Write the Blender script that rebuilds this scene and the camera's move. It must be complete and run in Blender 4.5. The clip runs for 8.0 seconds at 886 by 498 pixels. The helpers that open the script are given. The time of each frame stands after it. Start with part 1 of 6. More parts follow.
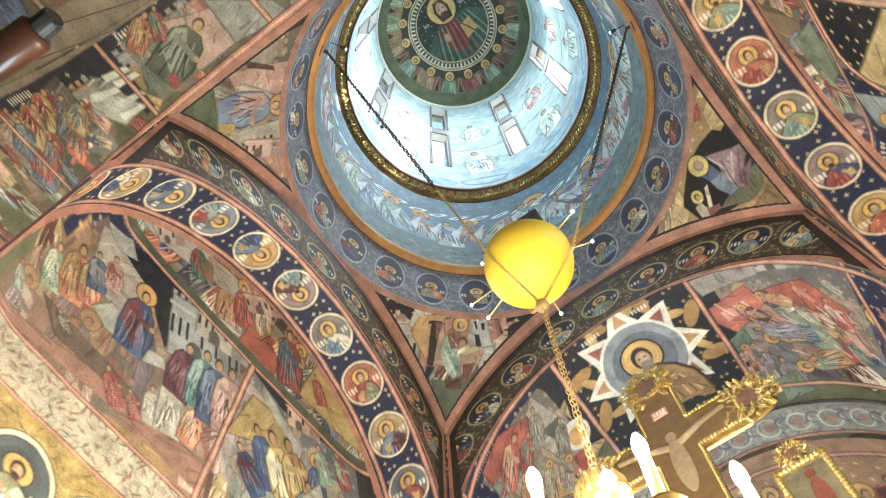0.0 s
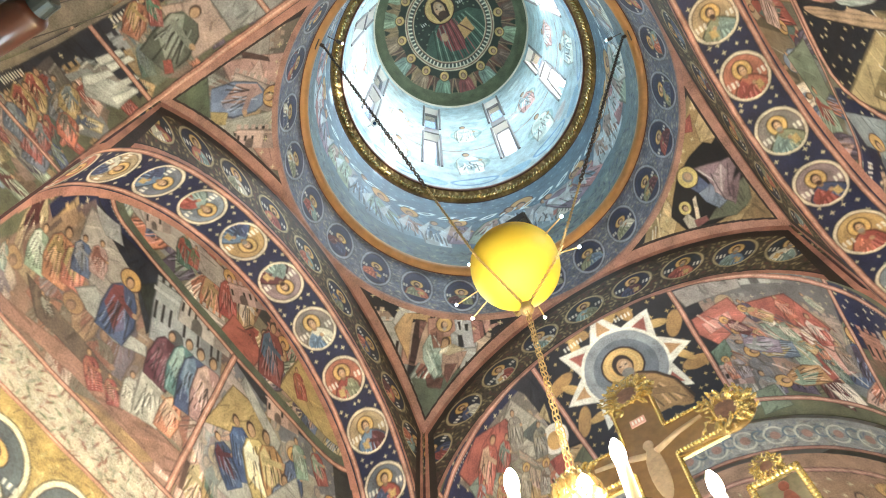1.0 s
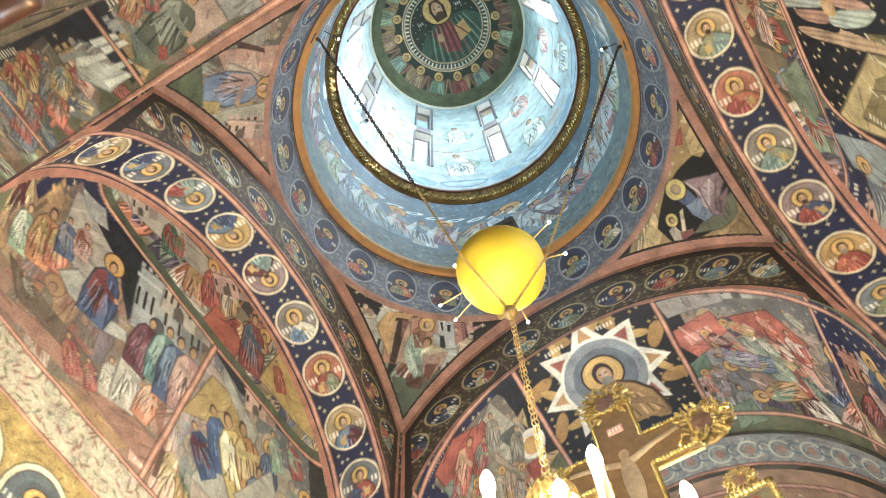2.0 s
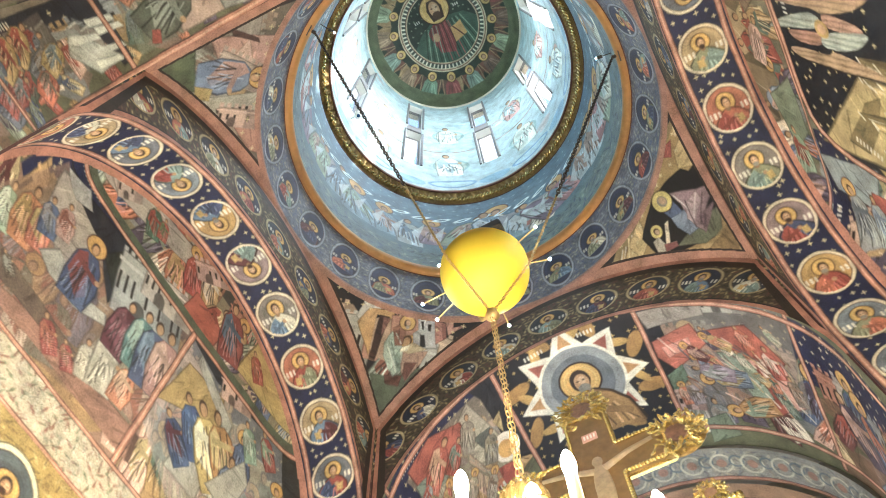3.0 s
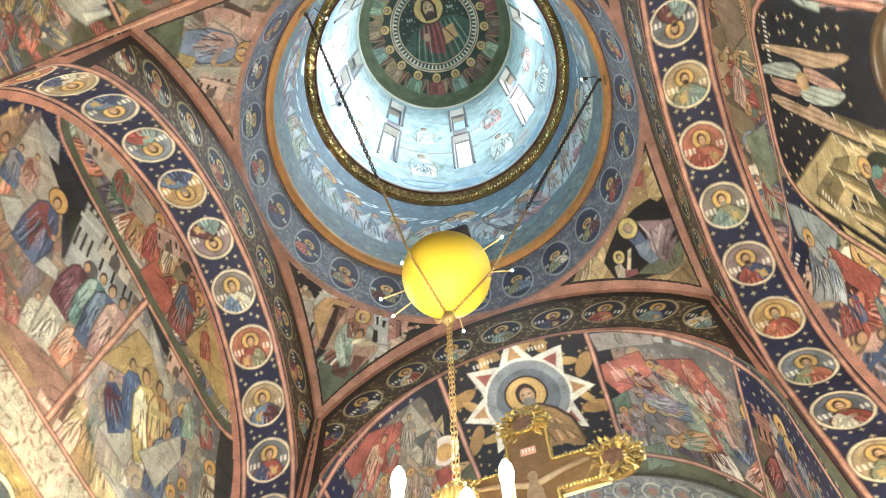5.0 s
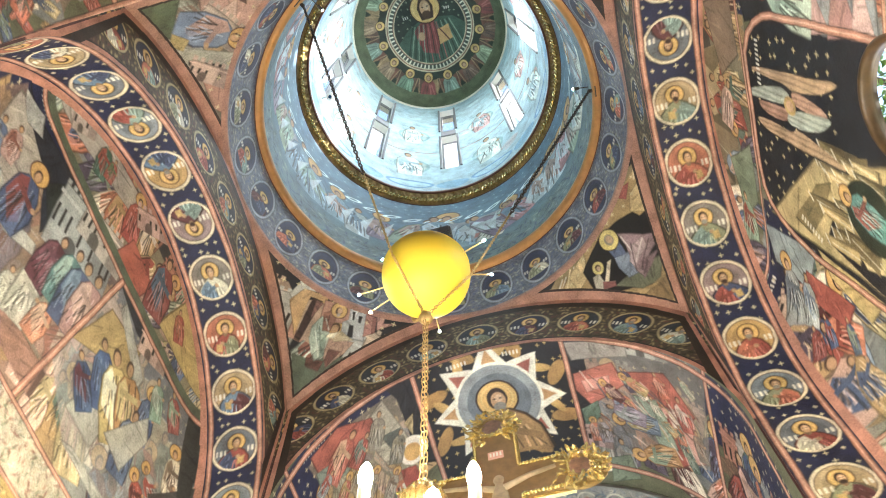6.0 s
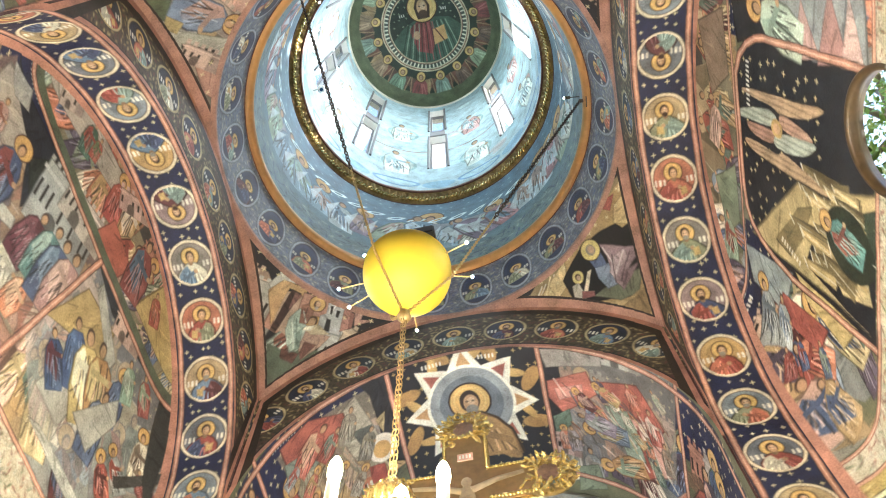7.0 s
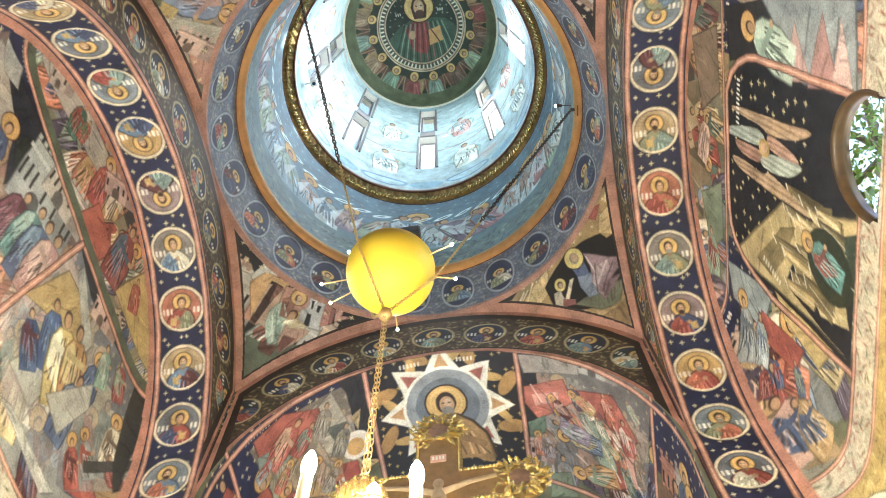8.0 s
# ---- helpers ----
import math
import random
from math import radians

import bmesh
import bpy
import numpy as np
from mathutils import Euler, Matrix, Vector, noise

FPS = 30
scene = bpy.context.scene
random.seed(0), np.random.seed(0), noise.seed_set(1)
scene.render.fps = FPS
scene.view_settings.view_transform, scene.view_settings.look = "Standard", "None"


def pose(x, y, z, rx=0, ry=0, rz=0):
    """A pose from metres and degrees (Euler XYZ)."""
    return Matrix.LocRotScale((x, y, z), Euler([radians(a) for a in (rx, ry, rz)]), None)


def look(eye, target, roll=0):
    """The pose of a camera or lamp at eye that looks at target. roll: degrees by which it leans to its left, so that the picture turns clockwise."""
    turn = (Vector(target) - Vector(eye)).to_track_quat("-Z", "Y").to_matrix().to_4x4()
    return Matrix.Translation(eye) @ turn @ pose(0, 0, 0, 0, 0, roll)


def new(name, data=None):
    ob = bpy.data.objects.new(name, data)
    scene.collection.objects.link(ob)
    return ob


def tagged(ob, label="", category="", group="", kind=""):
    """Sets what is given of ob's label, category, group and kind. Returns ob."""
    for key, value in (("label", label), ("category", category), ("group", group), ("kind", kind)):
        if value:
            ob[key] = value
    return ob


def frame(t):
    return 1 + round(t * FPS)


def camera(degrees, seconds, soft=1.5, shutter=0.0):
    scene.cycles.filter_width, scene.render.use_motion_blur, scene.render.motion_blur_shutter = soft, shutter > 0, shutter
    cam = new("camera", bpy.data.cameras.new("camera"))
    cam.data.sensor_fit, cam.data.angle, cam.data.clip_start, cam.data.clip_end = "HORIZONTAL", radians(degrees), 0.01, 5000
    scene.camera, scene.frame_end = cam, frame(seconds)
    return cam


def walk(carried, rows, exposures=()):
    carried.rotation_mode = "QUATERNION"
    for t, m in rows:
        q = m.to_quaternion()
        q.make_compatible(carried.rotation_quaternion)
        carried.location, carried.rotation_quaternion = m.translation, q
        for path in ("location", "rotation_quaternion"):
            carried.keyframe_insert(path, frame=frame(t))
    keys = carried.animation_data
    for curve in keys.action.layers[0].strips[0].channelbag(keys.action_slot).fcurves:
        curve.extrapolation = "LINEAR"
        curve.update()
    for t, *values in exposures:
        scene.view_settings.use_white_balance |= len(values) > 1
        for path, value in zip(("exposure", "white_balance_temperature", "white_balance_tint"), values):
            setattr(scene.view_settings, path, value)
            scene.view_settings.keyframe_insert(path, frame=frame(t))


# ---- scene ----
cam = camera(56.13, 8.0, 1.0)
ROWS = [
    (0.0, 0.697, -2.227, 2.296, 158.05, 1.69, 35.86),
    (0.5, 0.694, -2.228, 2.292, 157.99, 1.61, 34.51),
    (1.0, 0.691, -2.229, 2.287, 157.96, 1.56, 33.08),
    (1.5, 0.688, -2.231, 2.283, 157.95, 1.49, 31.62),
    (3.0, 0.680, -2.235, 2.271, 157.86, 1.30, 26.95),
    (3.5, 0.677, -2.236, 2.266, 157.83, 1.20, 25.18),
    (4.0, 0.674, -2.238, 2.262, 157.82, 1.10, 23.25),
    (4.5, 0.671, -2.240, 2.257, 157.81, 1.00, 21.27),
    (6.0, 0.662, -2.245, 2.244, 157.76, 0.74, 15.26),
    (6.5, 0.659, -2.246, 2.239, 157.76, 0.65, 13.40),
    (7.0, 0.656, -2.248, 2.234, 157.75, 0.57, 11.49),
    (7.5, 0.653, -2.250, 2.229, 157.76, 0.51, 9.82),
    (8.0, 0.650, -2.252, 2.225, 157.80, 0.45, 8.24),
]
walk(cam, [(t, pose(x, y, z, rx, ry, rz)) for t, x, y, z, rx, ry, rz in ROWS])

# ---- light ----
SIDE_W, NAVE_W, CANDLE_W, DRUM_W = 17.0, 0.9, 21.5, 2.4
world = bpy.data.worlds.new("sky")
scene.world = world
world.use_nodes = True
wn = world.node_tree.nodes
sky = wn.new("ShaderNodeTexSky")
sky.sky_type = 'NISHITA'
sky.sun_disc = False
sky.sun_elevation = radians(24)
sky.sun_rotation = radians(75)
wn["Background"].inputs["Strength"].default_value = 0.15
world.node_tree.links.new(sky.outputs[0], wn["Background"].inputs["Color"])
sun_data = bpy.data.lights.new("sun", "SUN")
sun_data.energy, sun_data.angle, sun_data.color = 1.6, radians(0.6), (1.0, 0.95, 0.86)
sun = new("sun", sun_data)
sun.matrix_world = look((20 * math.cos(radians(24)) * math.sin(radians(75)), 20 * math.cos(radians(24)) * math.cos(radians(75)), 20 * math.sin(radians(24))), (0, 0, 0))
scene.view_settings.exposure = 3.08


def area_light(name, eye, target, sx, sy, watts, colour=(1, 1, 1)):
    d = bpy.data.lights.new(name, "AREA")
    d.shape, d.size, d.size_y, d.energy, d.color = "RECTANGLE", sx, sy, watts, colour
    ob = new(name, d)
    ob.matrix_world = look(eye, target)
    return ob


# added fill lamps, as if in unseen lower windows of the two side apses and nave
for sx in (-1, 1):
    area_light("window_light", (sx * 3.14, 0.0, 4.6), (sx * -2.0, 0.0, 8.0), 1.5, 3.2, SIDE_W * (0.28 if sx > 0 else 1.95), (0.78, 0.92, 1.0))
    area_light("window_light", (sx * 2.12, -6.0, 4.6), (sx * -1.0, -3.0, 9.0), 1.4, 3.2, NAVE_W, (0.78, 0.92, 1.0))
# added fill lamp behind the icon screen, brightens the east vault; no opening there
area_light("window_light", (0.0, 6.9, 5.4), (0.0, 3.6, 10.2), 1.6, 2.2, 27.0, (0.9, 0.95, 1.0))
# sky light in the narrow windows of the drum, brighter on the sunny side
for n in range(8):
    a = n * math.pi / 4 - 0.054
    w = DRUM_W * {1: 1.6, 2: 13.0, 3: 3.4}.get(n, 0.4)
    area_light("window_light", (2.0 * math.sin(a), 2.0 * math.cos(a), 17.3), (0.9 * math.sin(a), 0.9 * math.cos(a), 16.6), 0.3, 3.0, w, (0.9, 0.96, 1.0))


# ---- materials ----
def lin(h):
    c = [int(h[i:i + 2], 16) / 255 for i in (0, 2, 4)]
    return np.array([v / 12.92 if v <= 0.04045 else ((v + 0.055) / 1.055) ** 2.4 for v in c])


def material(name, colour=(0.5, 0.5, 0.5), rough=0.6, metal=0.0, scale=20.0, vary=0.2, bump=0.1, attribute=False, emit=0.0, coat=0.0):
    m = bpy.data.materials.new(name)
    m.use_nodes = True
    nt = m.node_tree
    n, l = nt.nodes, nt.links
    b = n["Principled BSDF"]
    b.inputs["Roughness"].default_value = rough
    b.inputs["Metallic"].default_value = metal
    b.inputs["Coat Weight"].default_value = coat
    tc = n.new("ShaderNodeTexCoord")
    fine = n.new("ShaderNodeTexNoise")
    fine.inputs["Scale"].default_value = scale
    fine.inputs["Detail"].default_value = 8
    fine.inputs["Roughness"].default_value = 0.65
    broad = n.new("ShaderNodeTexNoise")
    broad.inputs["Scale"].default_value = scale * 0.09
    broad.inputs["Detail"].default_value = 4
    for t in (fine, broad):
        l.new(tc.outputs["Object"], t.inputs["Vector"])
    add = n.new("ShaderNodeMath")
    add.operation = "ADD"
    l.new(fine.outputs[0], add.inputs[0])
    l.new(broad.outputs[0], add.inputs[1])
    mp = n.new("ShaderNodeMapRange")
    mp.inputs["From Min"].default_value = 0.65
    mp.inputs["From Max"].default_value = 1.35
    mp.inputs["To Min"].default_value = 1 - vary
    mp.inputs["To Max"].default_value = 1 + vary
    l.new(add.outputs[0], mp.inputs["Value"])
    mix = n.new("ShaderNodeVectorMath")
    mix.operation = "SCALE"
    l.new(mp.outputs[0], mix.inputs["Scale"])
    if attribute:
        at = n.new("ShaderNodeAttribute")
        at.attribute_name = "paint"
        l.new(at.outputs["Color"], mix.inputs[0])
    else:
        mix.inputs[0].default_value = tuple(colour)
    l.new(mix.outputs[0], b.inputs["Base Color"])
    if bump:
        bp = n.new("ShaderNodeBump")
        bp.inputs["Strength"].default_value = bump
        bp.inputs["Distance"].default_value = 0.01
        l.new(add.outputs[0], bp.inputs["Height"])
        l.new(bp.outputs[0], b.inputs["Normal"])
    if emit:
        b.inputs["Emission Color"].default_value = (1.0, 0.88, 0.68, 1)
        b.inputs["Emission Strength"].default_value = emit
    return m


FRESCO = material("fresco", rough=0.62, scale=60, vary=0.5, bump=0.3, attribute=True)
PLASTER = material("plaster", (0.42, 0.38, 0.32), 0.8, scale=12, vary=0.15, bump=0.2)
STONE = material("floor_stone", (0.45, 0.4, 0.34), 0.45, scale=6, vary=0.2)
GILT = material("gilded_wood", (0.82, 0.65, 0.27), 0.24, 0.85, scale=40, vary=0.25, bump=0.35)
DARKGILT = material("aged_gilding", (0.3, 0.2, 0.075), 0.4, 0.5, scale=40, vary=0.45, bump=0.5)
BRASS = material("polished_brass", (0.86, 0.62, 0.24), 0.2, 0.95, scale=30, vary=0.12)
IRON = material("dark_chain_iron", (0.075, 0.06, 0.05), 0.5, 0.6, scale=60, vary=0.3)
ORANGE = material("ochre_ring_paint", (0.4, 0.2, 0.06), 0.5, scale=9, vary=0.35, bump=0.3)
YELLOW = material("yellow_balloon_skin", (0.5, 0.375, 0.03), 0.6, scale=7, vary=0.08, bump=0.05)
WHITEPAINT = material("white_window_paint", (0.75, 0.75, 0.72), 0.5, scale=20, vary=0.08)
CANDLE = material("cream_candle_tube", (0.85, 0.78, 0.62), 0.45, scale=20, vary=0.05)
BULB = material("lit_bulb", (1, 0.95, 0.85), 0.3, emit=60.0, bump=0, vary=0.0)
LED = material("lit_white_led", (1, 1, 1), 0.3, emit=120.0, bump=0, vary=0.0)
LED.node_tree.nodes["Principled BSDF"].inputs["Emission Color"].default_value = (0.75, 0.95, 1.0, 1)
BROWN = material("brown_lacquer", (0.03, 0.009, 0.005), 0.32, scale=8, vary=0.4, bump=0.05, coat=0.25)
GLASS = bpy.data.materials.new("window_glass")
GLASS.use_nodes = True
_b = GLASS.node_tree.nodes["Principled BSDF"]
_b.inputs["Transmission Weight"].default_value, _b.inputs["Roughness"].default_value, _b.inputs["IOR"].default_value = 1.0, 0.02, 1.05
LEAF = material("tree_leaves", (0.11, 0.19, 0.03), 0.5, scale=3, vary=0.5)
BARK = material("tree_bark", (0.12, 0.09, 0.06), 0.8, scale=15, vary=0.3)

# ---- mural painter: colours worked out vertex by vertex from simple shapes ----
NAVY, SALMON, OCHRE, GOLD = lin("1d2650"), lin("b9755a"), lin("b58d52"), lin("cf9a3c")
CREAM, REDD, BLUE, GREEN, OLIVE = lin("d9c6a6"), lin("a8442f"), lin("4a5f86"), lin("5c7467"), lin("6b6a4a")
PINK, GREY, BROWNP, WHITE, DARK, SKIN = lin("c99a86"), lin("8d8f90"), lin("7a5940"), lin("e6ddcc"), lin("2a2220"), lin("b98a5c")
WINE, TEAL = lin("6a2b2c"), lin("4f8a98")
ROBES = [REDD, BLUE, GREEN, OCHRE, PINK, WINE, lin("7d8ea8"), lin("c76f45"), lin("8f9b83"), lin("dcc9b4"), lin("5a4a63"), lin("b9a06c")]


MUTE = 0.66


def lay(u, v, cu, cv):
    """Where the paintings' own coordinates lie on a surface: smooth maps of its two lengths."""
    t = (np.ones_like(u), u, v, u * v, u * u, v * v)
    return sum(c * q for c, q in zip(cu, t)), sum(c * q for c, q in zip(cv, t))


class Mural:
    def __init__(self, u, v, base, seed=0):
        u, v = u.ravel(), v.ravel()
        self.u = u + 0.0035 * np.sin(v * 9 + 2 * np.sin(u * 5)) + 0.0012 * np.sin(v * 47 + u * 31)
        self.v = v + 0.0035 * np.sin(u * 10 + 2 * np.sin(v * 6)) + 0.0012 * np.sin(u * 43 - v * 37)
        self.c = np.tile(np.asarray(base, float), (self.u.size, 1))
        self.clip = None
        self.r = random.Random(seed)

    def near(self, u0, u1, v0, v1):
        k = (self.u > u0) & (self.u < u1) & (self.v > v0) & (self.v < v1)
        if self.clip is not None:
            k &= self.clip
        return np.flatnonzero(k)

    def put(self, i, cover, colour):
        a = np.clip(cover, 0, 1)[:, None]
        self.c[i] = self.c[i] * (1 - a) + np.asarray(colour) * a

    def ell(self, u, v, a, b, colour, rot=0.0, ring=0.0, alpha=1.0):
        m = max(a, b) + 0.03
        i = self.near(u - m, u + m, v - m, v + m)
        c, s = math.cos(rot), math.sin(rot)
        x, y = self.u[i] - u, self.v[i] - v
        d = (np.hypot((x * c + y * s) / a, (y * c - x * s) / b) - 1) * min(a, b)
        cov = 0.5 - d / 0.014
        if ring:
            cov = np.minimum(cov, 0.5 + (d + ring) / 0.014)
        self.put(i, np.clip(cov, 0, 1) * alpha, colour)

    def poly(self, pts, colour, alpha=1.0):
        p = np.asarray(pts, float)
        i = self.near(p[:, 0].min() - 0.01, p[:, 0].max() + 0.01, p[:, 1].min() - 0.01, p[:, 1].max() + 0.01)
        if not i.size:
            return
        x, y = self.u[i], self.v[i]
        inside = np.zeros(i.size, bool)
        far = np.full(i.size, 1.0)
        for (ax, ay), (bx, by) in zip(p, np.roll(p, 1, 0)):
            if ay != by:
                inside ^= ((ay > y) != (by > y)) & (x < (bx - ax) * (y - ay) / (by - ay) + ax)
            dx, dy = bx - ax, by - ay
            t = np.clip(((x - ax) * dx + (y - ay) * dy) / (dx * dx + dy * dy + 1e-9), 0, 1)
            far = np.minimum(far, np.hypot(x - ax - t * dx, y - ay - t * dy))
        self.put(i, np.clip(0.5 + np.where(inside, far, -far) / 0.016, 0, 1) * alpha, colour)

    def seg(self, ax, ay, bx, by, w, colour, alpha=1.0):
        m = w + 0.02
        i = self.near(min(ax, bx) - m, max(ax, bx) + m, min(ay, by) - m, max(ay, by) + m)
        dx, dy = bx - ax, by - ay
        t = np.clip(((self.u[i] - ax) * dx + (self.v[i] - ay) * dy) / (dx * dx + dy * dy + 1e-9), 0, 1)
        d = np.hypot(self.u[i] - ax - t * dx, self.v[i] - ay - t * dy)
        self.put(i, np.clip(0.5 - (d - w / 2) / 0.012, 0, 1) * alpha, colour)

    def line(self, pts, w, colour):
        for a, b in zip(pts, pts[1:]):
            self.seg(*a, *b, w, colour)

    def border(self, pts, w=0.09):
        self.line(pts, w * 1.35, lin("4a2f28"))
        self.line(pts, w, SALMON)
        self.line(pts, w * 0.28, lin("d9a284"))

    def stars(self, u0, v0, u1, v1, gap=0.16, colour=None):
        r, colour = self.r, lin("d8c48c") if colour is None else colour
        for a in np.arange(u0 + gap / 2, u1, gap):
            for b in np.arange(v0 + gap / 2, v1, gap):
                x, y, k = a + r.uniform(-0.3, 0.3) * gap, b + r.uniform(-0.3, 0.3) * gap, r.uniform(0.1, 0.16) * gap
                self.seg(x - k, y, x + k, y, 0.010, colour, 0.85)
                self.seg(x, y - k, x, y + k, 0.010, colour, 0.85)

    def words(self, u, v, n, rot=0.0, colour=None):
        colour = WHITE if colour is None else colour
        c, s = math.cos(rot), math.sin(rot)
        for k in range(n):
            x = k * 0.045
            self.seg(u + c * x - s * -0.02, v + s * x - c * 0.02, u + c * x - s * 0.02, v + s * x + c * 0.02, 0.02, colour, 0.75)

    def figure(self, u, v, h, rot=0.0, robe=None, cloak=None, halo=True, bust=False, lean=0.0):
        """A plain robed shape of height h that stands at (u, v); rot turns its upright."""
        r = self.r
        robe = r.choice(ROBES) if robe is None else robe
        cloak = r.choice(ROBES) if cloak is None else cloak
        c, s = math.cos(rot), math.sin(rot)

        def at(x, y):
            x += lean * y
            return u + h * (c * x - s * y), v + h * (s * x + c * y)

        def shape(pts, col, a=1.0):
            self.poly([at(*p) for p in pts], col, a)
        if halo:
            hu, hv = at(0, 0.86)
            self.ell(hu, hv, 0.15 * h, 0.15 * h, lin("5b2a1c"))
            self.ell(hu, hv, 0.135 * h, 0.135 * h, GOLD)
        j = [r.uniform(-0.03, 0.03) for _ in range(8)]
        body = [(-0.17 + j[0], 0), (-0.2, 0.3 + j[1]), (-0.17, 0.6), (-0.09, 0.72), (0.09, 0.72), (0.17, 0.6 + j[2]), (0.2 + j[3], 0.3), (0.16 + j[4], 0)]
        shape([(x * 1.1, y * 1.01) for x, y in body], robe * 0.35)
        shape(body, robe)
        shape([(-0.18, 0.35 + j[5]), (-0.16, 0.62), (-0.06, 0.71), (0.04, 0.5), (0.14, 0.2 + j[6]), (0.05, 0.1 + j[7])], cloak)
        shape([(0.02, 0.02), (0.18, 0.0), (0.19, 0.32 + j[2]), (0.08, 0.4)], robe * 1.35 + 0.03, 0.7)
        for k in range(13):
            x = -0.17 + 0.028 * k + r.uniform(-0.012, 0.012)
            y0, y1 = r.uniform(0.02, 0.32), r.uniform(0.36, 0.66)
            col = robe * 1.4 + 0.2 if k % 2 else DARK * 0.6
            p, q = at(x, y0), at(x * 0.6 + r.uniform(-0.06, 0.06), y1)
            self.seg(*p, *q, (0.014 if k % 2 else 0.02) * h, col, 0.75)
        p, q = at(-0.1, 0.55), at(0.16, 0.47 + j[1])
        self.seg(*p, *q, 0.075 * h, cloak * 0.8)
        e = at(0.19, 0.48 + j[1])
        self.ell(*e, 0.035 * h, 0.035 * h, SKIN)
        hu, hv = at(0, 0.82)
        self.ell(hu, hv, 0.062 * h, 0.085 * h, lin("4f3524"), rot)
        hu, hv = at(0.004, 0.805)
        self.ell(hu, hv, 0.046 * h, 0.066 * h, SKIN, rot)

    def medallion(self, u, v, a, b, rot, ground, rim=None, gapped=True):
        rim = CREAM if rim is None else rim
        self.ell(u, v, a * 1.03, b * 1.03, DARK)
        self.ell(u, v, a, b, rim)
        self.ell(u, v, a * 0.88, b * 0.88, lin("4a2f28"))
        self.ell(u, v, a * 0.85, b * 0.85, ground)
        self.ell(u - a * 0.2, v + b * 0.1, a * 0.45, b * 0.6, ground * 1.2, alpha=0.5)
        if self.clip is None:
            keep = np.hypot((self.u - u) / (a * 0.9), (self.v - v) / (b * 0.9)) < 1
        else:
            keep = self.clip & (np.hypot((self.u - u) / (a * 0.9), (self.v - v) / (b * 0.9)) < 1)
        old, self.clip = self.clip, keep
        self.ell(u - math.sin(rot) * b * 0.1, v + math.cos(rot) * b * 0.1, a * 0.62, b * 0.55, ground * 0.62, alpha=0.55)
        self.bust(u, v, min(a, b) * 0.92, rot)
        for k in (-0.78, -0.62, 0.56, 0.72):
            self.words(u + a * k * math.cos(rot) + b * 0.1 * math.sin(rot), v + a * k * math.sin(rot) - b * 0.1 * math.cos(rot), 2 if a > 0.2 else 1, rot, WHITE)
        self.clip = old

    def bust(self, u, v, k, rot=0.0, robe=None, cloak=None):
        """A plain half-length robed shape with a gold disc behind the head."""
        r = self.r
        tones = r.sample([lin("a8402c"), lin("5f7fa0"), lin("7f9a94"), lin("c8643c"), lin("c9bfa8"), lin("6d3038"), lin("3f4f78"), lin("8d8f6a")], 2)
        robe, cloak = tones[0] if robe is None else robe, tones[1] if cloak is None else cloak
        c, s = math.cos(rot), math.sin(rot)
        lean = r.uniform(-0.12, 0.12)

        def at(x, y):
            x += lean * y
            return u + k * (c * x - s * y), v + k * (s * x + c * y)

        def shape(pts, col, a=1.0):
            self.poly([at(*p) for p in pts], col, a)
        e = at(0, 0.3)
        self.ell(*e, 0.45 * k, 0.45 * k, lin("3a1c12"))
        self.ell(*e, 0.41 * k, 0.41 * k, lin("d9a63c"))
        self.ell(*e, 0.34 * k, 0.34 * k, lin("e2b85c"), 0, 0.03 * k, 0.8)
        w = r.uniform(0.66, 0.8)
        shoulders = [(-w - 0.06, -1.1), (-w + 0.04, -0.5), (-0.44, -0.2), (-0.16, -0.02), (0.16, -0.02), (0.44, -0.2), (w - 0.04, -0.5), (w + 0.06, -1.1)]
        shape([(x * 1.08, y + 0.05) for x, y in shoulders], robe * 0.22)
        shape(shoulders, robe)
        sg = r.choice((-1, 1))
        shape([(sg * x, y) for x, y in ((-w, -1.1), (-w + 0.06, -0.5), (-0.42, -0.2), (-0.2, -0.1), (0.0, -0.5), (0.3, -1.1))], cloak)
        for n in range(11):
            x = -0.62 + 0.124 * n + r.uniform(-0.03, 0.03)
            col = (cloak if sg * x < 0 else robe) * (1.7 if n % 2 else 0.3) + (0.08 if n % 2 else 0)
            self.seg(*at(x, -1.0), *at(x * 0.55 + r.uniform(-0.1, 0.1), -0.28 - 0.3 * r.random()), (0.05 if n % 2 else 0.04) * k, col, 0.8)
        self.seg(*at(-sg * 0.55, -0.75), *at(sg * 0.12, -0.45), 0.17 * k, cloak * 0.75)
        self.ell(*at(sg * 0.18, -0.42), 0.1 * k, 0.1 * k, SKIN)
        if r.random() < 0.5:
            shape([(sg * 0.2, -0.8), (sg * 0.5, -0.75), (sg * 0.48, -0.4), (sg * 0.2, -0.45)], lin("c9a04a"))
        self.ell(*at(0, 0.3), 0.21 * k, 0.27 * k, lin("3f2618"), rot)
        self.ell(*at(0, 0.0), 0.11 * k, 0.12 * k, SKIN * 0.6)
        self.ell(*at(0.01, 0.25), 0.15 * k, 0.21 * k, lin("c8935f"), rot)
        self.ell(*at(0.03, 0.3), 0.08 * k, 0.1 * k, lin("dcb083"), rot, alpha=0.8)
        if r.random() < 0.6:
            self.ell(*at(0, 0.1), 0.13 * k, 0.11 * k, r.choice([lin("4a2c1c"), lin("8d8478")]), rot)
        self.seg(*at(-0.07, 0.3), *at(-0.04, 0.3), 0.035 * k, DARK, 0.8)
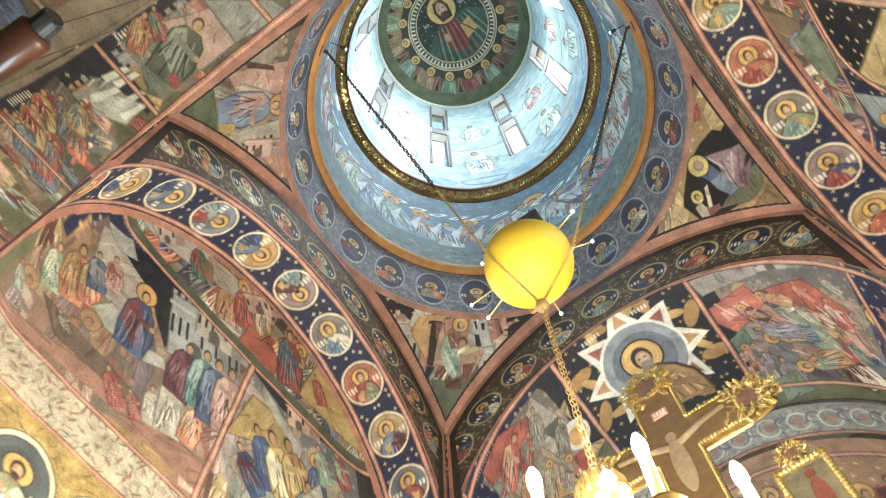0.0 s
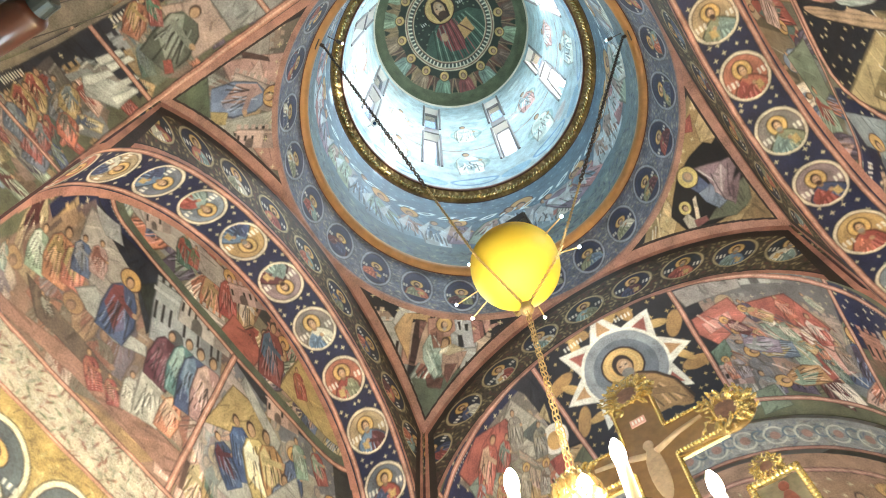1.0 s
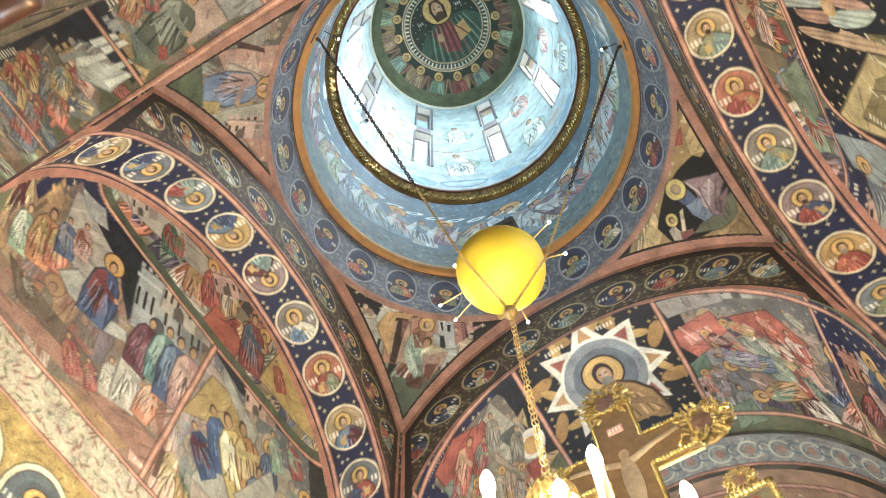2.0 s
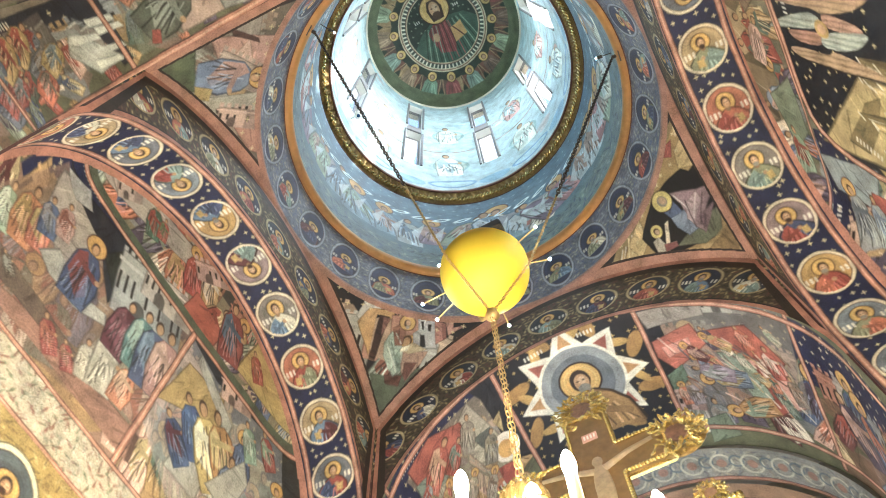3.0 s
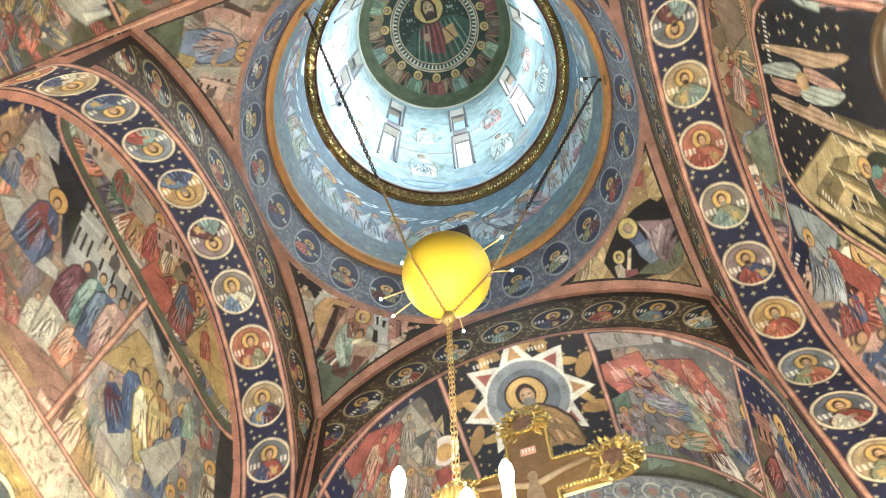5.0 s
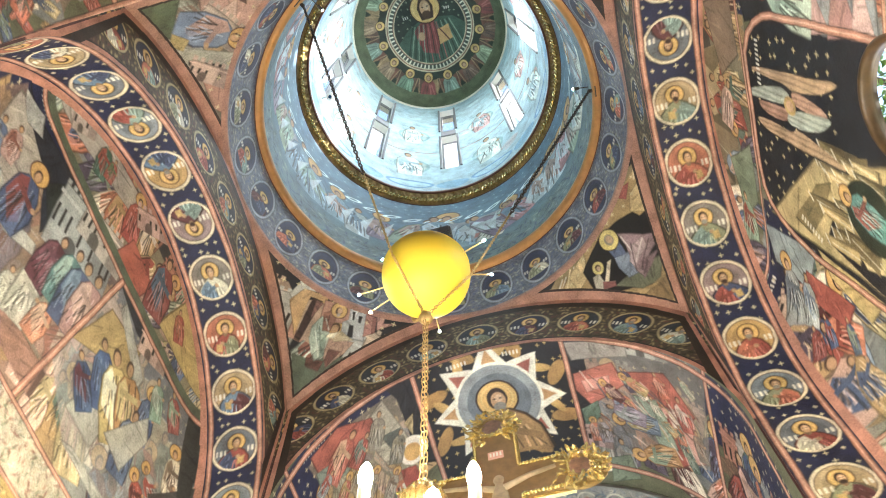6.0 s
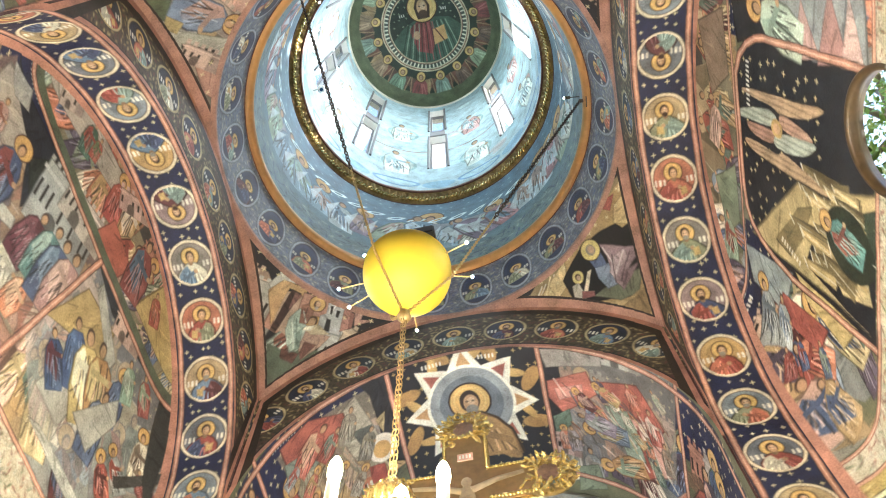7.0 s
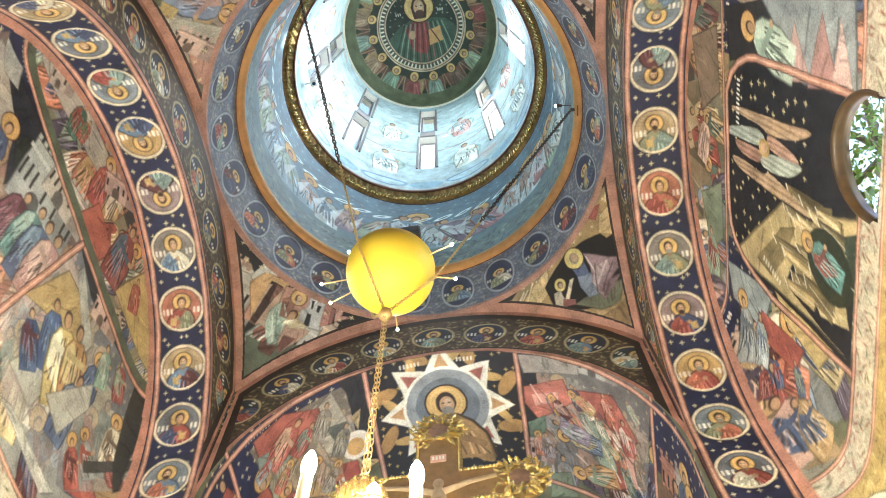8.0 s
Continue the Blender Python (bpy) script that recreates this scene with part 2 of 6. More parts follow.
        self.seg(*at(0.05, 0.3), *at(0.08, 0.3), 0.035 * k, DARK, 0.8)

    def patch(self, pts, colour):
        """A painted shape with a dark outline, a lit side, and brush strokes."""
        r = self.r
        p = np.asarray(pts, float)
        c = p.mean(0)
        self.poly(c + (p - c) * 1.05, colour * 0.4)
        self.poly(p, colour)
        lo, hi = p.min(0), p.max(0)
        span = float(np.hypot(*(hi - lo)))
        old, keep = self.clip, np.zeros(self.u.size, bool)
        i = self.near(lo[0], hi[0], lo[1], hi[1])
        x, y = self.u[i], self.v[i]
        inside = np.zeros(i.size, bool)
        for (ax, ay), (bx, by) in zip(p, np.roll(p, 1, 0)):
            if ay != by:
                inside ^= ((ay > y) != (by > y)) & (x < (bx - ax) * (y - ay) / (by - ay) + ax)
        keep[i[inside]] = True
        self.clip = keep
        a = r.uniform(0, 3.14)
        for _ in range(int(6 + span * 14)):
            k = lo + (hi - lo) * np.array([r.random(), r.random()])
            b = a + r.uniform(-0.5, 0.5)
            l = span * r.uniform(0.1, 0.3)
            self.seg(k[0], k[1], k[0] + l * math.cos(b), k[1] + l * math.sin(b), r.uniform(0.012, 0.03), colour * r.choice([0.4, 0.6, 1.2, 1.4]), 0.6)
        self.clip = old

    def house(self, u, v, w, h, colour, rot=0.0):
        r = self.r
        c, s = math.cos(rot), math.sin(rot)

        def box(x0, y0, x1, y1, col, a=1.0):
            self.poly([(u + c * x - s * y, v + s * x + c * y) for x, y in ((x0, y0), (x1, y0), (x1, y1), (x0, y1))], col, a)
        box(0, 0, w, h, colour * 0.45)
        box(0.015, 0, w - 0.015, h - 0.015, colour)
        box(w * 0.68, 0, w - 0.015, h - 0.015, colour * 0.62)
        box(-0.02, h * 0.8, w + 0.02, h * 0.86, colour * 1.25)
        n = max(2, int(w / 0.09))
        for k in range(n):
            box(w * k / n, h, w * (k + 0.55) / n, h + 0.05, colour)
            if k % 2 == 0 or r.random() < 0.4:
                box(w * (k + 0.25) / n, h * 0.35, w * (k + 0.6) / n, h * 0.65, DARK)
        box(w * 0.25, 0, w * 0.45, h * 0.25, colour * 0.3)
        self.ell(u + c * 0.35 * w - s * h * 0.25, v + s * 0.35 * w + c * h * 0.25, w * 0.1, w * 0.1, colour * 0.3)

    def rocks(self, u, v, w, h, colour, n=9):
        r = self.r
        for k in range(n):
            x, y = u + w * r.random(), v + h * 0.5 * r.random()
            ww, hh = w * r.uniform(0.15, 0.35), h * r.uniform(0.3, 0.6)
            col = colour * r.uniform(0.4, 1.35)
            top = x + ww * r.uniform(0.2, 0.8)
            self.poly([(x, y), (x + ww, y), (top + ww * 0.25, y + hh), (top - ww * 0.15, y + hh * 0.9)], col)
            self.poly([(x + ww * 0.65, y), (x + ww, y), (top + ww * 0.25, y + hh)], col * 0.5)
            self.seg(top - ww * 0.15, y + hh * 0.9, top + ww * 0.25, y + hh, 0.02, WHITE, 0.5)
            self.seg(x + ww * 0.3, y, top, y + hh * 0.8, 0.015, WHITE, 0.3)

    def story(self, u0, v0, u1, v1, n=7, sky=None, ground=None, size=0.75, kind="town", halos=0.4):
        """A painted panel: dark starry sky, ground, buildings or rocks, a crowd of plain robed shapes."""
        r = self.r
        w, h = u1 - u0, v1 - v0
        self.poly([(u0, v0), (u1, v0), (u1, v1), (u0, v1)], OLIVE * 0.9 if ground is None else ground)
        self.poly([(u0, v0 + h * 0.55), (u1, v0 + h * 0.62), (u1, v1), (u0, v1)], NAVY if sky is None else sky)
        self.stars(u0, v0 + h * 0.7, u1, v1)
        if kind in ("town", "both"):
            for k in range(8):
                x = u0 + w * (k + r.uniform(0, 0.4)) / 8
                self.house(x, v0 + h * r.uniform(0.35, 0.5), w * r.uniform(0.1, 0.2), h * r.uniform(0.2, 0.42), r.choice([PINK, GREY, OCHRE, SALMON * 0.9, lin("9d8f86")]))
        if kind in ("rocks", "both"):
            self.rocks(u0, v0 + h * 0.2, w * 0.75, h * 0.75, r.choice([lin("a58d68"), lin("9c8f84"), lin("b09a6a")]), 12)
        for k in range(9):
            cx, cy = u0 + w * r.random(), v0 + h * r.uniform(0, 0.5)
            rr = h * r.uniform(0.1, 0.22)
            tone = r.choice([OLIVE, BROWNP, OCHRE * 0.8, PINK * 0.7, GREY * 0.8, lin("8f6f62")])
            ring = [(cx + rr * r.uniform(0.6, 1.6) * math.cos(a), cy + rr * r.uniform(0.4, 1.0) * math.sin(a)) for a in (0, 0.9, 1.9, 2.8, 3.7, 4.6, 5.5)]
            self.poly(ring, tone, 0.85)
            for _ in range(5):
                a = r.uniform(0, 3.14)
                self.seg(cx, cy, cx + rr * math.cos(a), cy + rr * 0.8 * math.sin(a), 0.018, tone * r.choice([0.5, 1.5]), 0.6)
        for row in range(3):
            for k in range(n):
                x = u0 + w * (k + 0.5 + r.uniform(-0.35, 0.35)) / n
                y = v0 + h * ((0.42, 0.23, 0.02)[row] + r.uniform(-0.06, 0.08))
                if row == 0 and r.random() < 0.45:
                    continue
                self.figure(x, y, size * h * r.uniform(0.42, 0.62), r.uniform(-0.5, 0.5), halo=r.random() < halos, lean=r.uniform(-0.5, 0.5))
        self.words(u0 + w * 0.15, v1 - 0.1, 9)

    def vine(self, u0, v0, u1, v1, ground, tints, step=0.1):
        r = self.r
        self.poly([(u0, v0), (u1, v0), (u1, v1), (u0, v1)], ground)
        for x in np.arange(u0, u1, step):
            for y in np.arange(v0 + step / 2, v1, step):
                a = r.uniform(0, 6.28)
                px, py = x + r.uniform(-0.4, 0.4) * step, y + r.uniform(-0.3, 0.3) * step
                self.ell(px, py, step * 0.42, step * 0.18, r.choice(tints), a, alpha=0.85)
                self.seg(px, py, px + step * 0.8 * math.cos(a), py + step * 0.8 * math.sin(a), 0.015, r.choice(tints) * 0.7, 0.7)


def north_scenes(m):
    m.poly([(-2.26, 7.21), (-2.36, 7.84), (-2.06, 9.30), (-1.42, 9.26), (-0.89, 9.43), (0.05, 9.50), (0.10, 7.79), (-2.14, 7.36)], lin("8d6a58"), 0.6)
    m.patch([(-2.01, 9.21), (-1.71, 9.43), (-1.29, 9.12), (-1.03, 8.54), (-1.53, 8.54), (-1.87, 8.81)], lin("a89a90"))
    m.patch([(-2.03, 9.33), (-1.10, 9.48), (-0.88, 9.41), (-0.90, 8.71), (-1.29, 9.12)], lin("2b2d3a"))
    m.patch([(-2.01, 9.29), (-1.72, 9.45), (-1.57, 9.30), (-1.75, 9.19)], lin("9d9a98"))
    m.patch([(-1.20, 9.08), (-1.00, 9.53), (-0.80, 9.39), (-0.83, 8.80)], lin("34372f"))
    m.house(-0.86, 8.69, 0.93, 0.74, lin("a3a3a3"), 0.35)
    m.house(-0.71, 9.19, 0.72, 0.41, lin("b8a9a0"), 0.32)
    m.patch([(-2.42, 7.47), (-2.31, 7.59), (-0.87, 7.94), (0.05, 7.96), (0.10, 7.67), (-1.22, 7.67)], lin("a0705c"))
    m.patch([(-1.99, 8.04), (-1.44, 8.03), (-0.73, 7.98), (-0.83, 7.87), (-1.70, 7.81)], lin("6f5a4a"))
    m.figure(-2.18, 7.79, 0.28, 0.54, lin("7d8f86"), lin("b8a99a"), False)
    m.figure(-1.99, 8.11, 0.56, 0.38, lin("8a9f86"), lin("c4c8b8"), False)
    m.figure(-1.81, 8.20, 0.75, 0.32, lin("c27a45"), lin("b0904f"), False)
    m.figure(-1.68, 8.33, 0.63, 0.35, lin("c2694a"), lin("b59a5a"), False)
    m.figure(-1.68, 8.55, 0.51, 0.46, lin("4a5f86"), lin("8d8a90"), False)
    m.figure(-1.57, 8.70, 0.49, 0.39, lin("b58a80"), lin("9a5a48"), False)
    m.patch([(-1.63, 8.39), (-1.51, 8.60), (-1.16, 8.46), (-0.83, 8.58), (-0.77, 8.48), (-1.08, 8.31), (-1.43, 8.31)], lin("aaa69e"))
    m.figure(-1.16, 8.31, 0.87, 0.19, lin("3f5580"), lin("8d3a38"), True)
    m.figure(-1.62, 7.92, 0.26, 1.00, lin("6a5a4a"), lin("8d8d80"), False)
    m.figure(-0.96, 7.73, 0.43, 0.77, lin("a0443a"), lin("b5654a"), False)
    m.figure(-0.77, 7.76, 0.34, 0.67, lin("a0443a"), lin("9a6a50"), False)
    m.figure(-0.64, 7.84, 0.47, 0.37, lin("aaa294"), lin("b4ac9c"), False)
    m.figure(-0.46, 7.91, 0.76, 0.31, lin("aaa294"), lin("b4ac9c"), False)
    m.figure(-0.27, 7.98, 0.56, 0.11, lin("c77a50"), lin("c9a080"), False)
    m.figure(-0.59, 8.33, 0.77, 0.12, lin("6a2b3c"), lin("8a4a58"), False)
    m.figure(-0.34, 8.41, 0.83, 0.20, lin("5a8a86"), lin("9ab0a4"), False)
    m.figure(-0.14, 8.37, 0.93, 0.24, lin("4a5a80"), lin("6d86a0"), False)
    m.figure(0.02, 8.41, 0.94, 0.23, lin("b0807a"), lin("c9a090"), False)
    m.poly([(0.04, 8.13), (0.06, 9.47), (0.86, 9.63), (1.94, 9.56), (2.16, 8.40), (1.63, 7.79), (0.65, 7.77)], lin("8f8f90"), 0.6)
    m.patch([(0.06, 9.47), (0.86, 9.63), (1.74, 9.63), (1.38, 9.50), (0.55, 9.35)], lin("2b2d3a"))
    m.patch([(0.05, 8.49), (0.16, 9.16), (0.70, 9.25), (0.83, 8.87), (0.32, 8.65)], lin("b0904f"))
    m.patch([(0.45, 8.01), (0.50, 8.40), (0.91, 8.30), (0.91, 8.01)], lin("a29c94"))
    m.house(0.65, 9.24, 0.50, 0.28, lin("c9a090"), 0.37)
    m.patch([(0.22, 9.29), (0.23, 9.41), (0.93, 9.11), (0.93, 8.94)], lin("a9a49c"))
    m.figure(0.64, 8.17, 0.62, 0.91, lin("34507a"), lin("6a2b3c"), False)
    m.figure(0.76, 8.36, 0.77, 0.72, lin("3f5a8a"), lin("4a6a9a"), False)
    m.figure(1.09, 8.27, 1.03, 0.71, lin("c2a55a"), lin("d8cfb4"), False)
    m.figure(1.24, 8.41, 0.95, 0.70, lin("b5803f"), lin("c9b070"), False)
    m.figure(1.32, 8.61, 0.65, 0.34, lin("3f5580"), lin("5a6f9a"), True)
    m.figure(1.31, 8.10, 0.83, 0.26, lin("4a5f86"), lin("7d8ea8"), False)
    m.figure(1.36, 8.98, 0.52, 0.63, lin("7d9a86"), lin("a9b0a0"), False)
    m.figure(1.63, 9.14, 0.51, 0.70, lin("a0443a"), lin("8a9f86"), False)
    m.figure(1.86, 8.07, 0.53, 0.87, lin("a8442f"), lin("6a2b2c"), True)
    m.figure(1.95, 8.32, 0.50, 1.02, lin("8d8f90"), lin("a8442f"), True)
    m.figure(2.02, 8.54, 0.62, 0.45, lin("d0c0a8"), lin("8a6f5a"), True)
    m.figure(2.18, 8.45, 0.38, 0.67, lin("9a3f35"), lin("a8442f"), False)
    m.patch([(1.78, 8.39), (2.17, 8.85), (2.21, 8.75), (1.86, 8.32)], lin("4a4644"))
    m.patch([(0.65, 7.77), (0.79, 7.84), (1.72, 7.87), (1.61, 7.73)], lin("a9a49c"))
    m.patch([(0.95, 8.28), (1.26, 8.91), (1.41, 8.73), (1.33, 8.20)], lin("a8a298"))
    m.patch([(1.68, 9.45), (1.97, 9.51), (2.20, 8.47), (2.17, 8.41)], lin("3a3836"))
    m.patch([(-1.79, 9.71), (-1.32, 10.26), (-0.40, 10.42), (-0.46, 10.12), (-1.29, 9.87)], lin("a79a90"))
    m.house(-1.53, 9.76, 0.37, 0.22, lin("b8a094"), 0.84)
    m.figure(-0.98, 9.85, 0.53, 0.42, lin("3f6a58"), lin("a8442f"), False)
    m.figure(-0.89, 9.97, 0.36, 0.34, lin("a8442f"), lin("6a7a50"), False)
    m.figure(-0.26, 9.85, 0.68, 0.41, lin("b04034"), lin("a8442f"), True)
    m.patch([(-0.26, 9.62), (-0.22, 9.97), (0.32, 9.92), (0.26, 9.62)], lin("b5543c"))
    m.house(-0.31, 10.12, 0.58, 0.25, lin("c29a90"), 0.77)
    m.patch([(0.66, 9.76), (0.78, 10.54), (1.87, 9.71), (1.37, 9.77)], lin("b89a52"))
    m.figure(0.52, 9.69, 0.91, 0.33, lin("8d3a34"), lin("4a6a86"), False)
    m.figure(1.00, 9.90, 0.45, 0.63, lin("a8442f"), lin("b0603a"), False)


def south_scenes(m):
    m.patch([(1.30, 9.53), (1.46, 8.77), (1.06, 8.54), (0.86, 9.46)], lin("2b2c35"))
    m.patch([(1.45, 8.84), (1.61, 7.49), (1.00, 7.45), (0.91, 8.19)], lin("8a8f94"))
    m.patch([(0.86, 8.47), (1.34, 8.33), (0.94, 8.09)], lin("b98a84"))
    m.patch([(0.89, 8.12), (1.46, 7.92), (0.97, 7.69)], lin("a8746e"))
    m.patch([(0.93, 7.78), (1.46, 7.66), (0.97, 7.48)], lin("c29a94"))
    m.figure(0.99, 8.33, 0.94, -0.26, lin("a9b8a8"), lin("8fa89a"), True)
    m.patch([(-0.98, 9.39), (-0.59, 8.96), (-0.22, 8.54), (-0.06, 8.31), (-0.16, 8.16), (0.07, 7.37), (-0.18, 7.35), (-0.59, 8.30), (-0.91, 8.45), (-1.05, 7.85), (-1.09, 7.51), (-1.04, 7.99), (-1.02, 8.88)], lin("b89c62"))
    m.patch([(-0.87, 8.96), (-0.43, 8.54), (-0.34, 8.31), (-0.65, 8.46), (-0.94, 8.70)], lin("8a7444"))
    m.patch([(-0.52, 8.30), (-0.02, 7.36), (-0.37, 7.33), (-0.64, 7.87)], lin("3d4a3a"))
    m.patch([(-0.69, 8.15), (-0.57, 7.55), (-0.84, 7.45), (-0.93, 7.86)], lin("c4aa74"))
    m.rocks(-0.95, 7.5, 0.75, 1.1, lin("a98c52"), 30)
    m.rocks(-0.6, 7.4, 0.5, 0.9, lin("b59a62"), 16)
    m.ell(-0.45, 7.75, 0.28, 0.36, lin("2e3626"), -0.3)
    m.figure(-0.51, 7.55, 0.66, -0.26, lin("4f8a86"), lin("9a4a3c"), True)
    m.patch([(-1.19, 9.61), (-1.12, 8.70), (-1.59, 8.88), (-1.53, 9.46)], lin("8f989c"))
    m.house(-2.10, 9.28, 0.50, 0.27, lin("c29a80"), -1.27)
    m.patch([(-1.40, 8.88), (-1.40, 8.13), (-1.69, 8.27), (-1.66, 9.01)], lin("b04a38"))
    m.patch([(-1.08, 8.62), (-1.15, 7.68), (-1.43, 7.87), (-1.27, 8.45)], lin("c2a35a"))
    m.figure(-2.02, 9.02, 0.72, -1.14, lin("8d8f90"), lin("6d7480"), True)
    m.figure(-1.95, 8.81, 0.59, -1.33, lin("9aa0a0"), lin("7d8ea8"), False)
    m.figure(-1.97, 8.44, 0.36, -0.81, lin("3f5a86"), lin("a8442f"), False)
    m.figure(-2.13, 8.54, 0.38, -0.58, lin("8d3a34"), lin("a8442f"), False)
    m.figure(-1.85, 8.08, 0.38, -0.91, lin("4a5f80"), lin("8a9f86"), False)
    m.patch([(0.94, 10.28), (1.11, 9.74), (0.51, 9.72), (0.25, 10.11)], lin("8a6f5a"))
    m.figure(-0.29, 10.16, 0.59, -1.88, lin("c9a090"), lin("b08a7a"), False)
    m.patch([(-0.65, 10.18), (-0.40, 9.72), (-0.98, 9.70), (-1.20, 9.99)], lin("7d8a70"))
    m.figure(-1.47, 9.88, 0.58, -1.36, lin("8a9f86"), lin("a8442f"), False)


def six_wings(m):
    """Three crossed pairs of feathered wings round a small haloed head."""
    def at(x, y):
        return 0.20 - y / 2.3, 8.86 - x * 1.05
    wings = (("b08a64", [(-0.62, -0.5), (-0.35, -0.62), (0.2, -0.68), (0.85, -0.84), (0.55, -0.5), (0.1, -0.3), (-0.05, -0.44), (-0.4, -0.44)]),
             ("b08a64", [(-0.62, 0.55), (-0.35, 0.48), (0.0, 0.58), (0.1, 0.42), (0.5, 0.6), (0.87, 0.82), (0.3, 0.84), (-0.4, 0.78)]),
             ("9a9f94", [(-0.88, 0.15), (-0.55, -0.12), (-0.1, -0.36), (0.05, -0.22), (-0.03, 0.0), (-0.45, 0.08)]),
             ("a8745c", [(-0.55, 0.14), (-0.03, 0.06), (0.0, 0.3), (-0.15, 0.4), (-0.45, 0.34)]),
             ("b07f66", [(0.07, -0.36), (0.5, -0.24), (0.62, -0.07), (0.25, 0.0), (0.07, -0.07)]),
             ("9a9f94", [(-0.05, 0.4), (-0.03, 0.14), (0.25, 0.0), (0.68, -0.1), (0.5, 0.24), (0.2, 0.4)]))
    for tone, pts in wings:
        for _ in range(2):
            pts = [(a[0] * (1 - t) + b[0] * t, a[1] * (1 - t) + b[1] * t) for a, b in zip(pts, pts[1:] + pts[:1]) for t in (0.22, 0.78)]
        p = [at(*q) for q in pts]
        m.poly([at(x * 1.05, y * 1.05) for x, y in pts], DARK)
        m.poly(p, lin(tone))
        x0, x1 = min(q[0] for q in pts), max(q[0] for q in pts)
        cy = sum(q[1] for q in pts) / len(pts)
        old = m.clip
        m.clip = np.zeros(m.u.size, bool)
        inside = np.zeros(m.u.size, bool)
        for (ax, ay), (bx, by) in zip(p, p[1:] + p[:1]):
            if ay != by:
                inside ^= ((ay > m.v) != (by > m.v)) & (m.u < (bx - ax) * (m.v - ay) / (by - ay) + ax)
        m.clip = inside
        for k in range(9):
            y = cy + (k - 4) * 0.055
            m.seg(*at(x0, cy + (k - 4) * 0.05), *at(x1, y + (k - 4) * 0.02), 0.014, lin(tone) * (0.6 if k % 2 else 1.2), 0.7)
        m.clip = old
    m.ell(*at(0.02, 0.0), 0.085, 0.1, lin("b08a3f"))
    m.ell(*at(0.02, 0.0), 0.05, 0.065, SKIN)


def east_scenes(m):
    m.poly([(0.93, -2.50), (2.90, -2.31), (2.71, -3.74), (0.85, -4.22)], lin("8d8478"), 0.6)
    m.patch([(0.91, -2.50), (1.19, -2.63), (1.15, -3.40), (1.05, -3.86), (0.86, -3.98)], lin("22242e"))
    m.patch([(0.98, -2.49), (1.78, -2.43), (1.77, -2.59), (1.03, -2.73)], lin("9a8f88"))
    m.house(1.77, -2.56, 0.59, 0.20, lin("a9a49c"), 0.10)
    m.patch([(1.01, -2.93), (1.54, -2.72), (1.64, -3.00), (1.16, -3.36), (1.00, -3.15)], lin("c0604a"))
    m.patch([(1.09, -3.02), (1.46, -2.91), (1.45, -3.03), (1.13, -3.18)], lin("d08a78"))
    m.patch([(1.00, -3.43), (1.24, -3.30), (1.24, -3.50), (1.01, -3.72)], lin("5f7a68"))
    m.house(0.96, -3.96, 0.34, 0.26, lin("c29a90"), -0.13)
    m.patch([(1.63, -2.84), (2.24, -2.68), (2.59, -3.08), (2.32, -3.45), (1.94, -3.05)], lin("b0523c"))
    m.patch([(1.98, -3.19), (2.55, -3.10), (2.64, -3.68), (2.21, -3.95)], lin("d09080"))
    m.patch([(2.02, -3.39), (2.18, -3.28), (2.34, -3.87), (2.17, -4.00)], lin("a8442f"))
    m.patch([(2.19, -3.20), (2.29, -3.15), (2.49, -3.78), (2.38, -3.85)], lin("d8c4b4"))
    m.patch([(1.74, -3.13), (2.05, -3.10), (2.23, -3.71), (1.98, -3.79)], lin("8fa08e"))
    r = m.r
    for k in range(46):
        a, b = 1.05 + 1.5 * r.random(), -2.85 - 0.9 * r.random()
        t = r.uniform(-1.2, -0.5)
        q = r.uniform(0.1, 0.28)
        m.seg(a, b, a + q * math.cos(t), b + q * math.sin(t), r.uniform(0.012, 0.028), r.choice([lin("e0b8a4"), lin("7a2a20"), lin("d8cbb8"), lin("c9a05a"), lin("5a5048"), lin("3f5a6a")]), 0.75)
    for k in range(12):
        a, b = 1.1 + 1.4 * r.random(), -2.75 - 1.0 * r.random()
        m.figure(a, b - 0.2, r.uniform(0.3, 0.42), r.uniform(0.0, 0.9), halo=r.random() < 0.5)
    m.figure(1.94, -3.05, 0.39, 1.06, lin("b0904f"), lin("c77a50"), True)
    m.figure(2.01, -3.50, 0.63, 1.60, lin("6d7f9a"), lin("b59a5a"), True)
    m.figure(1.84, -3.47, 0.58, 1.34, lin("8d7a90"), lin("9aa0a0"), False)
    m.figure(2.22, -3.83, 0.71, 1.86, lin("b5803f"), lin("8a9f86"), True)
    m.figure(1.47, -4.36, 0.61, 0.11, lin("8d8f90"), lin("a89a90"), False)
    m.figure(2.21, -3.03, 0.39, 0.36, lin("c2603a"), lin("d08a70"), False)
    m.figure(2.46, -3.37, 0.51, 0.21, lin("b5503f"), lin("c9b4a4"), False)
    m.figure(2.64, -3.68, 0.46, 0.18, lin("8d7a6a"), lin("b08a70"), False)
    m.figure(1.25, -3.90, 0.40, 0.12, lin("9a8a90"), lin("7d6a60"), False)
    m.figure(2.65, -2.84, 0.32, 0.75, lin("a89a80"), lin("8d9a80"), False)
    m.figure(1.04, -4.43, 0.43, 0.03, lin("b08a7a"), lin("8d8f90"), False)
    m.patch([(1.23, -4.14), (1.50, -4.05), (1.58, -4.38), (1.19, -4.52)], lin("7d8a70"))
    m.poly([(-2.58, -2.56), (-1.71, -2.55), (-1.18, -2.55), (-1.09, -3.10), (-1.23, -3.78), (-2.41, -3.23)], lin("9a8568"), 0.6)
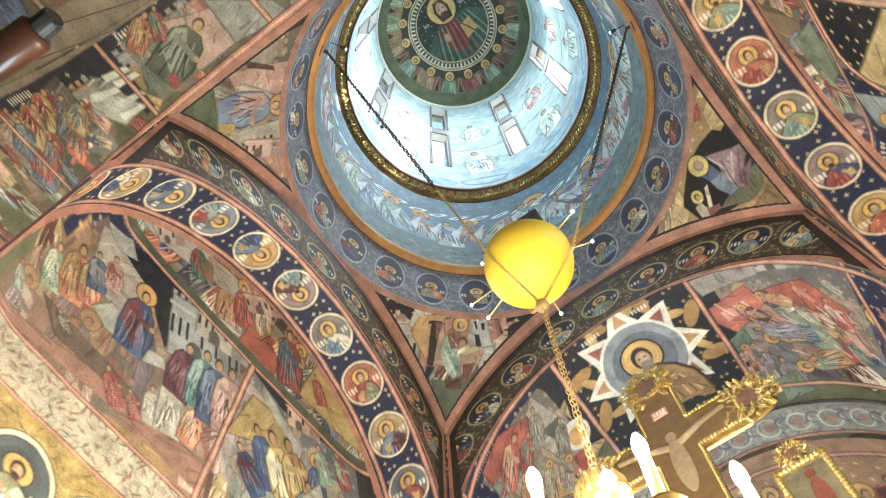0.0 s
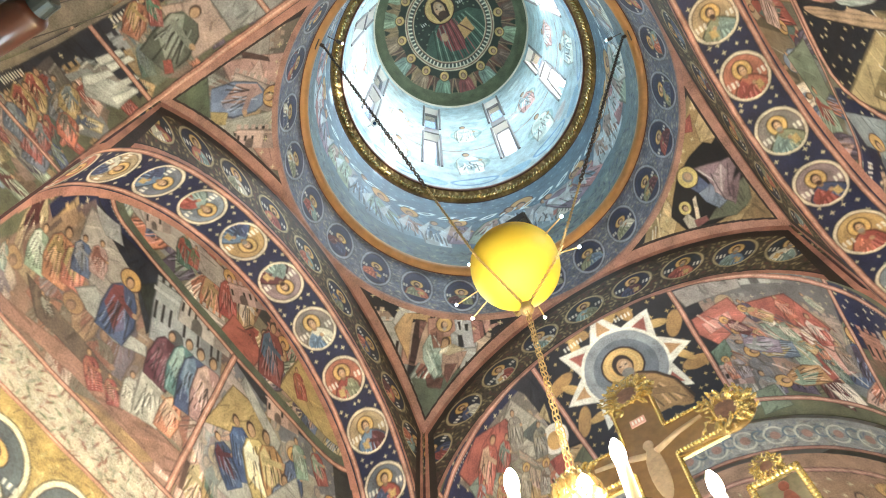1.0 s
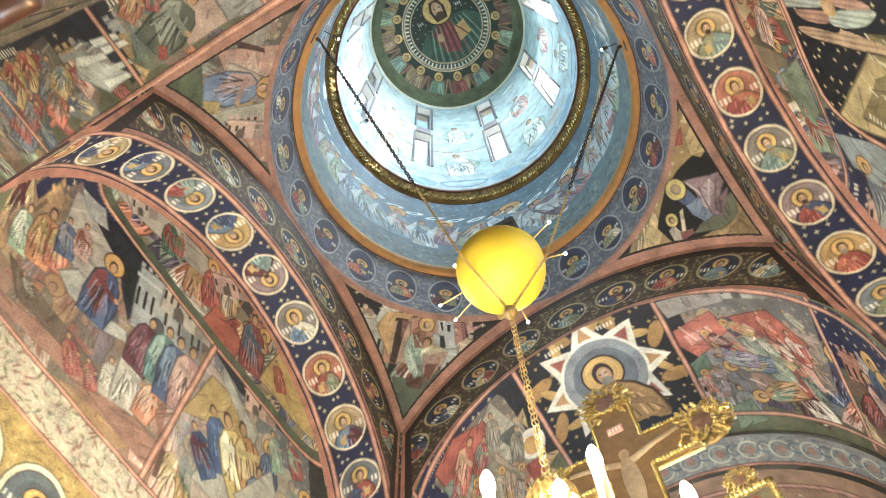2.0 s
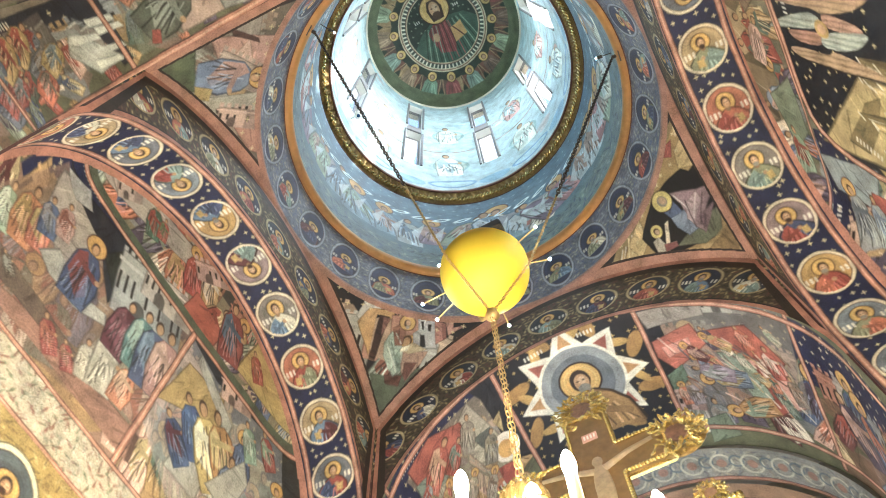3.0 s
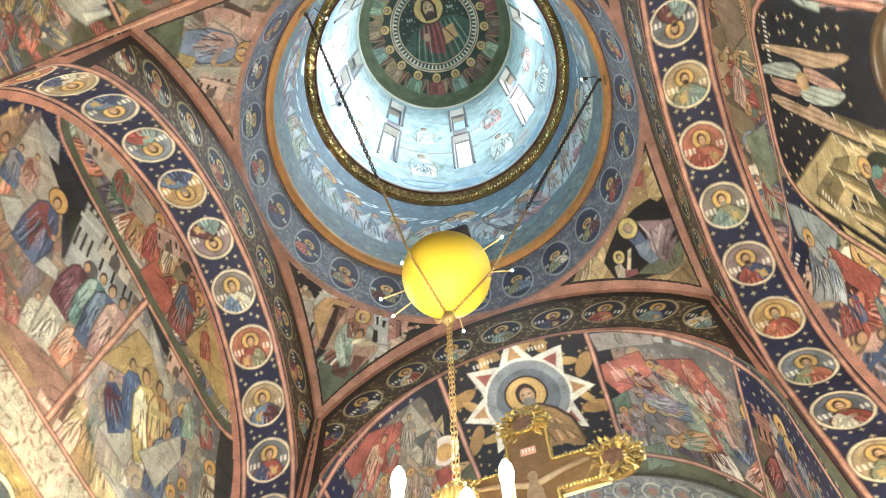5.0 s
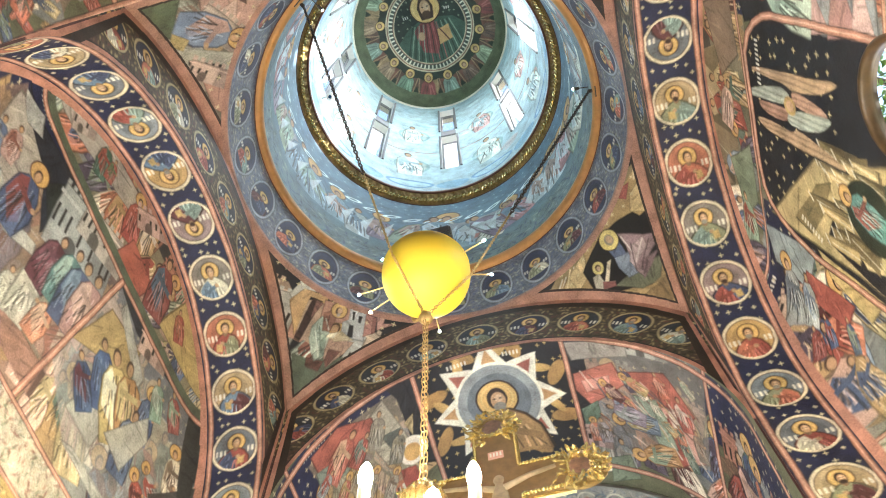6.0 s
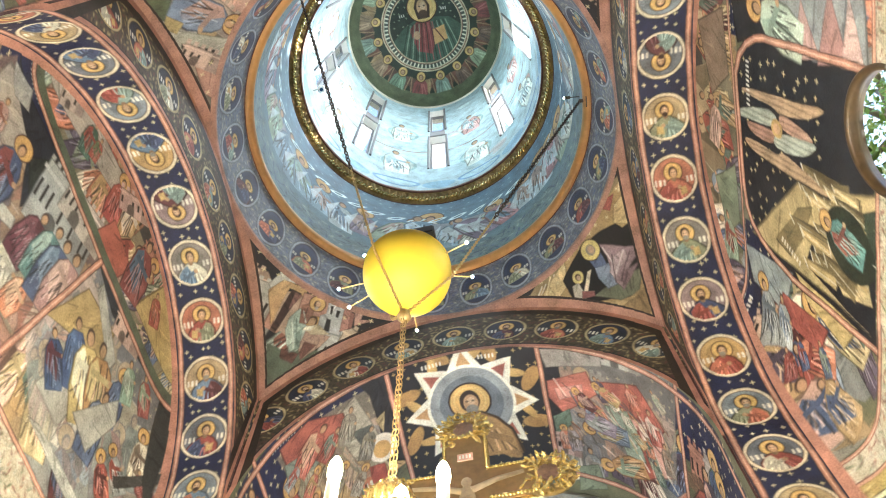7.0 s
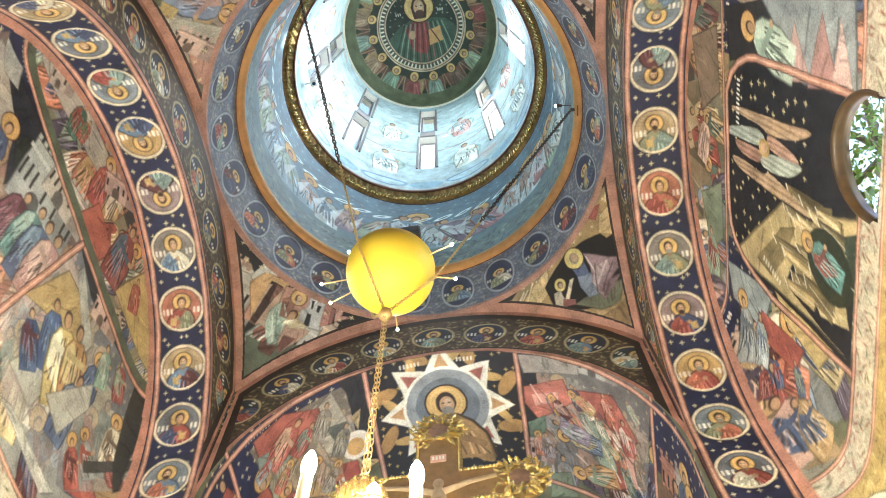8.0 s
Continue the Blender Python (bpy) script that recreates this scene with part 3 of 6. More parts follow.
    m.patch([(-1.42, -2.23), (-0.96, -2.46), (-0.94, -3.69), (-1.19, -3.57), (-1.20, -2.65)], lin("2a2b34"))
    m.patch([(-1.76, -2.74), (-1.39, -2.56), (-1.19, -3.33), (-1.58, -3.35)], lin("a89a86"))
    m.patch([(-2.49, -2.52), (-2.04, -2.49), (-1.60, -2.67), (-1.59, -2.84), (-2.16, -2.89), (-2.46, -2.81)], lin("b5533c"))
    m.patch([(-2.50, -2.72), (-1.97, -2.88), (-1.91, -3.09), (-2.53, -2.97)], lin("7d8f80"))
    m.figure(-2.38, -2.97, 0.71, -1.07, lin("b5533c"), lin("c9a07a"), False)
    m.figure(-2.20, -3.22, 0.49, -1.08, lin("8a7a60"), lin("b0904f"), False)
    m.figure(-2.60, -2.97, 0.38, -1.30, lin("8d8f90"), lin("a8442f"), False)
    m.ell(-1.22, -3.38, 0.193, 0.193, lin("dccfc0"))
    m.ell(-1.23, -3.40, 0.119, 0.119, lin("cf9a3c"))
    m.patch([(-1.45, -3.54), (-1.25, -3.60), (-1.24, -3.84), (-1.45, -3.78)], lin("a8442f"))
    m.patch([(-1.22, -2.98), (-1.08, -2.93), (-1.16, -3.18)], lin("b89a62"))
    m.patch([(-1.54, -2.98), (-1.28, -3.01), (-1.44, -3.26)], lin("5a5f5a"))
    m.figure(-1.68, -3.07, 0.52, -0.49, lin("8a7f70"), lin("a89a86"), False)
    m.figure(-2.03, -3.06, 0.48, -0.95, lin("a8442f"), lin("7d8f80"), False)
    m.figure(-1.48, -3.41, 0.48, -0.49, lin("7d7468"), lin("9a8a70"), False)
    m.figure(-2.37, -3.31, 0.39, -0.93, lin("b5533c"), lin("b0904f"), True)
    m.figure(-1.98, -3.55, 0.40, -0.80, lin("9a8a70"), lin("b09a80"), True)
    m.figure(-1.74, -3.77, 0.42, -0.74, lin("a89a86"), lin("8a6f5a"), True)


def evangelist_northeast(m):
    m.poly([(-0.86, 1.58), (0.86, 1.75), (0.98, 1.41), (-0.46, 1.14)], lin("1c1f2a"))
    m.poly([(0.02, -0.10), (-0.24, 0.55), (0.02, 0.58), (0.40, 0.78)], lin("5c6a58"))
    m.poly([(-0.45, 1.15), (-0.15, 1.30), (0.06, 0.71), (-0.27, 0.75)], lin("b9967a"), 0.9)
    m.patch([(-0.57, 1.21), (-0.50, 1.42), (-0.29, 1.48), (-0.14, 1.41), (-0.29, 1.36), (-0.45, 1.09)], lin("b8b4ac"))
    m.patch([(-0.52, 1.41), (-0.50, 1.50), (-0.38, 1.49), (-0.32, 1.44), (-0.47, 1.35)], lin("c9c2b4"))
    m.patch([(-0.26, 1.42), (-0.21, 1.49), (-0.13, 1.46), (-0.15, 1.37)], lin("c9c2b4"))
    m.patch([(-0.43, 1.33), (-0.11, 1.37), (-0.13, 1.26), (-0.32, 1.27), (-0.31, 0.76), (-0.53, 1.13)], lin("c99b5c"))
    m.patch([(-0.28, 1.26), (-0.16, 1.27), (-0.22, 0.73), (-0.29, 0.74)], lin("4a2c28"))
    m.patch([(-0.23, 1.26), (-0.14, 1.26), (-0.20, 1.01)], lin("8a5a50"))
    m.patch([(-0.13, 1.31), (0.23, 1.42), (0.28, 1.15), (-0.09, 1.07)], lin("b5806c"))
    m.patch([(0.20, 1.38), (0.24, 1.45), (0.39, 1.47), (0.50, 1.05), (0.22, 0.96), (0.18, 1.15), (0.24, 1.21)], lin("a8a9ae"))
    m.patch([(0.22, 1.38), (0.25, 1.45), (0.30, 1.40), (0.31, 1.22), (0.26, 1.22)], lin("c4c6c8"))
    m.patch([(0.27, 1.15), (0.32, 1.16), (0.36, 1.02), (0.30, 1.00)], lin("2a2a32"))
    m.patch([(0.34, 1.32), (0.38, 1.33), (0.39, 1.24), (0.36, 1.24)], lin("2a2a32"))
    m.patch([(0.25, 1.33), (0.28, 1.34), (0.30, 1.23), (0.28, 1.23)], lin("2a2a32"))
    m.patch([(0.42, 1.39), (0.55, 1.42), (0.59, 1.23), (0.48, 1.10)], lin("b8786c"))
    m.patch([(0.51, 1.39), (0.55, 1.42), (0.59, 1.23), (0.56, 1.19)], lin("8f5850"))
    m.patch([(0.54, 1.49), (0.64, 1.53), (0.65, 1.40), (0.79, 1.49), (0.61, 1.28)], lin("c08a7c"))
    m.patch([(0.11, 0.90), (0.40, 0.97), (0.35, 0.81), (0.21, 0.57), (0.13, 0.67)], lin("b9907c"))
    m.patch([(0.16, 0.76), (0.30, 0.80), (0.21, 0.57), (0.16, 0.63)], lin("7a4a40"))
    m.patch([(0.05, 0.90), (0.20, 1.03), (0.38, 0.99), (0.18, 0.88)], lin("c9b48c"))
    m.patch([(0.08, 0.94), (0.17, 0.99), (0.15, 0.91), (0.07, 0.88)], lin("dcd2bc"))
    m.patch([(-0.06, 0.58), (0.15, 0.61), (0.13, 0.49), (-0.04, 0.50)], lin("6f4038"))
    m.patch([(-0.14, 0.93), (-0.08, 1.10), (0.02, 1.04), (0.08, 0.94), (0.02, 0.80), (0.11, 0.66), (0.04, 0.59), (-0.11, 0.78)], lin("9fb4a8"))
    m.patch([(0.02, 0.80), (0.06, 0.90), (0.13, 0.67), (0.10, 0.63)], lin("7f988c"))
    m.patch([(-0.08, 1.15), (0.01, 1.25), (0.08, 1.15), (0.07, 0.96), (-0.01, 0.95)], lin("94604e"))
    m.patch([(-0.14, 0.90), (-0.09, 0.98), (0.03, 0.70), (-0.02, 0.64), (-0.12, 0.78)], lin("a9bcae"))
    m.seg(-0.10, 0.92, 0.07, 0.64, 0.011, lin("e0e4d8"), 0.85)
    m.seg(-0.06, 0.97, 0.08, 0.70, 0.011, lin("4f6a62"), 0.85)
    m.seg(-0.03, 1.10, 0.06, 0.98, 0.009, lin("e0e4d8"), 0.85)
    m.seg(-0.01, 1.17, 0.03, 0.99, 0.009, lin("4a2c24"), 0.85)
    m.ell(0.08, 1.27, 0.109, 0.109, lin("4a2a1a"))
    m.ell(0.08, 1.27, 0.098, 0.098, lin("d2a550"))
    m.ell(0.08, 1.26, 0.046, 0.052, lin("5a4030"))
    m.ell(0.09, 1.27, 0.033, 0.039, lin("c39a74"))
    m.ell(0.09, 1.21, 0.024, 0.026, lin("a89a8c"))
    m.seg(-0.13, 1.46, -0.00, 1.45, 0.015, lin("dcd6c8"), 0.85)
    m.seg(0.09, 1.44, 0.18, 1.44, 0.015, lin("dcd6c8"), 0.85)


def evangelist_southeast(m):
    m.poly([(0.85, 1.50), (1.22, 1.36), (0.60, 0.69), (-0.01, 0.00), (-0.79, 0.95), (-1.25, 1.39), (-0.23, 1.38)], lin("a9874c"))
    m.patch([(0.61, 1.33), (0.88, 1.37), (0.72, 1.16), (0.64, 0.94), (0.45, 1.18)], lin("c4a468"))
    m.patch([(0.87, 1.19), (0.84, 1.06), (0.54, 0.74), (0.62, 0.93)], lin("8a6c3c"))
    m.patch([(-0.77, 1.37), (-0.33, 1.38), (-0.48, 1.16), (-0.83, 1.16), (-0.97, 1.29)], lin("c9ab70"))
    m.patch([(-0.63, 1.10), (-0.56, 0.91), (-0.29, 0.60), (0.02, 0.37), (0.00, 0.13), (-0.92, 1.11)], lin("b5935a"))
    m.patch([(-0.22, 0.46), (0.11, 0.42), (0.29, 0.29), (-0.03, 0.22)], lin("8f7040"))
    m.patch([(-0.48, 1.23), (-0.04, 1.31), (0.24, 1.24), (0.44, 1.15), (0.46, 1.05), (0.58, 1.03), (0.52, 0.76), (0.36, 0.61), (-0.05, 0.50), (-0.43, 0.78), (-0.55, 0.97)], lin("14121a"))
    m.patch([(-0.36, 0.79), (-0.07, 0.72), (0.30, 0.57), (0.07, 0.45), (-0.16, 0.52)], lin("6f7258"))
    m.patch([(-0.09, 1.13), (0.08, 1.11), (0.03, 0.92), (-0.11, 0.95)], lin("4a5a80"))
    m.patch([(-0.11, 0.99), (0.05, 0.90), (-0.05, 0.67), (-0.18, 0.72), (-0.17, 0.88)], lin("7d8aa6"))
    m.patch([(0.13, 1.15), (0.32, 0.88), (0.42, 0.79), (0.33, 0.71), (0.11, 0.68), (-0.04, 0.59), (-0.05, 0.70), (0.02, 0.83), (0.09, 0.96)], lin("a07c84"))
    m.patch([(0.14, 0.91), (0.30, 0.87), (0.26, 0.77), (-0.03, 0.74), (-0.01, 0.83)], lin("b5969a"))
    m.patch([(0.08, 0.71), (0.30, 0.64), (0.13, 0.60), (-0.06, 0.58)], lin("8a6670"))
    m.seg(0.13, 1.09, 0.09, 0.87, 0.015, lin("dcc8c4"), 0.85)
    m.seg(0.28, 0.86, 0.03, 0.76, 0.015, lin("dcc8c4"), 0.85)
    m.seg(0.15, 0.94, -0.05, 0.70, 0.013, lin("503844"), 0.85)
    m.seg(0.33, 0.80, -0.00, 0.66, 0.013, lin("503844"), 0.85)
    m.ell(0.01, 1.20, 0.133, 0.142, lin("3a2412"))
    m.ell(0.01, 1.20, 0.120, 0.128, lin("d8c060"))
    m.ell(0.01, 1.20, 0.060, 0.070, lin("8d8070"))
    m.ell(0.02, 1.20, 0.040, 0.048, lin("c39a74"))
    m.ell(-0.34, 1.10, 0.085, 0.090, lin("3a2412"))
    m.ell(-0.34, 1.10, 0.075, 0.077, lin("d8c060"))
    m.ell(-0.34, 1.10, 0.037, 0.043, lin("5a3c28"))
    m.ell(-0.34, 1.09, 0.025, 0.030, lin("c39a74"))
    m.patch([(-0.47, 1.09), (-0.39, 1.05), (-0.42, 0.94), (-0.33, 0.83), (-0.48, 0.87), (-0.54, 0.99)], lin("b8aa98"))
    m.patch([(-0.21, 1.04), (-0.16, 1.02), (-0.39, 0.89), (-0.43, 0.92)], lin("d0bca0"))
    m.patch([(-0.43, 0.95), (-0.33, 0.83), (-0.36, 0.79), (-0.49, 0.89)], lin("8d4a48"))
    m.patch([(0.62, 1.48), (0.72, 1.45), (0.54, 1.33), (0.49, 1.44)], lin("a8483c"))
    m.seg(0.88, 1.50, 0.79, 1.42, 0.025, lin("d8c08a"), 0.85)
    m.seg(0.43, 1.43, 0.29, 1.37, 0.022, lin("d8c08a"), 0.85)
    m.seg(-0.58, 1.42, -0.84, 1.30, 0.022, lin("d8c08a"), 0.85)


def evangelist_northwest(m):
    m.poly([(0.12, -0.04), (-0.44, 0.63), (-0.98, 1.71), (-0.21, 1.98), (1.05, 1.80), (0.49, 0.80)], lin("8a7a68"), 0.6)
    m.patch([(-0.36, 1.36), (-0.59, 1.59), (1.04, 1.85), (0.96, 1.67), (0.20, 1.47)], lin("232630"))
    m.patch([(-0.37, 0.64), (-0.53, 1.60), (-0.21, 1.59), (-0.05, 0.85)], lin("c09080"))
    m.patch([(-0.15, 0.91), (-0.40, 1.10), (-0.06, 1.24), (0.02, 0.95)], lin("d0a898"))
    m.patch([(-0.49, 0.86), (-0.44, 1.20), (-0.39, 1.23), (-0.42, 0.89)], lin("5a3a34"))
    m.house(0.01, 0.72, 0.68, 0.29, lin("b09a8c"), 1.28)
    m.patch([(0.31, 0.64), (0.18, 1.36), (0.36, 1.51), (0.51, 0.80)], lin("a8a090"))
    m.patch([(0.40, 0.88), (0.35, 1.27), (0.39, 1.29), (0.45, 0.90)], lin("2e2826"))
    m.patch([(0.56, 1.14), (0.50, 1.67), (0.90, 1.81), (0.83, 1.43)], lin("b5806a"))
    m.house(0.58, 0.90, 0.56, 0.21, lin("c4a090"), 1.53)
    m.patch([(0.12, -0.04), (-0.21, 0.48), (0.22, 0.59), (0.23, 0.23)], lin("5f6a4c"))
    m.figure(0.04, 0.56, 0.90, 0.05, lin("6d7fa0"), lin("b58a80"), True)
    m.patch([(0.17, 0.57), (0.19, 0.77), (0.32, 0.76), (0.30, 0.60)], lin("c2a35a"))


def west_scenes(m):
    m.patch([(-3.22, 3.26), (-2.57, 3.26), (-2.61, 2.57), (-2.74, 2.56), (-2.82, 2.97)], lin("2b2d3a"))
    m.patch([(-3.08, 3.01), (-2.68, 2.61), (-3.04, 2.59), (-3.26, 2.81)], lin("a9a8a0"))
    m.poly([(-4.67, 3.07), (-3.30, 3.21), (-3.34, 2.72), (-4.74, 2.64), (-4.75, 2.83)], lin("6f6258"), 0.6)
    m.house(-4.73, 2.82, 0.21, 0.08, lin("8f8a84"), -1.42)
    r = m.r
    for k in range(22):
        robe = r.choice([lin("a0443a"), lin("c2603a"), lin("5a6478"), lin("8a6a5a"), lin("6a6f7a"), lin("b0904f"), lin("4a5a4c")])
        m.figure(-4.75 + 1.1 * r.random(), 2.58 + 0.5 * r.random(), r.uniform(0.4, 0.62), r.uniform(-1.6, -1.1), robe, r.choice([lin("8d7a6a"), lin("7d8a8f"), lin("a8442f")]), False, lean=r.uniform(-0.2, 0.2))
    for k in range(9):
        a, b = -3.35 + 0.55 * r.random(), 2.62 + 0.5 * r.random()
        m.poly([(a, b), (a + 0.32, b - 0.03), (a + 0.3, b + 0.02), (a, b + 0.07)], r.choice([lin("b4b3aa"), lin("8f918c"), lin("c9c6ba")]))
    m.figure(-4.72, 2.84, 0.22, -0.47, lin("8d3a34"), lin("a8442f"), False)
    m.poly([(-2.40, 3.17), (-2.50, 2.55), (-1.53, 2.53), (-1.62, 3.08)], lin("7d8070"), 0.6)
    m.patch([(-1.88, 3.08), (-1.38, 2.92), (-1.42, 2.54), (-1.94, 2.55)], lin("b09080"))
    m.patch([(-1.39, 3.01), (-0.85, 2.63), (-0.80, 2.45), (-1.42, 2.54)], lin("8d8a86"))
    m.figure(-2.32, 2.70, 0.89, -1.32, lin("5a5f50"), lin("8d8f80"), False)
    m.figure(-2.04, 2.96, 0.39, -0.57, lin("a0443a"), lin("4f8a70"), False)
    m.figure(-2.36, 3.02, 0.51, -1.07, lin("a8603a"), lin("b0904f"), False)
    m.patch([(-2.23, 2.69), (-2.15, 2.66), (-2.22, 2.55), (-2.31, 2.59)], lin("a8442f"))


def sheet(name, x, y, z, paint, keep=None, inside=None, label="", category="", mat=None, kind="structure"):
    """A painted surface from grids of coordinates; keep: which cells are built; inside: a place that its faces look at."""
    na, nb = x.shape
    idx = np.arange(na * nb).reshape(na, nb)
    f = np.stack([idx[:-1, :-1], idx[1:, :-1], idx[1:, 1:], idx[:-1, 1:]], -1).reshape(-1, 4)
    if keep is not None:
        f = f[keep.ravel()]
    co = np.stack([x, y, z], -1).reshape(-1, 3)
    if inside is not None and len(f):
        k = f[len(f) // 2]
        nrm = np.cross(co[k[1]] - co[k[0]], co[k[3]] - co[k[0]])
        if nrm @ (np.array(inside) - co[k[0]]) < 0:
            f = f[:, ::-1]
    used = np.zeros(len(co), bool)
    used[f.ravel()] = True
    back = np.cumsum(used) - 1
    me = bpy.data.meshes.new(name)
    co2 = co[used]
    me.vertices.add(len(co2))
    me.vertices.foreach_set("co", co2.ravel().astype(np.float32))
    me.loops.add(f.size)
    me.loops.foreach_set("vertex_index", back[f].ravel().astype(np.int32))
    me.polygons.add(len(f))
    me.polygons.foreach_set("loop_start", np.arange(0, f.size, 4, dtype=np.int32))
    me.update(calc_edges=True)
    me.shade_smooth()
    col = me.color_attributes.new("paint", "FLOAT_COLOR", "POINT")
    rgba = np.ones((len(co2), 4), np.float32)
    grey = paint.mean(1, keepdims=True)
    muted = grey + (paint - grey) * MUTE
    muted = 0.2 * (np.maximum(muted, 0.001) / 0.2) ** 1.13
    rgba[:, :3] = np.clip(muted[used] * np.array([0.87, 0.95, 0.98]), 0, 1)
    col.data.foreach_set("color", rgba.ravel())
    me.materials.append(FRESCO if mat is None else mat)
    return tagged(new(name, me), label, category, kind=kind)


# ---- the vaulted structure; the dome's axis is x = y = 0 ----
RA, ZS, DA, DN = 2.18, 8.035, 2.20, 2.787      # arch radius, springing, inner and outer face of the crossing arches
H = 0.0105                                     # mesh of the painted surfaces
TURN4 = {"east": 0, "south": 1, "west": 2, "north": 3}


def spread(a, b, step=H):
    return np.linspace(a, b, max(2, int(round(abs(b - a) / step)) + 1))


def swing(side, lx, ld):
    """Local (to the right, outward) of a side of the crossing to world x, y."""
    return {"east": (lx, ld), "south": (ld, -lx), "west": (-lx, -ld), "north": (-ld, lx)}[side]


def arc(s, r=RA):
    """Along an arch: distance s from the crown to lateral and z, with upright jambs below the springing."""
    q = r * math.pi / 2
    t = np.clip(s, -q, q) / r
    return r * np.sin(t), ZS + r * np.cos(t) - np.maximum(np.abs(s) - q, 0)


def edge_z(lx):
    """Height of the pendentives' lower edge over a side."""
    return 8.465 + np.sqrt(np.maximum(2.655 ** 2 - lx ** 2, 0.01))


def edge_d(lx):
    return 2.195 + 0.005 * (np.abs(lx) / DA) ** 2


# spandrel bands with small oval medallions
def spandrel(side, seed):
    th = spread(-math.pi / 2 - 0.35, math.pi / 2 + 0.35, H / 2.6)
    k = np.linspace(0, 1, 84)
    T, K = np.meshgrid(th, k, indexing="ij")
    ti = np.clip(T, -math.pi / 2, math.pi / 2)
    drop = (np.abs(T) - np.abs(ti)) * 10.0
    r_out = np.zeros_like(ti)
    for r in np.linspace(RA + 0.005, 3.3, 700):
        lx = r * np.sin(ti)
        ok = (np.abs(lx) <= DA) & (ZS + r * np.cos(ti) <= edge_z(lx))
        r_out = np.where(ok, r, r_out)
    r_out = np.maximum(r_out, RA + 0.005)
    R = RA + (r_out - RA) * K
    lx, z = R * np.sin(ti), ZS + R * np.cos(ti) - drop
    ld = DA + (edge_d(lx) - DA) * K ** 1.5 * np.clip(np.cos(ti) * 1.6, 0, 1)
    x, y = swing(side, lx, ld)
    m = Mural(T * 2.6, R, lin("54452f"), seed)
    r = m.r
    for a in np.arange(-4.3, 4.3, 0.06):
        for b in np.arange(2.15, 3.2, 0.06):
            m.ell(a + r.uniform(-0.02, 0.02), b, 0.026, 0.012, r.choice([lin("8d7440"), lin("37301f"), lin("a08a52"), lin("6a3a2a")]), r.uniform(0, 3))
    for n in range(-4, 5):
        a = n * 0.60 - 0.04
        m.medallion(a, 2.56, 0.25, 0.22, 0.0, lin("27314d") if n % 2 else lin("2c3a48"), lin("b7a06a"))
    m.c[np.abs(m.u) > 2.95] = lin("4d2222")
    m.put(np.arange(m.u.size), np.clip((np.abs(m.u) - 2.72) / 0.25, 0, 1), lin("57282a"))
    w = ((m.v - RA).reshape(T.shape) < 0.05) & (drop == 0)
    m.c[w.ravel()] = SALMON
    w = ((R - RA) < 0.065) & ((R - RA) >= 0.05)
    m.c[w.ravel()] = DARK
    top = (r_out - R < 0.17) & (np.abs(lx) < DA - 0.02)
    m.c[top.ravel()] = lin("3a2a20")
    top = (r_out - R < 0.075) & (np.abs(lx) < DA - 0.02)
    m.c[top.ravel()] = SALMON
    sheet("arch_band_" + side, x, y, z, m.c, inside=(0, 0, 9), label="painted arch face with small oval saint medallions", category="arch")


RB, ZB = 2.19, 11.13      # foot of the dome


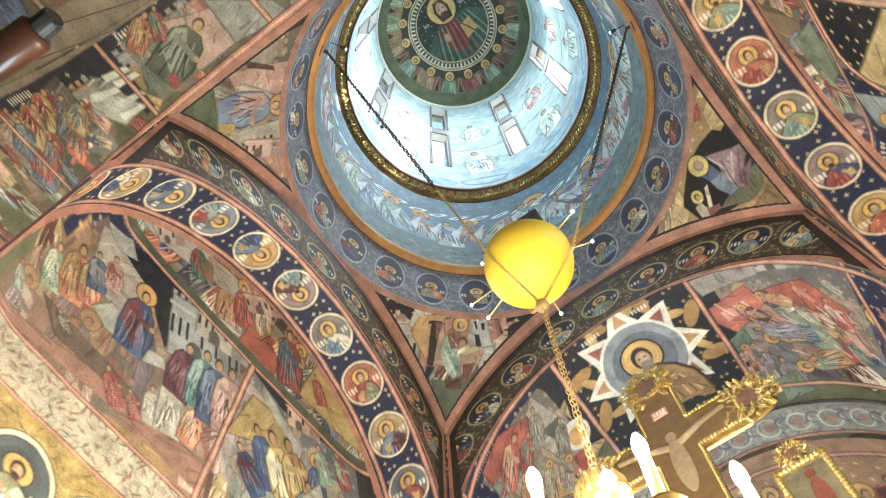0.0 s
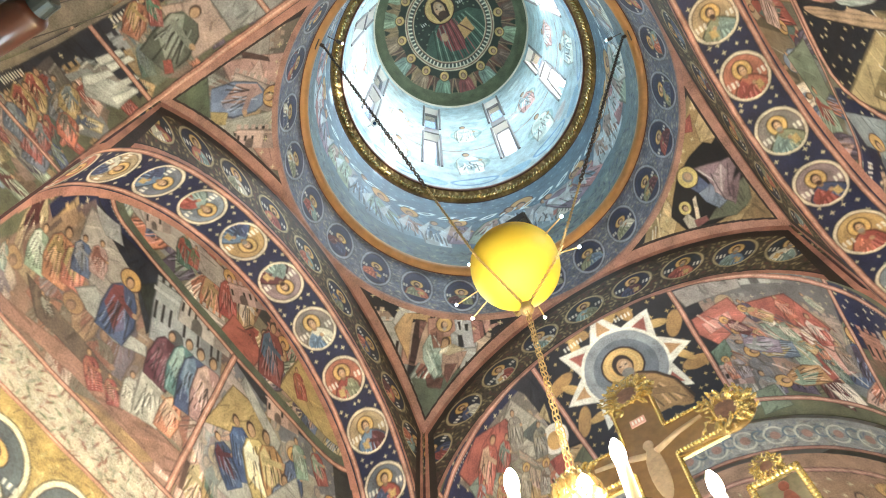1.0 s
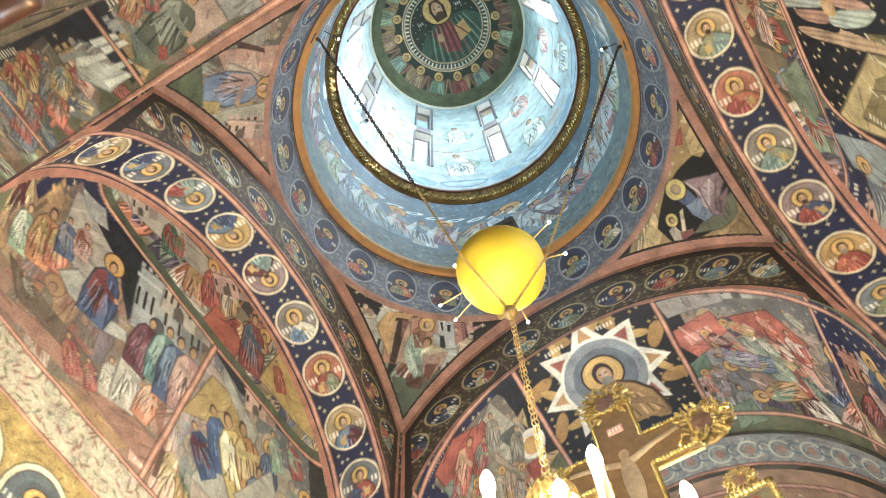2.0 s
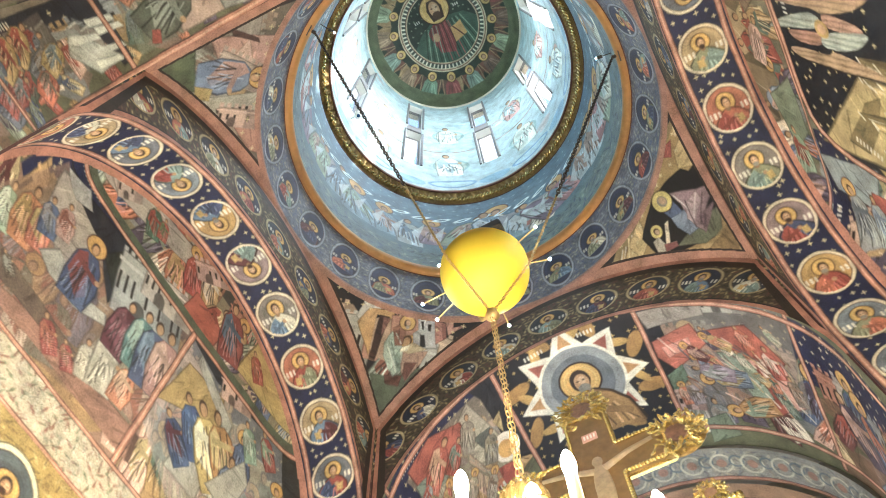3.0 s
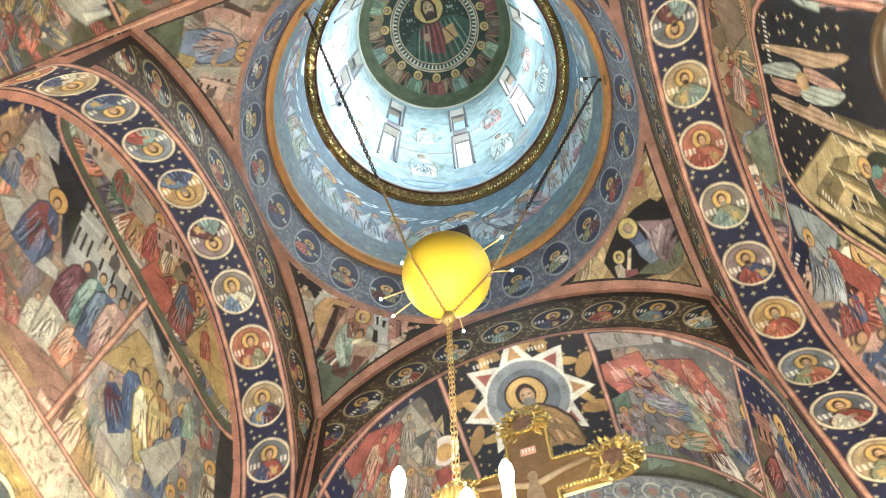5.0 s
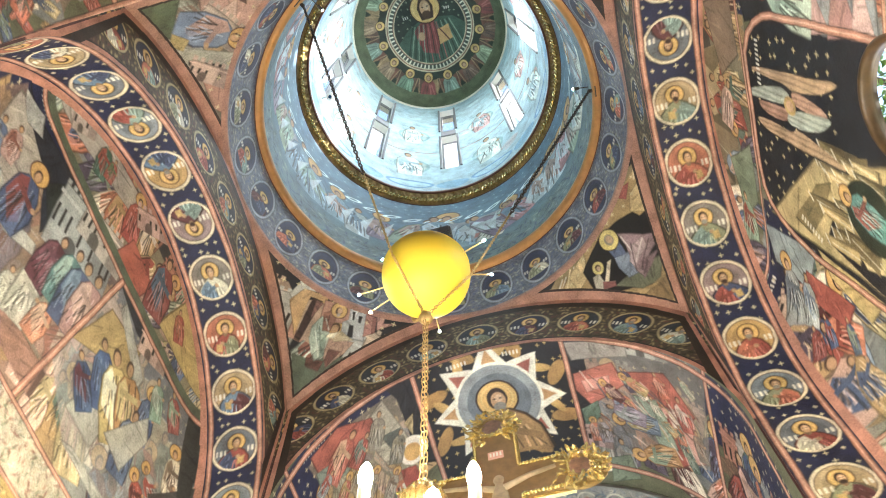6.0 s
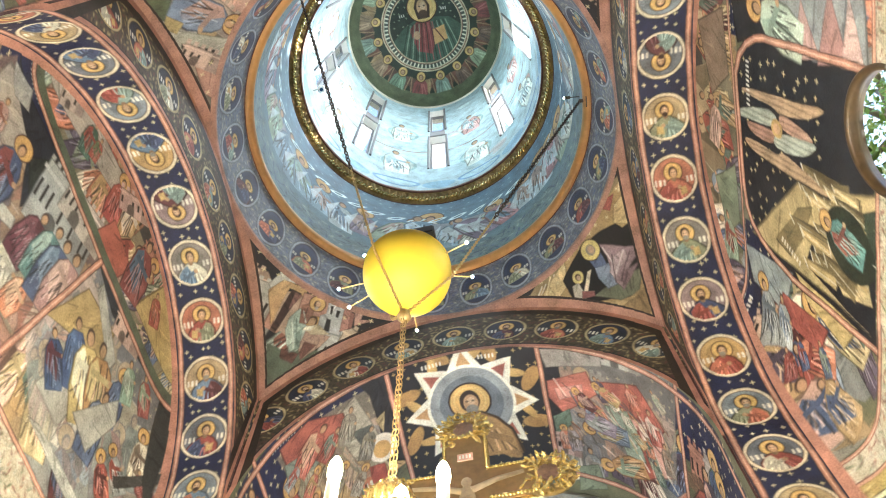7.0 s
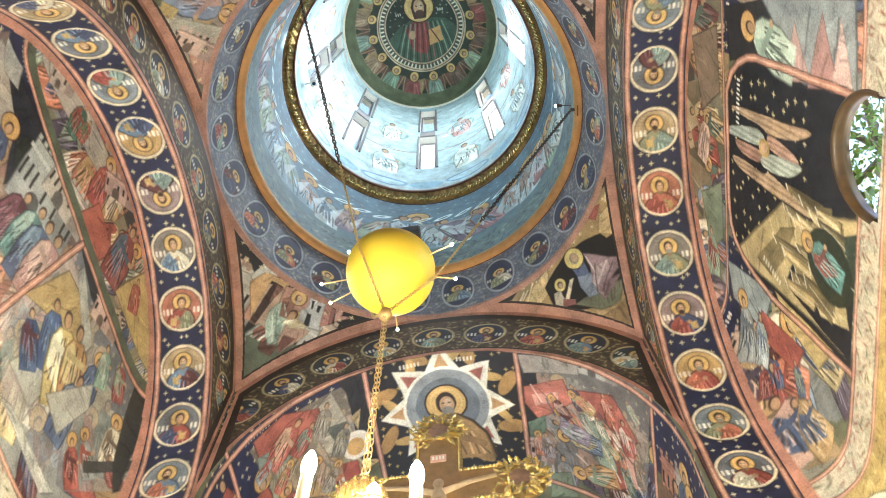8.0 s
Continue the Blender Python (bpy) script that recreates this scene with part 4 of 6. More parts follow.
# pendentives
def pendentive(n, seed):
    ph = spread(0, math.pi / 2, H / 2.9)
    k = np.linspace(0, 1, 104)
    P, K = np.meshgrid(ph, k, indexing="ij")
    pf = np.minimum(P, math.pi / 2 - P)
    ld = np.full_like(pf, 2.2)
    for _ in range(6):
        ld = edge_d(ld * np.tan(pf))
    lx = ld * np.tan(pf)
    ro, zo = np.hypot(lx, ld), edge_z(lx)
    R = RB + (ro - RB) * K
    z = ZB + (zo - ZB) * K + 0.10 * np.sin(math.pi * K) * np.clip((ro - 2.3), 0, 1)
    A = P + n * math.pi / 2
    x, y = R * np.sin(A), R * np.cos(A)
    c = math.pi / 4 + n * math.pi / 2
    u = x * math.cos(c) - y * math.sin(c)
    rad = x * math.sin(c) + y * math.cos(c)
    v = (3.11 - rad) * 1.3
    m = Mural(*lay(u, v, (-0.015, 1.067), (0.025, -0.008, 1.165)), lin("232630"), seed)
    r = m.r
    m.poly([(-3, -0.1), (3, -0.1), (3, 0.62), (-3, 0.5)], OLIVE * 0.8)
    if n % 2 == 0 and n == 0:
        m.poly([(-1.3, 0.1), (1.4, 0.1), (1.6, 1.6), (-1.7, 1.5)], lin("8e7a50"))
        m.rocks(-1.6, 0.2, 1.5, 1.5, lin("a5875a"), 34)
        m.rocks(0.1, 0.1, 1.4, 1.4, lin("8b7a55"), 34)
        m.ell(0.05, 0.85, 0.42, 0.33, lin("191517"), 0.3)
        m.figure(0.1, 0.42, 0.72, -0.25, lin("8c6d7a"), lin("6b7fa0"), lean=-0.2)
        m.figure(-0.32, 0.35, 0.42, 0.1, lin("b8a99a"), lin("a08a72"))
        m.words(-0.9, 1.35, 8)
    else:
        m.house(-1.55, 0.75, 0.55, 0.6, lin("a8897a"))
        m.house(-1.15, 0.55, 0.6, 0.8, lin("b9977f"))
        m.house(-0.72, 0.5, 0.42, 0.72, lin("a8a49c"))
        m.house(-0.4, 0.7, 0.4, 0.45, lin("b5806a"))
        m.house(0.75, 0.6, 0.42, 0.6, lin("b57a68"))
        m.house(0.2, 0.45, 0.46, 0.62, lin("a7a8a6"))
        m.house(0.52, 0.62, 0.3, 0.62, lin("c0a890"))
        m.house(1.1, 0.85, 0.5, 0.4, lin("a86d60"))
        m.ell(-0.1, 0.2, 0.5, 0.2, lin("5f6a50"))
        m.poly([(-0.3, 0.25), (0.35, 0.25), (0.3, 0.5), (-0.2, 0.55)], lin("b78a62"))
        m.figure(-0.15, 0.28, 0.95, -0.1, lin("a9b4a8"), lin("9a5a48"), lean=0.25)
        m.words(-0.35, 1.28, 9)
    if n == 0:
        evangelist_southeast(m)
    elif n == 2:
        evangelist_northwest(m)
    elif n == 3:
        evangelist_northeast(m)
    m.stars(-1.5, 1.25, 1.5, 1.6, 0.17)
    rim = (ro - R < 0.11) & (ro > 2.23)
    m.c[rim.ravel()] = lin("3b2a26")
    rim = (ro - R < 0.085) & (ro > 2.23)
    m.c[rim.ravel()] = lin("b57a62")
    rim = (R - RB < 0.05)
    m.c[rim.ravel()] = lin("b07864")
    sheet("pendentive_%d" % (n + 1), x, y, z, m.c, inside=(0, 0, 9), label="painted pendentive with a robed seated shape", category="pendentive")


for i, side in enumerate(TURN4):
    spandrel(side, 10 + i)
    pendentive(i, 20 + i)


# side arches: soffits with large round medallions on dark blue
def soffit(side, shift, step, seed):
    d = spread(DA, DN)
    s = spread(-RA * math.pi / 2 - 3.6, RA * math.pi / 2 + 3.6)
    D, S = np.meshgrid(d, s, indexing="ij")
    lx, z = arc(S)
    x, y = swing(side, lx, D)
    m = Mural(D, S, NAVY, seed)
    m.stars(DA + 0.05, -7, DN - 0.05, 7, 0.115)
    tones = [lin("c99b4a"), lin("6f7480"), lin("c46a45"), lin("9a7f80"), lin("7e8a97"), lin("b99a6a"), lin("8c8078")]
    k0 = math.radians(step) * RA
    for n in range(-9, 10):
        c = n * k0 + shift
        ground = tones[(n * 3 + seed) % 7]
        m.medallion(DA + 0.288, c, 0.236, 0.236, 0.0 if c < 0.05 else math.pi, ground)
    for e in (DA + 0.035, DN - 0.04):
        m.border([(e, -8), (e, 8)], 0.045)
    sheet("arch_soffit_" + side, x, y, z, m.c, inside=(0, 0, 9), label="arch soffit with round saint medallions on starry dark blue", category="arch")


soffit("north", -0.042, 16.0, 3)
soffit("south", -0.038, 16.4, 5)


# side apses: shallow leaning niche behind each side arch
def niche_depth(lx, z, ymax):
    k = np.clip(ZS + RA - z, 0, 3.2)
    return DN + 0.131 * k * (1 - np.clip(np.abs(lx) / ymax, 0, 1) ** 14)


def niche(side, seed):
    zz = np.concatenate([spread(4.9, ZS - 0.015, 0.013)[:-1], ZS + (RA - 0.001) * np.sin(spread(-0.006, math.pi / 2, 0.0055))])
    q = np.linspace(-1, 1, 400)
    Q, Z = np.meshgrid(q, zz, indexing="ij")
    ymax = np.where(Z > ZS, np.sqrt(np.maximum(RA ** 2 - (Z - ZS) ** 2, 1e-4)), RA)
    lx = Q * ymax
    ld = niche_depth(lx, Z, ymax)
    x, y = swing(side, lx, ld)
    where = ((-0.64, 1.141, 0.112, -0.0065, -0.0046, -0.0051), (-2.02, 0.07, 1.408, -0.0086, -0.0125, -0.0172)) if side == "north" else ((1.3468, 1.091, -0.2487, -0.0013, -0.0008, 0.0116), (-2.8376, -0.065, 1.5601, 0.0056, -0.0044, -0.0245))
    m = Mural(*lay(lx, Z, *where), OLIVE, seed)
    keep = None
    if side == "north":
        m.clip = m.v > 9.55
        m.story(-2.1, 9.5, 2.1, 10.9, 11, size=1.0, sky=lin("413f3e"), ground=lin("857a5e"), halos=0.3)
        m.clip = (m.v < 9.55) & (m.u < 0.02)
        m.story(-2.3, 7.5, 0.02, 9.6, 6, kind="both", size=0.75, ground=lin("96705a"))
        m.clip = (m.v < 9.55) & (m.u >= 0.02)
        m.story(0.02, 7.5, 2.3, 9.6, 6, kind="both", size=0.8, ground=lin("8a8a86"))
        m.clip = m.v > 7.5
        north_scenes(m)
        m.clip = None
        m.poly([(-2.3, 9.53), (2.3, 9.53), (2.3, 9.64), (-2.3, 9.64)], lin("5d6650"))
        m.border([(-2.3, 9.51), (2.3, 9.51)], 0.05)
        m.border([(0.02, 7.5), (0.02, 9.5)], 0.06)
    else:
        # lx grows with -y
        m.story(-2.3, 9.5, 2.3, 10.8, 10, size=1.0, sky=lin("4c4640"), ground=lin("7c745c"), kind="rocks", halos=0.2)
        m.clip = m.v < 9.58
        m.story(0.9, 7.4, 2.3, 9.6, 4, kind="rocks", size=0.8, ground=lin("8d7470"))
        m.story(-2.3, 7.4, -0.9, 9.6, 5, kind="town", size=0.8, ground=lin("8a8578"))
        m.clip = None
        lun = [(0.97, 7.4), (0.95, 9.0), (0.92, 9.15), (0.85, 9.32), (0.74, 9.46), (0.55, 9.56), (-0.55, 9.56), (-0.75, 9.52), (-0.9, 9.42), (-1.0, 9.28), (-1.1, 9.0), (-1.17, 8.7), (-1.2, 7.4)]
        m.poly(lun, lin("1f212c"))
        m.stars(-0.9, 8.1, 0.85, 9.45, 0.155, lin("d9bd72"))
        south_scenes(m)
        six_wings(m)
        m.words(-0.95, 8.55, 8, 1.2)
        m.words(0.3, 9.35, 10, -0.1)
        m.border(lun, 0.06)
        m.border([(-2.3, 9.62), (2.3, 9.62)], 0.035)
        keep = ~((np.hypot(lx - 0.41, Z - 7.31) < 0.42) & (Z > 7.2))[:-1, :-1]
    top = 7.52 if side == "north" else 7.36
    m.vine(-2.3, 7.04, 2.3, top, lin("b9aa92"), [lin("a0553f"), lin("c9bfae"), lin("6e7a58"), lin("a97f70"), lin("d0c6b4")], 0.07)
    for zb in (7.06, top):
        m.border([(-2.3, zb), (2.3, zb)], 0.04)
    m.vine(-2.3, 4.8, 2.3, 7.04, lin("b2913f"), [lin("c4a24a"), lin("8d7030"), lin("d0b566"), lin("a2812f")], 0.085)
    for n in range(-3, 4):
        m.medallion(n * 0.72 + 0.1, 6.45, 0.33, 0.42, 0.0, lin("59636a"), lin("d9cfae"))
    # red line and shade strip along the rim
    rim = (ymax - np.abs(lx) < 0.04) | ((Z > ZS) & (RA - np.hypot(lx, Z - ZS) < 0.05))
    m.c[rim.ravel()] = SALMON
    sheet("apse_wall_" + side, x, y, Z, m.c, keep=keep, inside=(0, 0, 8), label="painted side apse wall with story panels and an ornament band", category="wall")


niche("north", 31)
niche("south", 33)


# barrel vaults: east towards the altar, west over the nave
def barrel(name, y0, y1, r, seed, paint, step=H, low=3.3, where=((0, 1), (0, 0, 1))):
    s = spread(-r * math.pi / 2 - low, r * math.pi / 2 + low, step)
    yy = spread(y0, y1, step)
    S, Y = np.meshgrid(s, yy, indexing="ij")
    lx, z = arc(S, r)
    m = Mural(*lay(S, -Y, *where), OLIVE, seed)
    paint(m)
    sheet(name, lx, Y, z, m.c, inside=(0, (y0 + y1) / 2, 8), label="painted barrel vault with story panels", category="vault")


def paint_east(m):
    m.clip = np.abs(m.u) < 0.95
    m.poly([(-1, -4.4), (1, -4.4), (1, -2.3), (-1, -2.3)], lin("20222c"))
    m.stars(-0.95, -4.4, 0.95, -2.4, 0.15, lin("d0a94f"))
    for k in range(8):
        a = k * math.pi / 4 + 0.39
        m.ell(0.86 * math.cos(a), -3.2 + 0.8 * math.sin(a), 0.2, 0.09, lin("b0802f"), a + 0.6)
        m.ell(0.7 * math.cos(a + 0.2), -3.2 + 0.7 * math.sin(a + 0.2), 0.16, 0.06, lin("c99a3f"), a - 0.5)
    for turn, col in ((0.0, lin("dcd2c2")),):
        pts = []
        for k in range(16):
            rr = 0.86 if k % 2 == 0 else 0.56
            a = math.pi / 2 + k * math.pi / 8
            pts.append((rr * math.cos(a), -3.2 + rr * math.sin(a)))
        m.poly(pts, col)
        for k in range(8):
            a = math.pi / 2 + k * math.pi / 4
            m.poly([(0.74 * math.cos(a), -3.2 + 0.74 * math.sin(a)), (0.55 * math.cos(a + 0.18), -3.2 + 0.55 * math.sin(a + 0.18)), (0.55 * math.cos(a - 0.18), -3.2 + 0.55 * math.sin(a - 0.18))], lin("b0523c") if k % 2 else lin("c08a48"))
    m.ell(0, -3.2, 0.56, 0.56, WHITE)
    m.ell(0, -3.2, 0.52, 0.52, lin("8f949c"))
    m.ell(0, -3.2, 0.4, 0.4, lin("6d7480"))
    m.bust(0.0, -3.34, 0.6, 0.0, lin("96682c"), lin("b8863a"))
    m.words(-0.5, -2.56, 6)
    m.words(0.2, -2.56, 5)
    for sg in (-1, 1):
        m.clip = (m.u * sg > 0.95) & (m.u * sg < 2.88)
        a, b = sorted((sg * 0.95, sg * 2.9))
        m.story(a, -4.3, b, -2.35, 6, kind="town" if sg > 0 else "rocks", size=0.85, halos=0.6)
        m.clip = (m.u * sg > 2.88)
        a, b = sorted((sg * 2.88, sg * 6))
        m.story(a, -4.3, b, -2.35, 7, kind="town", size=0.85, halos=0.6)
    m.clip = (np.abs(m.u) > 0.95) & (np.abs(m.u) < 2.9)
    east_scenes(m)
    m.clip = None
    for e in (-2.9, -0.95, 0.95, 2.9):
        m.border([(e, -4.4), (e, -2.3)], 0.055)
    m.border([(-6, -4.27), (6, -4.27)], 0.06)
    m.border([(-6, -2.43), (6, -2.43)], 0.06)


def paint_west(m):
    lo = m.v.min()
    edges = [-6.0, -4.4, -2.65, -1.0, 1.0, 2.65, 4.4, 6.0]
    for k, (a, b) in enumerate(zip(edges, edges[1:])):
        for c, d in ((2.45, 3.3),) if lo < 3.0 else ((3.55, 5.6),):
            m.clip = (m.u > a) & (m.u < b)
            m.story(a, c, b, d, 4, kind=("both", "town", "rocks")[(k + int(c)) % 3], size=0.85, sky=lin("2c2d3a"), halos=0.3)
    m.clip = (m.v < 3.3)
    west_scenes(m)
    m.clip = None
    for e in edges:
        m.border([(e, 2.4), (e, 10)], 0.05)
    for e in (2.44, 5.65, 7.65):
        m.border([(-6, e), (6, e)], 0.07)
    m.poly([(-7, 3.26), (7, 3.26), (7, 3.56), (-7, 3.56)], lin("8a7a66"))


barrel("vault_east", DA, 4.14, RA, 41, paint_east, where=((-0.001, 1.1386, 0.0168, 0.0073, 0.0075, 0.0022), (-0.052, 0.006, 1.0954, 0.0036, 0.0197, 0.0)))
barrel("vault_west", -2.99, -DA, RA, 42, paint_west, where=((-0.1168, 1.0763, 0.0787, 0.0151, -0.0134, -0.0051), (-0.0524, -0.0409, 1.0969, 0.0104, 0.0021, 0.0044)))
barrel("vault_nave", -9.4, -2.99, RA, 43, paint_west, 0.03, where=((0, 1.05), (0.25, 0, 1.0)))


def paint_frieze(m):
    m.poly([(-7, -9), (7, -9), (7, 9), (-7, 9)], lin("8d857a"))
    m.vine(-6, -4.76, 6, -4.3, lin("8d8880"), [lin("a9a498"), lin("6f7480"), lin("b7a98f"), lin("7d6f66")], 0.085)
    for x in np.arange(-5, 5, 0.36):
        m.ell(x, -4.53, 0.14, 0.14, lin("bdb39c"), 0, 0.025)
        m.ell(x + 0.18, -4.5, 0.09, 0.09, lin("61707a"), 0, 0.025)
        m.ell(x, -4.53, 0.06, 0.06, lin("a0705c"))
    m.border([(-7, -4.76), (7, -4.76)], 0.06)


barrel("arch_east", 4.14, 4.62, RA - 0.04, 44, paint_frieze, where=((0, 1.05), (-0.16, 0, 1.0)))


# altar apse behind: quarter dome
def altar_apse():
    r = RA - 0.10
    th = spread(-math.pi / 2, math.pi / 2, 0.011)
    el = spread(0, math.pi / 2, 0.011)
    T, E = np.meshgrid(th, el, indexing="ij")
    x, y, z = r * np.sin(T) * np.cos(E), 4.62 + r * np.cos(T) * np.cos(E), ZS + r * np.sin(E)
    m = Mural(x, -y, lin("a87a54"), 45)
    m.story(-2.3, -6.9, 2.3, -5.0, 9, kind="town", size=0.8, sky=lin("a5794f"), ground=lin("8d7458"))
    for k in range(12):
        m.figure(-2.1 + k * 0.38, -5.75 + 0.1 * (k % 3), 0.7, 0.2 * (k % 3 - 1), halo=k % 2 == 0)
    m.border([(-2.3, -4.86), (2.3, -4.86)], 0.05)
    sheet("apse_dome_east", x, y, z, m.c, inside=(0, 4.62, 8.5), label="painted quarter dome over the altar", category="apse")


altar_apse()


# ---- dome ----
def revolve_sheet(name, prof, paint, seed, step=H, inside=(0, 0, 13), keep_fn=None, label="", extra_angles=None):
    """Round surface; prof(k) gives radius and z for k in 0..1."""
    n = int(2 * math.pi * 1.95 / step)
    ph = np.linspace(-math.pi, math.pi, n + 1) if extra_angles is None else extra_angles
    h = np.hypot(prof(1)[0] - prof(0)[0], prof(1)[1] - prof(0)[1])
    k = np.linspace(0, 1, max(3, int(h / step)))
    P, K = np.meshgrid(ph, k, indexing="ij")
    R, Z = prof(K)
    m = Mural(P * 2.0, K * h, BLUE, seed)
    paint(m, h)
    keep = None if keep_fn is None else keep_fn(P, Z)
    return sheet(name, R * np.sin(P), R * np.cos(P), Z + 0 * P, m.c, keep=keep, inside=inside, label=label, category="dome")


def paint_base(m, h):
    m.c[:] = lin("6d7387")
    r = m.r
    for a in np.arange(-6.3, 6.3, 0.055):
        for b in np.arange(0.03, h, 0.055):
            m.ell(a + r.uniform(-0.02, 0.02), b, 0.022, 0.01, r.choice([lin("8d93a0"), lin("565d78"), lin("a3a294"), lin("4e5f8c")]), r.uniform(0, 3))
    for n in range(26):
        a = -2 * math.pi + (n + 0.5) * 4 * math.pi / 24
        m.medallion(a, h * 0.5, 0.2, h * 0.4, 0.0, lin("2f3c63"), lin("98a0b4"))
    m.poly([(-7, -0.1), (7, -0.1), (7, 0.04), (-7, 0.04)], lin("b07a68"))


def paint_lower(m, h):
    m.c[:] = lin("4c7890")
    r = m.r
    m.put(np.arange(m.u.size), np.clip(0.9 - m.v / 0.9, 0, 1), lin("6d8a78"))
    m.vine(-7, 0.08, 7, 0.5, lin("5f7f86"), [lin("3f5f78"), lin("86a09a"), lin("47688a")], 0.11)
    m.stars(-6.4, 1.5, 6.4, h, 0.2, lin("8fb4c4"))
    for n in range(40):
        a = -2 * math.pi + n * 4 * math.pi / 40
        k = r.random()
        if n % 10 in (0, 1):
            m.poly([(a - 0.25, 0.8), (a + 0.3, 0.8), (a + 0.3, 1.5), (a - 0.25, 1.6)], lin("8d929c"))
            m.poly([(a - 0.2, 0.85), (a + 0.25, 0.85), (a + 0.25, 1.0), (a - 0.2, 1.0)], lin("b0655c"))
        m.figure(a, 0.62 + 0.2 * k, r.uniform(0.95, 1.3), r.uniform(-0.25, 0.25), r.choice([lin("9fb0b8"), lin("a86a70"), lin("6f93a8"), lin("c4c2b4"), lin("8a9f86"), lin("7d6a86")]), r.choice([lin("b9c6cc"), lin("5f86a0"), lin("a98a7c"), lin("87a89a")]), halo=r.random() < 0.5, lean=r.uniform(-0.3, 0.3))
        m.ell(a + 0.14, 1.75, 0.16, 0.05, lin("cfe0e2"), 0.5, 0.025)
        m.poly([(a - 0.3, 1.1), (a - 0.12, 1.5), (a - 0.2, 0.9)], lin("c2cdd0"), 0.8)


def paint_windows(m, h):
    m.c[:] = lin("a3bcc2")
    r = m.r
    m.put(np.arange(m.u.size), np.clip(0.35 + 0.25 * np.sin(m.v * 5), 0, 1), lin("b4c8ca"))
    m.border([(-7, 0.06), (7, 0.06)], 0.03)
    for n in range(8):
        a = -2 * math.pi + (n + 0.5) * 4 * math.pi / 8 + 2 * WIN_A
        for v, hh in ((0.85, 1.25), (2.6, 1.15)):
            m.ell(a, v + hh * 0.3, 0.36, 0.34, lin("86a9a8"))
            m.ell(a, v + hh * 0.3, 0.3, 0.28, r.choice([lin("c08a80"), lin("b9c4b0"), lin("a9b8b0"), lin("bf9a8c")]), 0.2)
            m.figure(a, v - 0.1, hh, r.uniform(-0.1, 0.1), r.choice([lin("c98a80"), lin("bcc8b4"), lin("d3d6c8")]), r.choice([lin("c5cfc4"), lin("9db4b8")]), halo=False)
        m.ell(a, 0.35, 0.45, 0.16, lin("6a9cc0"))
        m.ell(a, 0.35, 0.38, 0.11, lin("a9c8d0"))
        m.ell(a + 0.78, 0.3, 0.3, 0.16, lin("7fb0c8"))
        for _ in range(9):
            x, y, q = a + r.uniform(-0.5, 0.5), r.uniform(0.4, h - 0.3), r.uniform(0.1, 0.22)
            m.ell(x, y, q, q * 0.45, r.choice([lin("d3dcd6"), lin("86b4c0"), lin("c9a9a0"), lin("9cc0c8")]), r.uniform(-0.6, 0.6), alpha=0.55)
    m.border([(-7, 1.98), (7, 1.98)], 0.02)


def base_prof(k):
    return RB + (2.062 - RB) * k, ZB - 0.01 + (12.0 - ZB) * k


def lower_prof(k):
    return 1.98 + (1.95 - 1.98) * k, 12.08 + 2.50 * k


def win_prof(k):
    return 1.81 + (1.585 - 1.81) * k, 14.74 + 4.99 * k


FRAME = material("grey_window_paint", (0.2, 0.2, 0.21), 0.5, scale=20, vary=0.2)
WIN_W, WIN_A, WIN_Z = 0.088, -0.054, ((15.82, 17.62), (17.98, 19.42))


def drum_r(z):
    return 1.81 + (1.585 - 1.81) * (z - 14.74) / 4.99


def win_keep(P, Z):
    p = (P[:-1, :-1] + P[1:, 1:]) / 2
    z = (Z[:-1, :-1] + Z[1:, 1:]) / 2
    off = np.abs((p - WIN_A + math.pi / 8) % (math.pi / 4) - math.pi / 8)
    hole = np.zeros(p.shape, bool)
    for z0, z1 in WIN_Z:
        hole |= (off < WIN_W) & (z > z0) & (z < z1)
    return ~hole


angles = []
for n in range(8):
    c = -math.pi + n * math.pi / 4 + WIN_A
    angles += list(np.linspace(c - math.pi / 8, c - WIN_W, 42)[:-1]) + list(np.linspace(c - WIN_W, c + WIN_W, 25)[:-1]) + list(np.linspace(c + WIN_W, c + math.pi / 8, 42)[:-1])
angles.append(angles[0] + 2 * math.pi)
revolve_sheet("dome_base_band", base_prof, paint_base, 51, label="blue-grey painted ring with oval medallions")
revolve_sheet("dome_lower_drum", lower_prof, paint_lower, 52, label="blue painted lower drum with robed shapes")
revolve_sheet("dome_window_drum", win_prof, paint_windows, 53, step=0.02, inside=(0, 0, 17), keep_fn=win_keep, label="pale blue painted drum pierced by narrow windows", extra_angles=np.array(angles))


